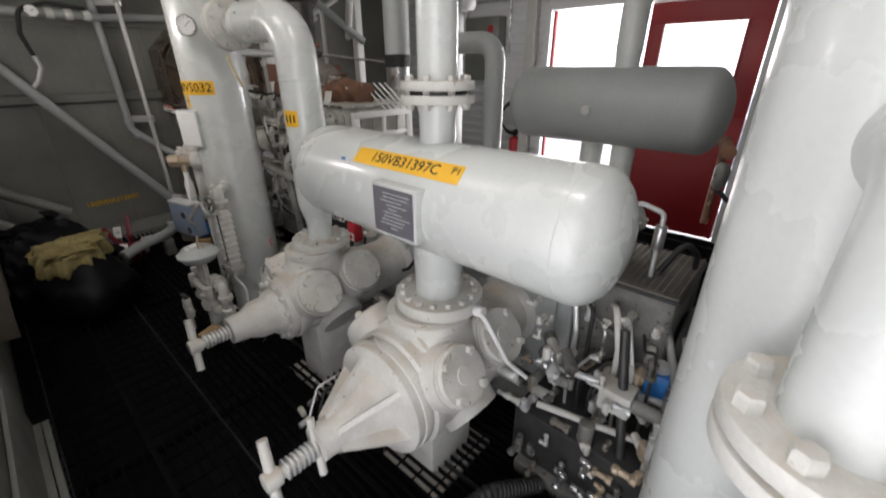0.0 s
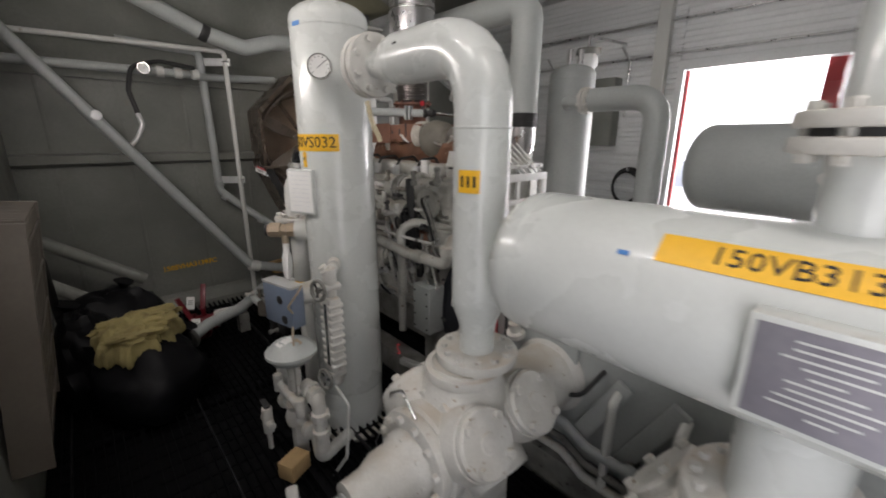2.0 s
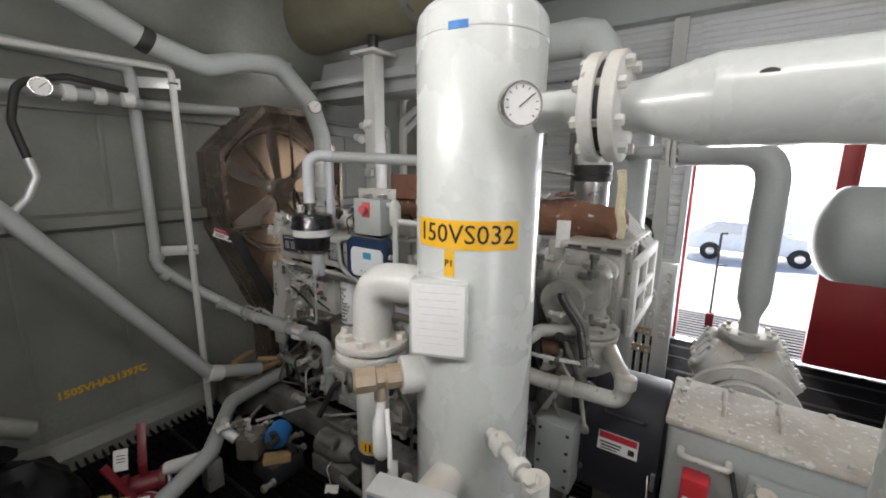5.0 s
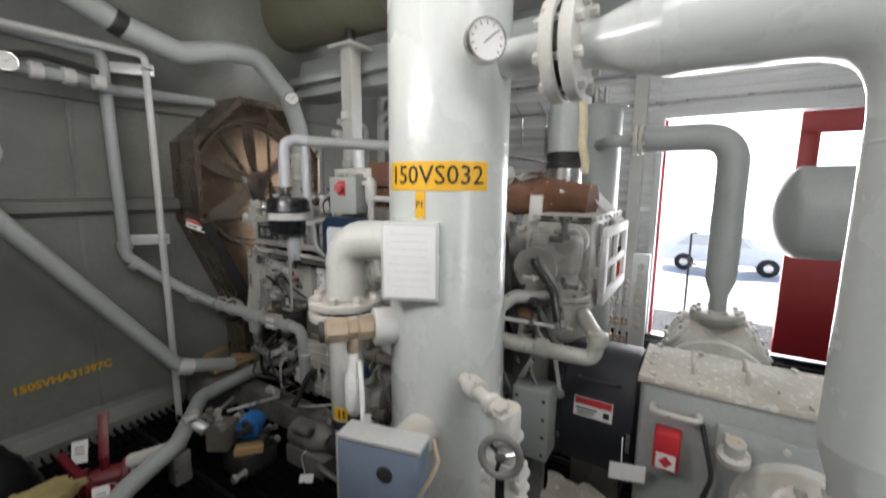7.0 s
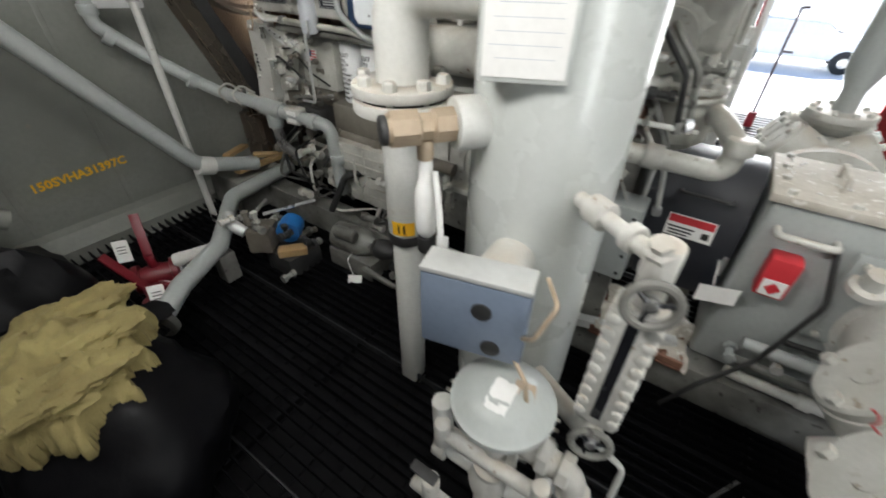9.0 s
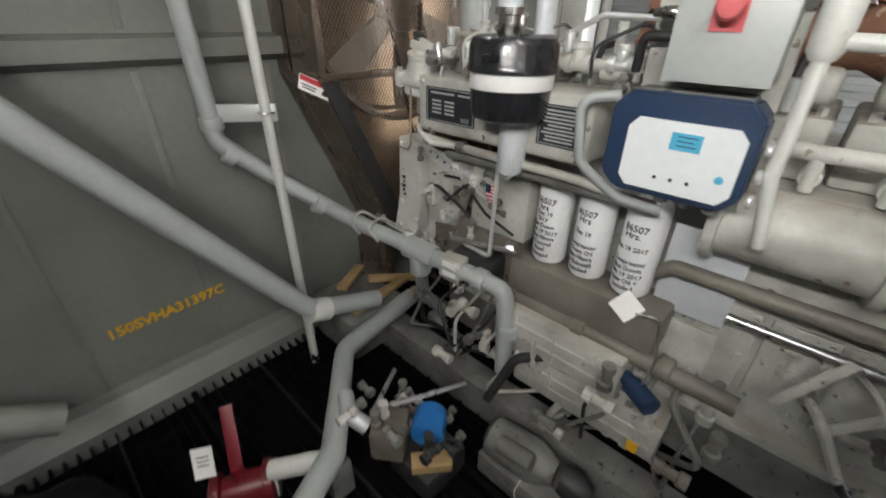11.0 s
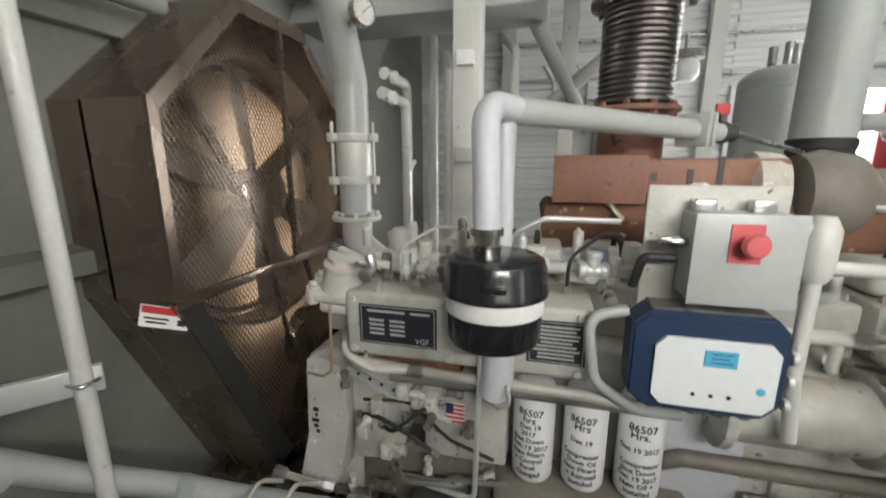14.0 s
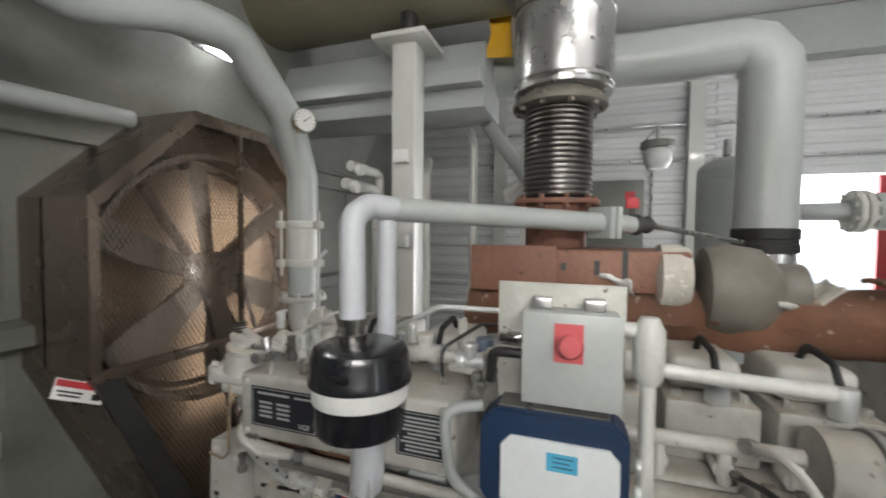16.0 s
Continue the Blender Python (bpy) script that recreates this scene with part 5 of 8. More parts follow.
part("display", box(1.3715, 1.3738, 3.545, 3.602, 1.228, 1.262, 0), "lcd", cb, "light blue display")
part("writing", join(*[box(1.3712, 1.3722, 3.553 + 0.006 * (i % 2), 3.590, 1.236 + 0.009 * i, 1.2382 + 0.009 * i, 0) for i in range(3)]), "navy", cb)
part("top_cover", slab([(3.49, 1.3325), (3.70, 1.3325), (3.698, 1.336), (3.492, 1.336)], "x", 1.39, 1.455), "dirty", cb, "dusty dark top")
for yy in (3.55, 3.582, 3.614):
    part("key", cyl((1.3738, yy, 1.165), -X, 0.004, 0.002), "ink", cb)
part("icon", cyl((1.3738, 3.498, 1.185), -X, 0.008, 0.0012), "lcd", cb)
for i in range(3):
    part("gland", cyl((1.42, 3.50 + 0.05 * i, 1.10), Z, 0.016, 0.02), "dirty", cb)
    part("connector", cyl((1.40, 3.447, 1.15 + 0.05 * i), -Y, 0.014, 0.012), "aged", cb)
part("cable", pipe([(1.43, 3.74, 1.31), (1.40, 3.82, 1.30), (1.40, 3.80, 1.15), (1.44, 3.70, 1.07), (1.46, 3.60, 1.06)], 0.0125, 0.08, 12), "dull", cb, "grey flexible conduit loop")
# actuator, linkages and gear cover at the front end
ac = thing("governor_actuator", (1.52, 4.46, 1.24), "pale grey governor actuator with linkage rods", "actuator")
am = pose(1.49, 4.445, 1.275, 8, -10, 12)
b = join(moved(box(-0.05, 0.05, -0.085, 0.085, -0.018, 0.018, 0.012, 3), am), moved(box(-0.04, 0.05, -0.05, 0.05, -0.05, -0.016, 0.01), am), moved(rev([(0.058, 0.016), (0.052, 0.035), (0.046, 0.07), (0.05, 0.074), (0.05, 0.086), (0.034, 0.09), (0.03, 0.10)], (0, 0, 0), Z, 28), am))
part("diaphragm_case", b, "cast", ac)
for sx in (-0.034, 0.034):
    for sy in (-0.068, 0.068):
        part("ear", moved(cyl((sx, sy, -0.024), Z, 0.017, 0.05), am), "cast", ac)
        bolts(ac.children[0], am @ Vector((sx, sy, 0.026)), Z, 0.0001, 1, 0.009, 0.012)
part("link_joint", join(cyl((1.47, 4.345, 1.345), -X, 0.016, 0.05), cyl((1.46, 4.33, 1.335), (0, 0.3, 1), 0.013, 0.06), cyl((1.455, 4.335, 1.365), Y, 0.008, 0.05)), "steel", ac)
part("throttle_lever", moved(box(-0.008, 0.008, -0.02, 0.12, -0.012, 0.012, 0.004), pose(1.47, 4.34, 1.365, 10, 0, 8)), "cast", ac)
part("crank_spring", join(*[rev([(0.013, -0.003), (0.018, -0.0015), (0.018, 0.0015), (0.013, 0.003)], (1.485, 4.455, 1.385 + 0.008 * i), (0.1, 0.2, 1), 14) for i in range(5)]), "dark", ac)
part("arm", pipe([(1.49, 4.46, 1.40), (1.47, 4.36, 1.37), (1.48, 4.30, 1.36)], 0.011, 0.02, 10), "cast", ac)
part("rod", pipe([(1.45, 4.461, 1.25), (1.447, 4.465, 1.06), (1.46, 4.50, 1.03), (1.47, 4.56, 1.03)], 0.004, 0, 8), "bronze", ac)
part("rod", pipe([(1.45, 4.313, 1.33), (1.45, 4.373, 1.07)], 0.005, 0, 8), "aged", ac)
part("mount", box(1.51, 1.63, 4.40, 4.50, 1.15, 1.245, 0.008), "engine", ac)
part("gear_cover", join(slab([(4.42, 0.55), (4.64, 0.55), (4.60, 0.80), (4.60, 1.04), (4.52, 1.06), (4.42, 1.0)], "x", 1.55, 2.4)), "cast", en, "paler front gear cover")
for k, (yy, zz) in enumerate(((4.57, 0.62), (4.47, 0.62), (4.56, 1.0), (4.46, 0.98), (4.57, 0.8))):
    bolt_at(en, [(1.55, yy, zz)], -X, 0.012, 0.012)
part("lever", pipe([(1.52, 4.46, 1.02), (1.50, 4.30, 0.97), (1.50, 4.14, 0.92)], 0.008, 0, 8), "aged", en)
pl_ = part("perforated_lever", slab([(4.445, 1.052), (4.16, 0.952), (4.16, 0.936), (4.445, 1.034)], "x", 1.494, 1.499), "aged", en, "pale perforated lever")
for i in range(7):
    part("hole", cyl((1.4945, 4.20 + 0.035 * i, 0.959 + 0.0123 * i), -X, 0.0055, 0.001, 0), "ink", pl_)
part("cable", pipe([(1.50, 4.40, 0.95), (1.49, 4.26, 0.97), (1.49, 4.14, 0.87), (1.49, 4.02, 0.83)], 0.005, 0.05, 8), "rubber", en, "thin black cable")
part("tubing", pipe([(1.42, 4.05, 1.20), (1.42, 4.06, 0.76), (1.46, 4.2, 0.74)], 0.007, 0.03, 8), "aged", en)
part("tubing", pipe([(1.46, 3.98, 0.79), (1.45, 4.15, 0.77), (1.50, 4.30, 0.72)], 0.007, 0.03, 8), "dirty", en)
part("throttle_pipe", pipe([(1.58, 4.50, 1.33), (1.58, 4.10, 1.335)], 0.020, 0, 14), "cast", en)
for i in range(7):
    part("fitting", join(cyl((1.56, 4.45 - 0.055 * i, 1.30), Z, 0.014, 0.05 + 0.012 * (i % 3)), cyl((1.55, 4.45 - 0.055 * i, 1.345), -X, 0.012, 0.03)), ("cast", "aged", "dirty")[i % 3], en)
part("pipe_stub", pipe([(1.58, 3.86, 1.335), (1.56, 3.72, 1.33)], 0.013, 0, 12), "cast", en)
part("blue_fitting", cyl((1.62, 3.78, 1.36), Z, 0.022, 0.045), "bluebox", en, "dark blue fitting")
part("tubing", pipe([(1.60, 4.28, 1.36), (1.60, 4.28, 1.60), (1.64, 4.28, 1.62)], 0.006, 0.03, 8), "aged", en)
part("tubing", pipe([(1.66, 4.05, 1.40), (1.66, 3.92, 1.47), (1.72, 3.72, 1.46)], 0.008, 0.04, 8), "aged", en)
part("lower_box", box(1.50, 1.62, 3.62, 4.02, 0.47, 0.625, 0.01), "engine", en)

# ---------------------------------------------------------------- crowded pipework on the engine's aisle side
erng = random.Random(23)


def tee(p, along, r, ln, branch, label_mat):
    """A screwed tee: collars at both ends and a side branch."""
    p, u, w = Vector(p), Vector(along).normalized(), Vector(branch).normalized()
    bm = join(cyl(p - u * ln / 2, u, r * 0.8, ln), cyl(p - u * ln / 2, u, r, ln * 0.28), cyl(p + u * ln * 0.22, u, r, ln * 0.28), cyl(p, w, r * 0.78, r * 1.7), cyl(p + w * r * 1.5, w, r, r * 0.8))
    return part("pipe_tee", bm, label_mat, en)


def nut_run(pts, r, bend, material, nut=1.9):
    """Tubing with a hexagon nut at each end."""
    part("tubing", pipe(pts, r, bend, 8), material, en)
    for a, b in ((pts[0], pts[1]), (pts[-1], pts[-2])):
        d = Vector(b) - Vector(a)
        part("nut", rev([(r * nut, 0), (r * nut, r * 3), (r * 1.2, r * 4)], a, d, 6), "steel" if material != "rubber" else "dirty", en)


# valves and tees above the side housing
part("header_pipe", pipe([(1.60, 4.42, 1.352), (1.60, 3.76, 1.352)], 0.017, 0, 14), "cast", en)
for i, yy in enumerate((4.38, 4.24, 4.10, 3.94, 3.80)):
    tee((1.60, yy, 1.352), Y, 0.024, 0.075, Z if i % 2 else -X, "cast")
    part("needle_valve", join(cyl((1.60, yy + 0.035, 1.38), Z, 0.013, 0.05 + 0.02 * (i % 3)), cyl((1.58, yy + 0.035, 1.43 + 0.02 * (i % 3)), X, 0.005, 0.045)), ("aged", "cast", "steel")[i % 3], en)
for i in range(14):
    p = (erng.uniform(1.50, 1.74), erng.uniform(3.74, 4.42), erng.uniform(1.305, 1.34))
    part("fitting", join(rev([(0.017, 0), (0.017, 0.02), (0.011, 0.024), (0.011, 0.05), (0.015, 0.052), (0.015, 0.066), (0.008, 0.07)], p, erng.choice((Z, Z, -X)), 6)), erng.choice(("cast", "aged", "dirty", "grime", "cast")), en)
for i in range(3):
    y0 = 3.86 + 0.21 * i
    nut_run([(1.52, y0, 1.31), (1.50, y0, 1.40), (1.58, y0 - 0.08, 1.45), (1.72, y0 - 0.15 + 0.1 * (i % 2), 1.42)], 0.0045, 0.04, ("rubber", "dirty", "cast")[i])
part("thermostat_housing", rev([(0.05, 0), (0.06, 0.012), (0.06, 0.03), (0.045, 0.04), (0.045, 0.09), (0.032, 0.12)], (1.70, 4.34, 1.30), Z, 24), "cast", en)
part("regulator", join(rev([(0.034, 0), (0.044, 0.01), (0.044, 0.028), (0.026, 0.036), (0.022, 0.08), (0.012, 0.086)], (1.58, 3.71, 1.345), Z, 22), cyl((1.58, 3.71, 1.33), Z, 0.02, 0.03)), "cast", en)
tee((1.55, 3.80, 1.362), (0.1, -1, 0), 0.020, 0.07, Z, "aged")
# stained recess and castings round the front corner
part("stained_recess", box(1.535, 1.638, 4.12, 4.43, 1.02, 1.118, 0.006), "lag", en, "oil-browned recess")
part("front_bracket", slab([(4.615, 0.655), (4.575, 0.82), (4.562, 1.065), (4.515, 1.075), (4.46, 1.06), (4.445, 0.88), (4.47, 0.70), (4.50, 0.655)], "x", 1.478, 1.546), "cast", en, "pale cast bracket with marker scribble")
part("writing", join(*[box(1.4755, 1.4775, 4.535 + 0.004 * (i % 2), 4.547 + 0.006 * (i % 3), 0.83 + 0.018 * i, 0.842 + 0.018 * i, 0) for i in range(5)]), "ink", en)
bolt_at(en, [(1.478, 4.58, 0.69), (1.478, 4.54, 1.04), (1.478, 4.47, 1.03), (1.478, 4.475, 0.74), (1.478, 4.56, 0.80)], -X, 0.011, 0.012)
part("cast_web", slab([(4.44, 1.045), (4.28, 1.03), (4.26, 0.90), (4.30, 0.76), (4.44, 0.74)], "x", 1.515, 1.56), "engine", en)
for i, (yy, zz, h) in enumerate(((4.275, 1.00, 0.05), (4.235, 0.985, 0.06), (4.195, 0.975, 0.045), (4.40, 0.86, 0.06), (4.355, 0.93, 0.07), (4.33, 0.80, 0.05))):
    part("boss", box(1.478, 1.555, yy - 0.017, yy + 0.017, zz - h / 2, zz + h / 2, 0.006), ("cast", "engine", "cast")[i % 3], en)
    bolt_at(en, [(1.478, yy, zz)], -X, 0.009, 0.012)
part("lower_block", box(1.535, 1.638, 4.02, 4.43, 0.60, 0.80, 0.01), "grime", en, "grimy lower casting")
bolt_at(en, [(1.535, yy, zz) for yy in (4.06, 4.15, 4.24, 4.33, 4.40) for zz in (0.63, 0.77)], -X, 0.009, 0.012, "dirty")
part("solenoid_block", box(1.43, 1.53, 4.06, 4.235, 0.60, 0.722, 0.012), "dark", en, "oily black block")
part("solenoid_cap", cyl((1.48, 4.12, 0.722), Z, 0.03, 0.03), "dirty", en)
for i in range(16):
    p = (erng.uniform(1.47, 1.52), erng.uniform(4.02, 4.46), erng.uniform(0.62, 1.04))
    part("fitting", rev([(0.014, 0), (0.014, 0.016), (0.009, 0.02), (0.009, 0.04), (0.012, 0.042), (0.012, 0.05)], p, erng.choice((-X, Y, Z)), 6), erng.choice(("cast", "dirty", "aged", "grime")), en)
nut_run([(1.50, 4.42, 0.90), (1.46, 4.34, 0.93), (1.465, 4.24, 0.88), (1.47, 4.17, 0.83)], 0.006, 0.05, "rubber")
nut_run([(1.52, 4.36, 0.86), (1.47, 4.30, 0.88), (1.47, 4.22, 0.96), (1.52, 4.16, 0.97)], 0.006, 0.05, "rubber")
nut_run([(1.53, 4.32, 0.72), (1.45, 4.26, 0.745), (1.44, 4.12, 0.775), (1.50, 4.02, 0.775)], 0.008, 0.05, "dirty")
nut_run([(1.50, 4.44, 1.16), (1.44, 4.42, 1.12), (1.43, 4.34, 1.09), (1.44, 4.20, 1.10)], 0.010, 0.05, "cast")
nut_run([(1.47, 4.50, 0.66), (1.43, 4.58, 0.70), (1.42, 4.66, 0.72)], 0.010, 0.04, "cast")
# base below the filters, oil lines and drains
part("oil_header", pipe([(1.50, 4.02, 0.60), (1.50, 3.30, 0.585)], 0.028, 0, 14), "grime", en)
for yy in (3.98, 3.72, 3.46):
    part("union", cyl((1.50, yy, 0.597), Y, 0.037, 0.04), "grime", en)
for z0_, z1_, x0_, y0_, y1_ in ((0.445, 0.592, 1.43, 3.57, 4.02), (0.27, 0.425, 1.45, 3.42, 3.93)):
    pb_ = part("pan_box", box(x0_, 1.597, y0_, y1_, z0_, z1_, 0.008), "engine", en, "grey ribbed side pan")
    for k_ in (0.33, 0.66):
        part("rib", box(x0_ - 0.006, x0_ + 0.004, y0_ + 0.02, y1_ - 0.02, z0_ + (z1_ - z0_) * k_ - 0.006, z0_ + (z1_ - z0_) * k_ + 0.006, 0.003), "engine", pb_)
    for k_ in range(3):
        part("rib", box(x0_ - 0.005, x0_ + 0.004, y0_ + 0.06 + 0.15 * k_, y0_ + 0.072 + 0.15 * k_, z0_ + 0.015, z1_ - 0.015, 0.003), "engine", pb_)
part("blue_cap", join(cyl((1.45, 3.54, 0.53), (-0.55, -0.83, 0), 0.030, 0.09), cyl((1.47, 3.57, 0.53), (-0.55, -0.83, 0), 0.022, 0.05)), "navy", en, "dark blue hose cap")
part("yellow_tag", box(1.375, 1.378, 3.46, 3.49, 0.36, 0.40, 0), "yellow", en, "small yellow tag")
part("lower_door", box(1.598, 1.612, 3.40, 3.585, 0.50, 0.70, 0.006), "engine", en)
for i in range(34):
    p = (erng.uniform(1.36, 1.60), erng.uniform(3.30, 4.44), erng.uniform(0.14, 0.56))
    part("fitting", rev([(0.024, 0), (0.024, 0.025), (0.016, 0.03), (0.016, 0.065), (0.021, 0.068), (0.021, 0.09)], p, erng.choice((-X, Y, Z, -Y)), 8), erng.choice(("dirty", "engine", "cast", "engine", "grime")), en)
for i in range(16):
    y0 = 3.35 + 0.07 * i
    x1, z1 = erng.uniform(1.38, 1.48), erng.uniform(0.25, 0.50)
    nut_run([(1.59, y0, erng.uniform(0.46, 0.60)), (x1, y0 + 0.02, z1 + 0.06), (x1 - 0.02, y0 + erng.uniform(-0.15, 0.15), z1 - 0.10), (1.56, y0 + erng.uniform(-0.1, 0.1), 0.18)], erng.choice((0.007, 0.010, 0.013)), 0.06, erng.choice(("dirty", "cast", "rubber", "engine", "engine")))
# flywheel end: ribs, bolts, flanged column and hoses
for xx in (1.84, 1.96, 2.08, 2.20):
    part("rib", box(xx - 0.008, xx + 0.008, 2.446, 2.461, 0.96, 1.33, 0.004), "engine", en)
bolt_at(en, [(x_, 2.445, 1.36) for x_ in (1.78, 1.88, 1.98, 2.08, 2.18, 2.28)], -Y, 0.008, 0.01, "cast")
bolt_at(en, [(1.71, y_, z_) for y_ in (2.48, 2.68) for z_ in (0.98, 1.09, 1.20, 1.31)], -X, 0.009, 0.012, "engine")
part("pulley_disc", rev([(0.02, -0.02), (0.05, -0.015), (0.13, -0.012), (0.14, 0), (0.14, 0.03), (0.10, 0.035)], (2.06, 2.555, 0.745), Y, 40), "aged", en, "pale round pulley disc")
for z, r_ in ((1.085, 0.075), (1.045, 0.112), (1.018, 0.112), (0.90, 0.10)):
    fl = part("column_flange", cyl((1.58, 2.535, z), Z, r_, 0.020, 0.004, 30), "engine", en)
    bolts(fl, (1.58, 2.535, z + 0.018), Z, r_ * 0.84, 8, 0.009, 0.014, material="engine")
part("water_column", rev([(0.062, 0), (0.10, 0.03), (0.104, 0.10), (0.10, 0.15), (0.06, 0.20), (0.056, 0.30), (0.066, 0.32), (0.07, 0.40)], (1.58, 2.535, 0.87), Z, 32), "engine", en)
part("crossover", pipe([(1.58, 2.535, 1.20), (1.58, 2.56, 1.225), (1.58, 2.70, 1.225), (1.58, 3.10, 1.225)], 0.072, 0.04, 26), "engine", en)
for yy, r_ in ((2.66, 0.085), (2.80, 0.105), (2.83, 0.105)):
    fl = part("rail_flange", cyl((1.58, yy, 1.225), Y, r_, 0.024, 0.004, 32), "engine", en)
    bolts(fl, (1.58, yy + 0.001, 1.225), -Y, r_ * 0.84, 8, 0.010, 0.012, material="engine")
part("crossover_cap", join(box(1.515, 1.645, 2.47, 2.60, 1.14, 1.30, 0.03, 3), cyl((1.58, 2.535, 1.29), Z, 0.045, 0.03)), "engine", en)
part("hose_sleeve", cyl((1.58, 2.93, 1.225), Y, 0.080, 0.09), "dirty", en)
for yy in (2.935, 3.005):
    part("hose_clip", cyl((1.58, yy, 1.225), Y, 0.082, 0.012, 0.001), "steel", en)
part("breather_glass", join(cyl((1.66, 2.86, 1.31), Z, 0.026, 0.075), cyl((1.66, 2.86, 1.385), Z, 0.03, 0.012)), "paper", en, "small pale sight bowl")
part("spool", rev([(0.045, 0), (0.06, 0.01), (0.06, 0.025), (0.04, 0.03), (0.04, 0.09), (0.06, 0.095), (0.06, 0.11)], (1.53, 2.70, 0.86), Z, 24), "cast", en)
part("rusty_pipe", pipe([(1.50, 2.98, 0.98), (1.50, 2.66, 0.965), (1.56, 2.56, 0.94)], 0.03, 0.06, 14), "rust", en, "rusty pipe stub")
for i in range(26):
    p = (erng.uniform(1.46, 1.70), erng.uniform(2.54, 3.30), erng.uniform(0.55, 1.32))
    part("fitting", rev([(0.019, 0), (0.019, 0.02), (0.012, 0.025), (0.012, 0.05), (0.016, 0.054), (0.016, 0.07)], p, erng.choice((-X, -Y, Z, Y)), 6), erng.choice(("cast", "engine", "dirty", "aged", "grime", "bluebox")), en)
for i in range(12):
    y0, z0_ = erng.uniform(2.60, 3.25), erng.uniform(0.62, 1.25)
    nut_run([(1.60, y0, z0_), (1.46, y0 - 0.03, z0_ + 0.04), (1.45, y0 - 0.10, z0_ - 0.08), (1.52, y0 - 0.14, z0_ - 0.16)], erng.choice((0.006, 0.009, 0.012)), 0.05, erng.choice(("cast", "engine", "rubber", "dirty", "steel")))
for i in range(6):
    part("brace_strip", moved(box(-0.003, 0.003, -0.012, 0.012, -0.10, 0.10, 0.002), pose(1.475, 2.66 + 0.11 * i, 0.70 + 0.03 * (i % 3), erng.uniform(-35, 35), 0, 0)), erng.choice(("cast", "dirty", "engine")), en)
# denser fittings round the water column and tower
trng = random.Random(91)
for i in range(30):
    p = (trng.uniform(1.40, 1.53), trng.uniform(2.50, 3.05), trng.uniform(0.72, 1.34))
    r_ = trng.uniform(0.010, 0.022)
    part("fitting", join(rev([(r_, 0), (r_, r_ * 1.2), (r_ * 0.6, r_ * 1.4), (r_ * 0.6, r_ * 3), (r_ * 0.85, r_ * 3.2), (r_ * 0.85, r_ * 4.2)], p, trng.choice((-X, Z, -Y, Y)), 8), cyl(p, trng.choice((Y, Z, X)), r_ * 0.65, r_ * 2.5)), trng.choice(("dirty", "dark", "engine", "cast", "grime", "dirty")), en)
for i in range(9):
    y0, z0_ = trng.uniform(2.55, 3.0), trng.uniform(0.78, 1.25)
    nut_run([(1.56, y0, z0_), (1.43, y0 + 0.02, z0_ + 0.05), (1.41, y0 - 0.08, z0_ - 0.06), (1.44, y0 - 0.10, z0_ - 0.22)], trng.choice((0.005, 0.008, 0.010)), 0.05, trng.choice(("rubber", "dirty", "cast", "rubber")))
for i in range(7):
    yy = 2.50 + 0.03 * i
    part("tower_stud", join(cyl((1.71, yy, 0.985 + 0.05 * (i % 2)), -X, 0.012, 0.03), cyl((1.68, yy, 0.985 + 0.05 * (i % 2)), -X, 0.007, 0.03)), "engine", en)
part("tower_plate", box(1.695, 1.712, 2.60, 2.69, 1.06, 1.24, 0.006), "engine", en)
# black tube added as the shade in the gap beside the tower
part("dark_gap_hose", pipe([(1.46, 2.76, 1.30), (1.44, 2.72, 1.12), (1.47, 2.70, 0.92), (1.52, 2.74, 0.70)], 0.024, 0.10, 14), "rubber", en, "black tube standing in for the dark gap between the pipes")
# white patches and folds of lagging
for i in range(9):
    p = Vector((1.93 + 0.02 * (i % 3), 2.66 + 0.13 * i, 1.47 + 0.03 * ((i * 7) % 4)))
    q_ = moved(box(-0.05, 0.05, -0.035, 0.035, -0.006, 0.006, 0.004), pose(*p, erng.uniform(-40, 40), erng.uniform(-50, 10), erng.uniform(0, 90)))
    bmesh.ops.subdivide_edges(q_, edges=[e for e in q_.edges if e.calc_length() > 0.04], cuts=5, use_grid_fill=True)
    for v in q_.verts:
        v.co += Vector((noise.noise(v.co * 30), noise.noise(v.co * 30 + X), noise.noise(v.co * 30 + Y))) * 0.014
    part("lagging_scrap", q_, ("paper", "lag", "dust")[i % 3], ex, "torn scrap of lagging cloth" if i == 0 else "")
# fibre rope under the scrubber's outlet valve
rp_ = pipe([(0.940, 2.336, 1.675), (0.948, 2.333, 1.63), (0.966, 2.338, 1.58), (0.985, 2.334, 1.54), (0.994, 2.337, 1.52)], 0.010, 0.02, 10)
for v in rp_.verts:
    v.co += Vector((noise.noise(v.co * 90), noise.noise(v.co * 90 + X), 0)) * 0.004
solid("fibre_rope", rp_, "rope", "frayed pale fibre rope hanging from the outlet valve", "rope")

# flakes and crumbs on the crankcase cover and in the drip tray
def crumbs(name, label, n, x0, x1, y0, y1, z, size, material):
    bm = bmesh.new()
    for i in range(n):
        s_ = erng.uniform(0.4, 1.0) * size
        m_ = pose(erng.uniform(x0, x1), erng.uniform(y0, y1), z + s_ * 0.2, erng.uniform(-25, 25), erng.uniform(-25, 25), erng.uniform(0, 360))
        r_ = bmesh.ops.create_icosphere(bm, subdivisions=1, radius=s_)
        for v in r_["verts"]:
            v.co = m_ @ Vector((v.co.x * erng.uniform(0.7, 1.5), v.co.y, v.co.z * 0.45))
    return solid(name, bm, material, label, "debris", "stuff")


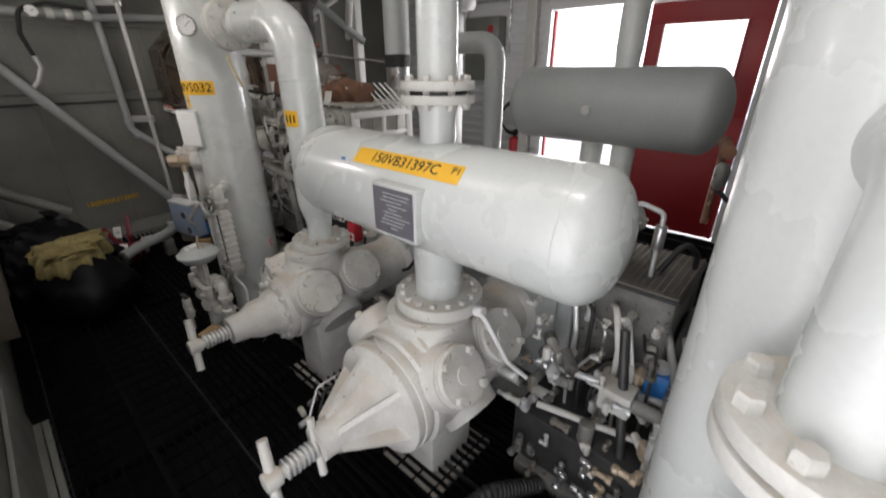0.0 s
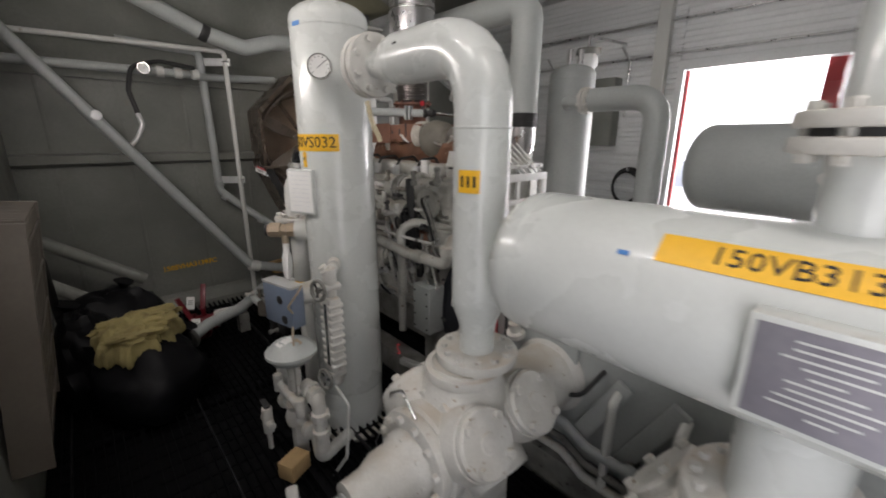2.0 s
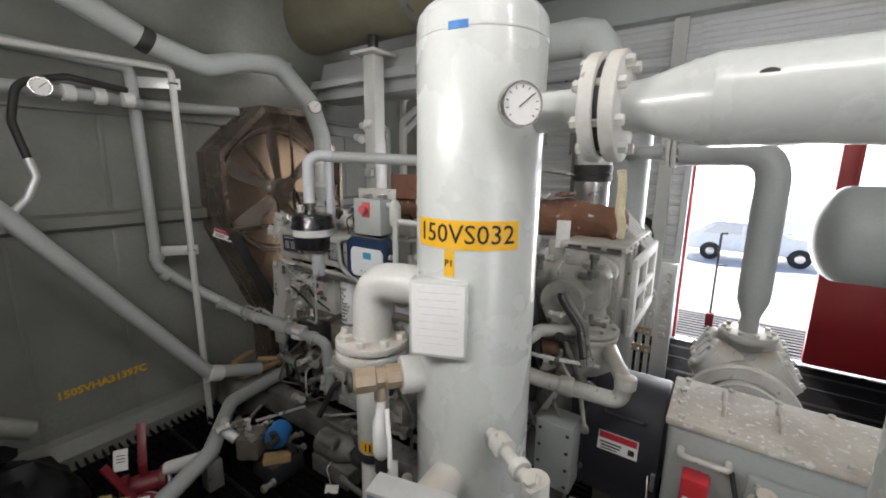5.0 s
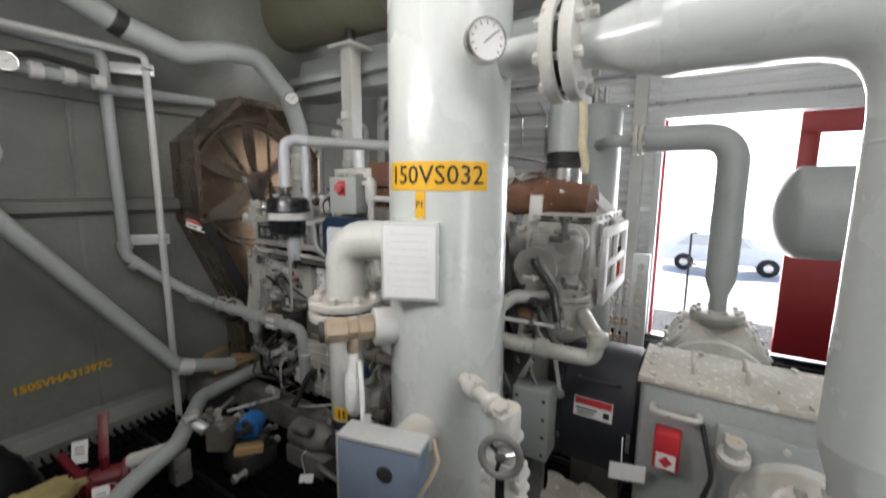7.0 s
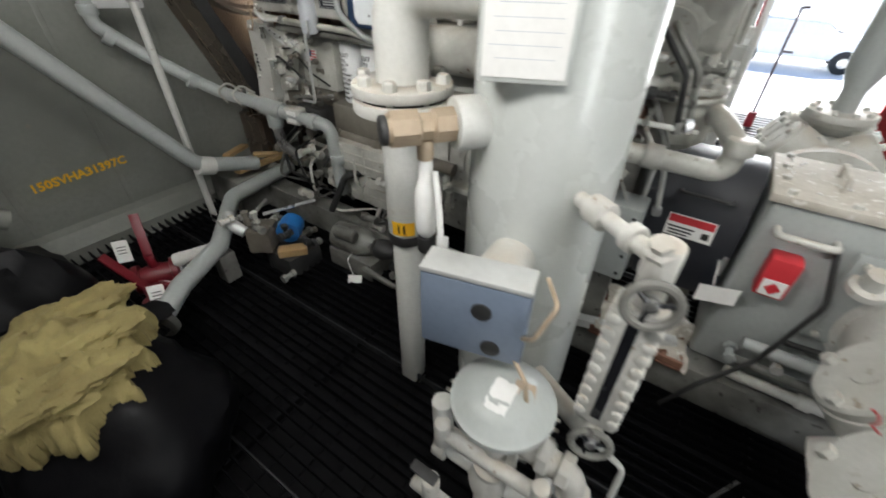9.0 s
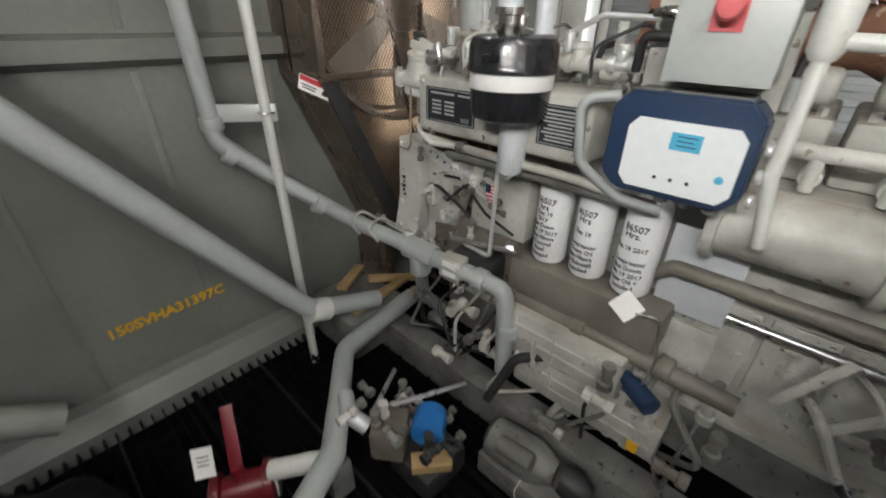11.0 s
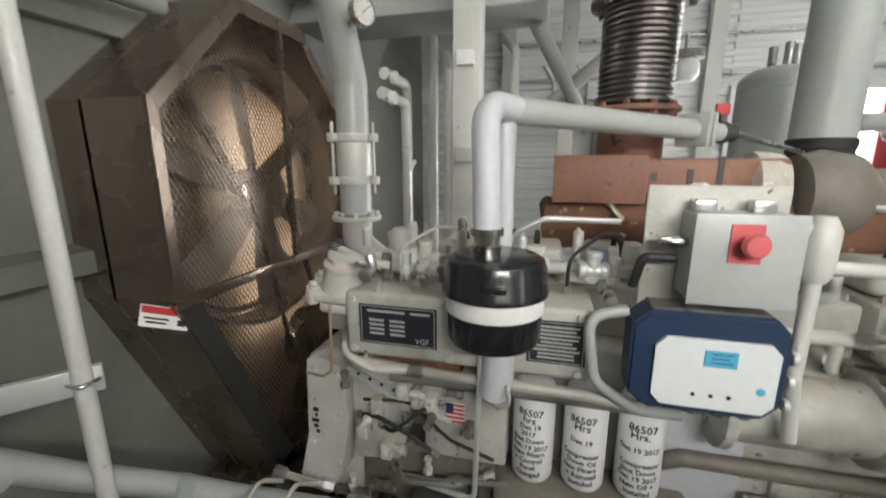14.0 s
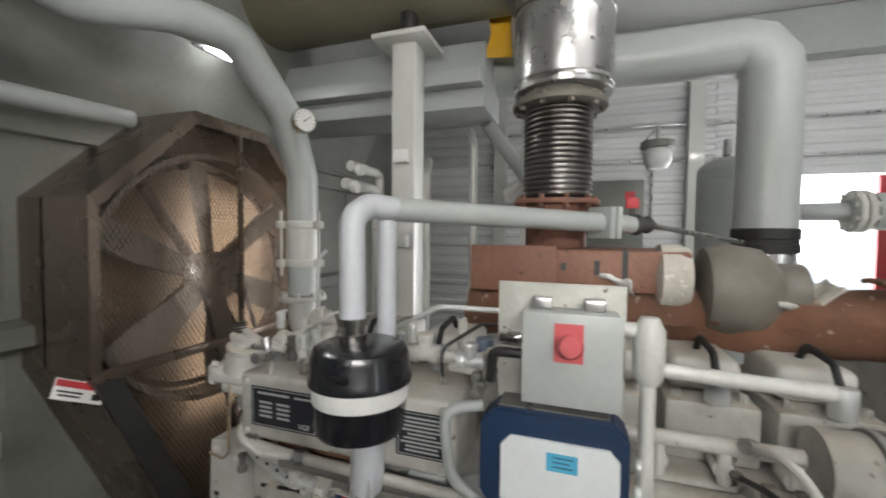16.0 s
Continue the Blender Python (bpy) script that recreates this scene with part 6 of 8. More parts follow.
crumbs("paint_flakes", "white crumbs and flakes strewn over the crankcase cover", 170, 1.50, 1.84, 0.60, 2.20, 0.8255, 0.0065, "paper")
crumbs("rusty_debris", "brown and pale debris lying in the drip tray", 120, 1.40, 1.59, 2.23, 2.55, 0.143, 0.010, "lag")
crumbs("pale_debris", "pale grit in the drip tray", 90, 1.40, 1.59, 2.23, 2.55, 0.143, 0.009, "dust")

# cables and small fittings on the crankcase's aisle face
part("cable", pipe([(1.49, 2.02, 0.70), (1.44, 1.98, 0.55), (1.40, 2.05, 0.30), (1.34, 2.16, 0.16), (1.30, 2.24, 0.02)], 0.008, 0.10, 10), "rubber", cc, "black cable hanging down")
part("cable", pipe([(1.49, 1.50, 0.62), (1.43, 1.56, 0.50), (1.44, 1.80, 0.40), (1.47, 2.0, 0.36)], 0.010, 0.08, 10), "rubber", cc)
for i in range(14):
    p = (1.478, erng.uniform(0.65, 2.18), erng.uniform(0.20, 0.39))
    part("fitting", rev([(0.022, 0), (0.022, 0.02), (0.014, 0.025), (0.014, 0.05), (0.019, 0.053), (0.019, 0.07)], p, -X, 6), erng.choice(("cast", "dirty", "grime", "dull")), cc)
for z_, r_, m_ in ((0.30, 0.022, "dull"), (0.22, 0.016, "dirty"), (0.155, 0.020, "cast")):
    part("side_pipe", pipe([(1.40, 0.72, z_), (1.40, 1.50, z_), (1.43, 1.62, z_ + 0.03), (1.43, 2.10, z_ + 0.03)], r_, 0.06, 12), m_, cc)
    for yy in (0.95, 1.30, 1.85):
        part("coupling", cyl((1.40 if yy < 1.5 else 1.43, yy, z_ if yy < 1.5 else z_ + 0.03), Y, r_ * 1.35, 0.04), m_, cc)
for yy in (1.10, 1.30, 1.50):
    part("brace", moved(box(-0.012, 0.012, -0.035, 0.035, -0.22, 0.22, 0.004), pose(1.46, yy, 0.42, 28, 0, 0)), "dull", cc)
for yy in (1.18, 1.42):
    part("drain_leg", pipe([(1.47, yy, 0.58), (1.41, yy, 0.54), (1.40, yy, 0.16)], 0.018, 0.03, 12), "paint", cc)
part("breather_cap", rev([(0.03, 0), (0.045, 0.008), (0.045, 0.03), (0.028, 0.036), (0.028, 0.08)], (1.46, 1.93, 0.62), (-0.3, 0, 1), 24), "cast", cc)

# ---------------------------------------------------------------- fittings on the scrubber
rl = thing("relief_elbow", (0.915, 3.085, 1.03), "light grey relief elbow with a dusty bolted flange", "pipe", "relief elbows")
part("bent_run", pipe([(0.915, 3.085, 1.11), (0.915, 3.085, 1.31), (0.955, 2.88, 1.31)], 0.064, 0.15, 28), "paint", rl)
flange(rl, (0.915, 3.085, 1.082), Z, 0.125, 0.026, 0.100, 8, bolt=0.017)
part("gasket", cyl((0.915, 3.085, 1.074), Z, 0.112, 0.009, 0), "rubber", rl)
flange(rl, (0.915, 3.085, 1.042), Z, 0.125, 0.033, 0.100, 8, bolt=0.015)
bz = thing("bronze_valve", (0.80, 2.88, 1.075), "dull bronze relief valve screwed into the side of the scrubber", "valve")
ba = Vector((-0.79, 0.61, 0))
part("nozzle", cyl(Vector((0.88, 2.818, 1.075)), ba, 0.055, 0.085), "paint", bz, "pale welded nozzle")
part("body", rev([(0.030, 0), (0.037, 0.004), (0.037, 0.045), (0.029, 0.052), (0.029, 0.075), (0.038, 0.08), (0.038, 0.135), (0.032, 0.142)], Vector((0.815, 2.868, 1.075)), ba, 8), "bronze", bz)
part("end_cap", cyl(Vector((0.815, 2.868, 1.075)) + ba * 0.142, ba, 0.030, 0.015), "dark", bz, "dark open end")
part("bonnet_stub", cyl((0.765, 2.907, 1.005), Z, 0.018, 0.045), "bronze", bz)
rvp = thing("relief_riser", (0.925, 3.10, -0.06), "white vertical pipe with a yellow tag under the relief flange", "pipe")
part("pipe", cyl((0.925, 3.10, 0.66), Z, 0.058, 0.385), "paint", rvp)
part("lower_pipe", cyl((0.925, 3.10, -0.06), Z, 0.048, 0.70), "paint", rvp)
part("sleeve", cyl((0.925, 3.10, 0.635), Z, 0.0595, 0.035, 0.002), "rubber", rvp, "black sleeve")
tg_ = part("tag", wrap(strip(0.07, 0.045, 6), (0.925, 3.10, 0.70), Z, Vector((-0.9, -0.45, 0)), 0.0585), "yellow", rvp, "yellow tag")
part("tag_mark", wrap(bars([(-0.012, 0, 0.006, 0.028), (0.004, 0, 0.006, 0.028)], Matrix()), (0.925, 3.10, 0.70), Z, Vector((-0.9, -0.45, 0)), 0.0597), "ink", tg_)
sv = thing("small_relief_valve", (0.765, 2.907, 0.76), "small white valve with a long lever hanging under the bronze body", "valve")
part("body", rev([(0.014, 0), (0.023, 0.012), (0.026, 0.03), (0.026, 0.12), (0.016, 0.15), (0.016, 0.20)], (0.765, 2.907, 0.81), Z, 20), "paper", sv)
part("cap", cyl((0.765, 2.907, 0.765), Z, 0.021, 0.045), "rubber", sv, "black cap")
part("lever", pipe([(0.762, 2.88, 0.985), (0.745, 2.855, 0.90), (0.73, 2.84, 0.83)], 0.007, 0.02, 8), "paper", sv)
part("tag", moved(box(-0.014, 0.014, -0.035, 0.035, 0, 0.002, 0), facing((0.765, 2.86, 0.79), (0.5, -0.85, 0), (0, 0, 1))), "paper", sv)

lg_ = thing("level_gauge", (0.74, 2.42, 0.45), "pale armoured level gauge with two black handwheels", "level gauge")
gx, gy = 0.762, 2.42
part("column", box(gx - 0.030, gx + 0.026, gy - 0.046, gy + 0.046, 0.50, 0.86, 0.008), "cast", lg_)
part("glass", box(gx - 0.0325, gx - 0.0295, gy - 0.011, gy + 0.011, 0.53, 0.83, 0), "black", lg_, "dark sight glass strip")
for i in range(9):
    for k in (-1, 1):
        part("clamp_bolt", cyl((gx - 0.037, gy + k * 0.037, 0.535 + i * 0.036), X, 0.0125, 0.070), "cast", lg_)
for zc in (0.905, 0.475):
    part("valve_body", join(cyl((gx, gy, zc - 0.045), Z, 0.026, 0.09), cyl((gx - 0.05, gy - 0.01, zc), X, 0.018, 0.09)), "cast", lg_)
    m_ = to_axis((gx - 0.06, gy - 0.012, zc), (-1, -0.25, 0.1))
    rim = [m_ @ Vector((0.042 * math.cos(a), 0.042 * math.sin(a), 0)) for a in [2 * math.pi * i / 20 for i in range(21)]]
    wl = part("handwheel", pipe(rim, 0.009, 0, 8), "dirty", lg_, "dark worn handwheel")
    for a in (0.3, 2.4, 4.5):
        part("spoke", pipe([m_ @ Vector((0, 0, 0.0)), m_ @ Vector((0.04 * math.cos(a), 0.04 * math.sin(a), 0))], 0.005, 0, 6), "black", wl)
    part("hub", cyl(m_ @ Vector((0, 0, -0.02)), m_.to_3x3() @ Z, 0.013, 0.028), "steel", wl)
part("upper_nozzle", pipe([(gx + 0.005, gy + 0.01, 0.955), (0.88, 2.60, 0.958)], 0.017, 0, 16), "cast", lg_)
part("bonnet", join(cyl((gx, gy, 0.92), Z, 0.030, 0.07), rev([(0.027, 0), (0.027, 0.03), (0.018, 0.034), (0.018, 0.05)], (gx, gy, 0.96), (-0.6, 0.2, 1), 6), cyl((gx + 0.03, gy + 0.045, 0.957), (0.55, 0.83, 0), 0.028, 0.025), cyl((gx + 0.075, gy + 0.11, 0.957), (0.55, 0.83, 0), 0.030, 0.05)), "cast", lg_, "pale cast valve bonnet")
part("lower_nozzle", pipe([(gx, gy, 0.45), (gx + 0.02, gy + 0.03, 0.41), (0.87, 2.60, 0.40)], 0.026, 0.04, 16), "cast", lg_)
part("drain_tube", pipe([(gx - 0.02, gy - 0.02, 0.43), (gx + 0.0, gy - 0.10, 0.36), (gx - 0.03, gy - 0.11, 0.10), (gx - 0.06, gy - 0.02, -0.05)], 0.008, 0.05, 8), "paint", lg_)

bb = thing("level_controller", (0.66, 2.70, 0.67), "blue-grey flat controller box with a pale top", "controller")
part("case", moved(box(-0.11, 0.11, -0.035, 0.035, -0.10, 0.095, 0.006), pose(0.655, 2.70, 0.77, 0, 0, -76)), "bluebox", bb)
part("lid", moved(box(-0.111, 0.111, -0.036, 0.036, 0.096, 0.108, 0.003), pose(0.655, 2.70, 0.77, 0, 0, -76)), "aged", bb, "paler top plate")
for dx, dz in ((0.02, 0.03), (0.045, -0.065)):
    part("gauge_hole", cyl(pose(0.655, 2.70, 0.77, 0, 0, -76) @ Vector((dx, -0.0345, dz)), pose(0, 0, 0, 0, 0, -76).to_3x3() @ -Y, 0.021, 0.004), "dark", bb, "small round dial")
part("mount", cyl((0.68, 2.70, 0.79), (0.9, 0.05, 0), 0.055, 0.16), "cast", bb)
part("tubing", pipe([(0.66, 2.60, 0.74), (0.62, 2.56, 0.80), (0.66, 2.54, 0.86), (0.70, 2.58, 0.88)], 0.005, 0.02, 8), "bronze", bb)
part("tubing", pipe([(0.66, 2.62, 0.70), (0.63, 2.56, 0.66), (0.62, 2.54, 0.58)], 0.005, 0.02, 8), "bronze", bb)

lv = thing("level_control_valve", (0.63, 2.60, -0.06), "control valve with a round grey diaphragm head", "control valve")
hx, hy = 0.63, 2.60
part("diaphragm", rev([(0.0, 0.115), (0.045, 0.112), (0.090, 0.092), (0.106, 0.070), (0.117, 0.064), (0.117, 0.05), (0.106, 0.046), (0.09, 0.016), (0.04, -0.008), (0, -0.008)], (hx, hy, 0.508), Z, 40), "bluepipe", lv, "round grey diaphragm case")
for k_, (dx_, dy_, sz_, m_) in enumerate(((-0.03, -0.005, 0.036, "paper"), (0.0, -0.045, 0.032, "bronze"), (0.02, -0.03, 0.026, "dust"))):
    sc_ = lagging_sheet(sz_ * 2, sz_ * 1.4, 30 + k_, 8)
    bmesh.ops.scale(sc_, vec=(1, 1, 0.35), verts=sc_.verts)
    part("scrap", moved(sc_, pose(hx + dx_, hy + dy_, 0.622 - 0.006 * k_, 14 * (1 if dy_ < -0.02 else 0), -12, 20 * k_)), m_, lv, ("torn white paper scrap", "orange-brown scrap", "")[k_])
for k in (-1, 1):
    part("yoke_leg", box(hx - 0.014, hx + 0.014, hy + k * 0.05 - 0.011, hy + k * 0.05 + 0.011, 0.28, 0.51, 0.004), "cast", lv)
part("spring_case", cyl((hx, hy, 0.36), Z, 0.03, 0.15), "cast", lv)
part("valve_body", rev([(0.03, 0), (0.055, 0.02), (0.06, 0.06), (0.045, 0.10), (0.05, 0.11), (0.05, 0.125)], (hx, hy, 0.16), Z, 24), "cast", lv)
part("inlet_pipe", pipe([(hx, hy - 0.05, 0.22), (hx + 0.02, hy - 0.16, 0.22), (hx + 0.03, hy - 0.17, 0.05), (0.85, hy - 0.1, 0.05)], 0.03, 0.05, 16), "paint", lv)
part("outlet_pipe", pipe([(hx, hy + 0.05, 0.22), (hx, hy + 0.15, 0.22), (hx, hy + 0.16, 0.42)], 0.028, 0.05, 16), "paint", lv)
part("union_arm", pipe([(hx + 0.03, hy - 0.06, 0.40), (hx + 0.03, hy - 0.19, 0.39), (hx + 0.03, hy - 0.20, 0.12)], 0.032, 0.05, 16), "cast", lv)
for p_, d_ in (((hx + 0.03, hy - 0.10, 0.398), -Y), ((hx + 0.03, hy - 0.15, 0.393), -Y), ((hx + 0.03, hy - 0.20, 0.33), -Z), ((hx + 0.03, hy - 0.20, 0.24), -Z)):
    part("union_nut", rev([(0.036, 0), (0.043, 0.004), (0.043, 0.028), (0.036, 0.032)], p_, d_, 8), "cast", lv)
part("bypass", pipe([(hx - 0.03, hy - 0.14, 0.34), (hx - 0.03, hy + 0.13, 0.34)], 0.02, 0, 14), "cast", lv)
for dy in (-0.15, 0.15):
    part("union", cyl((hx, hy + dy - 0.02, 0.22), Y, 0.042, 0.04), "cast", lv)
    part("fitting", cyl((hx - 0.035, hy + dy * 0.9, 0.30), Z, 0.022, 0.09), "cast", lv)
part("leg", box(hx - 0.03, hx + 0.03, hy - 0.03, hy + 0.03, -0.06, 0.165, 0.004), "cast", lv)
yb = solid("wood_block", moved(box(-0.06, 0.06, -0.045, 0.045, 0, 0.085, 0.006), pose(0.55, 2.49, 0.0, 0, 0, 25)), "wood", "yellowish wooden block lying on the grating", "block")
# bent handle of a drain valve
dv = thing("drain_valve", (0.52, 2.70, 0.0), "small pale drain valve beside the control valve", "valve")
part("body", join(cyl((0.52, 2.72, 0.10), Z, 0.025, 0.14), cyl((0.52, 2.66, 0.16), Y, 0.02, 0.12)), "cast", dv)
part("handle", box(0.505, 0.535, 2.70, 2.78, 0.245, 0.257, 0.003), "dark", dv)
part("foot", cyl((0.52, 2.72, 0.0), Z, 0.012, 0.105), "cast", dv)

# ---------------------------------------------------------------- fan and cooler guard on the north wall
FX, FZ, FY = 1.83, 1.50, 4.84
fn = thing("cooler_fan", (FX, 5.0, 0.45), "large fan in an octagonal brown mesh guard", "fan")
front = [(1.33, 1.255), (1.33, 1.77), (1.66, 2.095), (2.0, 2.095), (2.33, 1.77), (2.33, 1.255), (2.02, 0.47), (1.66, 0.47)]
for a, b_ in zip(front, front[1:] + front[:1]):
    d = Vector((b_[0] - a[0], b_[1] - a[1]))
    n = Vector((d.y, -d.x)).normalized() * 0.004
    side = slab([(a[0], a[1]), (b_[0], b_[1]), (b_[0] + n.x, b_[1] + n.y), (a[0] + n.x, a[1] + n.y)], "y", FY, NORTH - 0.002)
    part("side_panel", side, "fan", fn)
    c_ = Vector((FX, 1.30))
    ia, ib = Vector(a).lerp(c_, 0.055), Vector(b_).lerp(c_, 0.055)
    if a[1] < 0.5 and b_[0] < 1.4:
        ia, ib = Vector((a[0] + 0.10, a[1])), Vector((b_[0] + 0.07, b_[1]))
    part("edge_bar", slab([(a[0], a[1]), (b_[0], b_[1]), (ib.x, ib.y), (ia.x, ia.y)], "y", FY - 0.010, FY - 0.002), "dark" if a[1] < 0.5 and b_[0] < 1.4 else "fan", fn)
part("cross_bar", box(1.33, 2.33, FY - 0.012, FY + 0.012, 1.24, 1.27, 0.003), "fan", fn)
part("upright", box(FX - 0.008 + 0.03, FX + 0.008 + 0.03, FY - 0.014, FY + 0.004, 1.27, 2.09, 0.002), "fan", fn)


def clip(p, d):
    """Ends of the line p + t * d inside the guard's outline."""
    ts = []
    for (ax_, az), (bx_, bz_) in zip(front, front[1:] + front[:1]):
        ex_, ez = bx_ - ax_, bz_ - az
        den = d[0] * ez - d[1] * ex_
        if abs(den) > 1e-9:
            t = ((ax_ - p[0]) * ez - (az - p[1]) * ex_) / den
            u = ((ax_ - p[0]) * d[1] - (az - p[1]) * d[0]) / den
            if -1e-6 <= u <= 1 + 1e-6:
                ts.append(t)
    return (min(ts), max(ts)) if len(ts) >= 2 and max(ts) - min(ts) > 1e-3 else None


verts, faces = [], []
for sgn in (-1, 1):
    dx, dz = 0.5, 0.866 * sgn
    for i in range(-116, 117):
        p = (FX + i * 0.0165, FZ - 0.2)
        e = clip(p, (dx, dz))
        if e:
            nx, nz = -dz * 0.0008, dx * 0.0008
            for t in e:
                for sx, yy in ((1, FY), (-1, FY), (-1, FY + 0.002), (1, FY + 0.002)):
                    verts.append((p[0] + dx * t + nx * sx, yy + (0.0032 if sgn > 0 else 0), p[1] + dz * t + nz * sx))
            k = len(verts) - 8
            faces += [(k, k + 1, k + 5, k + 4), (k + 1, k + 2, k + 6, k + 5), (k + 2, k + 3, k + 7, k + 6), (k + 3, k, k + 4, k + 7)]
me = bpy.data.meshes.new("guard_mesh")
me.from_pydata([Vector(v) - fn.location for v in verts], [], faces)
me.materials.append(M["fan"])
gmo = new("guard_mesh", me)
gmo.parent = fn
tagged(gmo, "fine diamond mesh", kind="stuff")
part("ring", rev([(0.455, 0), (0.475, 0), (0.475, 0.12), (0.455, 0.12)], (FX, 4.905, FZ), Y, 56, True), "blade", fn, "round fan ring")
part("back_plate", join(slab([(x, z) for x, z in front], "y", 5.03, 5.042)), "core", fn, "tan cooler core seen through the fan")
part("neck_ring", rev([(0.42, 0), (0.44, 0), (0.44, 0.02), (0.42, 0.02)], (FX, 5.005, FZ), Y, 48, True), "fan", fn)
part("grease_boss", join(cyl((FX - 0.16, 4.885, FZ + 0.03), -Y, 0.03, 0.02)), "chrome", fn, "shiny round boss")
part("hub", rev([(0.0, -0.035), (0.035, -0.035), (0.04, -0.01), (0.085, -0.005), (0.095, 0.0), (0.095, 0.10), (0.05, 0.12)], (FX, 4.90, FZ), Y, 28), "blade", fn)
for i in range(6):
    a = 2 * math.pi * i / 6 + 0.35
    bl = slab([(0.05, -0.03), (0.16, -0.045), (0.30, -0.075), (0.43, -0.085), (0.445, 0.02), (0.32, 0.05), (0.18, 0.045), (0.05, 0.03)], "y", -0.006, 0.006)
    bl = moved(bl, Matrix.Translation((FX, 4.955, FZ)) @ Matrix.Rotation(a, 4, "Y") @ Matrix.Rotation(radians(24), 4, "X"))
    part("blade", bl, "blade", fn)
for i in range(4):
    a = math.pi / 2 * i + 0.6
    part("spider_arm", pipe([(FX, 5.015, FZ), (FX + 0.47 * math.cos(a), 5.015, FZ + 0.47 * math.sin(a))], 0.02, 0, 10), "fan", fn)
part("pulley", rev([(0.11, 0), (0.13, 0.004), (0.12, 0.02), (0.13, 0.036), (0.12, 0.05), (0.13, 0.066), (0.11, 0.07)], (2.02, 4.88, 0.86), Y, 32), "fan", fn)
part("belt", join(pipe([(2.15, 4.91, 0.86), (FX + 0.09, 4.91, FZ)], 0.009, 0, 8), pipe([(1.89, 4.91, 0.86), (FX - 0.09, 4.91, FZ)], 0.009, 0, 8)), "rubber", fn)
wlm = facing((1.318, 4.862, 1.225), (0.85, -0.28, -0.45), (0.3, 0.0, 0.95))
wl_ = part("warning_label", sheet(0.12, 0.055, wlm, 0.0015), "paper", fn, "red and white warning label")
part("band", bars([(0, 0.016, 0.114, 0.018)], wlm @ Matrix.Translation((0, 0, 0.0012)), 0.001), "signred", wl_)
part("writing", bars([(-0.02, -0.005, 0.06, 0.005), (-0.02, -0.015, 0.05, 0.005), (0.042, -0.01, 0.02, 0.016)], wlm @ Matrix.Translation((0, 0, 0.0012)), 0.001), "ink", wl_)
part("stand_leg", box(1.60, 1.66, 4.86, 5.1, -0.06, 0.47, 0.004), "fan", fn)
part("stand_leg", box(2.02, 2.08, 4.86, 5.1, -0.06, 0.47, 0.004), "fan", fn)

# ---------------------------------------------------------------- pipes and braces along the north wall
def run(name, pts, r, material, label, bend=0.06, seg=18, category="pipe"):
    return solid(name, pipe(pts, r, bend, seg), material, label, category)


run("wall_pipe", [(WEST + 0.01, 4.80, 2.015), (0.78, 4.82, 2.015), (0.98, 4.98, 2.02), (1.56, 5.0, 2.05)], 0.030, "dull", "grey horizontal pipe along the fan wall")
run("thin_pipe", [(WEST + 0.01, 4.87, 2.20), (1.115, 4.87, 2.225), (1.12, 4.87, -0.06)], 0.019, "paint", "thin pale pipe turning down to the floor", 0.04)
cvp = thing("drain_pipe", (0.88, 4.90, 0.65), "grey drain pipe stepping down past the fan to the engine", "pipe")
part("upper_run", pipe([(0.40, 4.99, 2.24), (0.95, 4.99, 2.22), (0.966, 4.99, 1.06), (1.09, 4.93, 0.93), (1.26, 4.80, 0.775), (1.30, 4.70, 0.735), (1.42, 3.98, 0.66), (1.425, 3.96, 0.30)], 0.031, 0.06, 18), "dull", cvp)
for p, d in (((0.966, 4.99, 1.10), Z), ((0.985, 4.98, 1.02), (1, -0.4, -0.9)), ((1.22, 4.815, 0.795), (0.9, -0.3, -0.6)), ((1.40, 4.10, 0.67), (0.15, -1, -0.1)), ((1.427, 3.96, 0.52), -Z)):
    part("coupling", cyl(p, d, 0.040, 0.045), "dull", cvp)
part("tee", join(cyl((1.355, 4.40, 0.70), (0.16, -1, -0.09), 0.043, 0.13), cyl((1.366, 4.34, 0.70), -Z, 0.040, 0.10)), "dull", cvp)
part("tee_leg", pipe([(1.366, 4.34, 0.61), (1.37, 4.33, 0.50), (1.42, 4.28, 0.42)], 0.025, 0.03, 14), "steel", cvp)
ub = part("union_box", moved(box(-0.045, 0.045, -0.03, 0.03, -0.04, 0.04, 0.006), pose(1.388, 4.19, 0.682, 0, 0, 99)), "engine", cvp, "square union with a data tag")
part("tag_plate", moved(box(-0.028, 0.028, 0.03, 0.033, -0.028, 0.028, 0), pose(1.388, 4.19, 0.682, 0, 0, 99)), "paper", ub)
for yy in (4.62, 4.52):
    part("hanger", pipe([(1.28 + (4.7 - yy) * 0.15, yy, 0.69), (1.25 + (4.7 - yy) * 0.15, yy + 0.02, 0.75), (1.30 + (4.7 - yy) * 0.15, yy, 0.79), (1.36 + (4.7 - yy) * 0.15, yy - 0.02, 0.74)], 0.006, 0.03, 8), "engine", cvp)
wb = thing("pipe_bracket", (1.02, 4.90, 1.15), "pale flat bracket clamping two pipes", "bracket", "pipe brackets")
part("bar", moved(box(-0.11, 0.11, -0.01, 0.01, -0.03, 0.03, 0.003), pose(1.065, 4.925, 1.155, 0, 0, -38)), "aged", wb)
part("clamp", pipe([(1.10, 4.90, 1.155), (1.095, 4.85, 1.155), (1.145, 4.85, 1.155), (1.14, 4.90, 1.155)], 0.005, 0.015, 8), "steel", wb)
copy_thing(wb, pose(1.02, 4.90, 2.14))
db = thing("diagonal_brace", (0.5, 4.68, 0.3), "grey round diagonal brace across the fan wall", "brace")
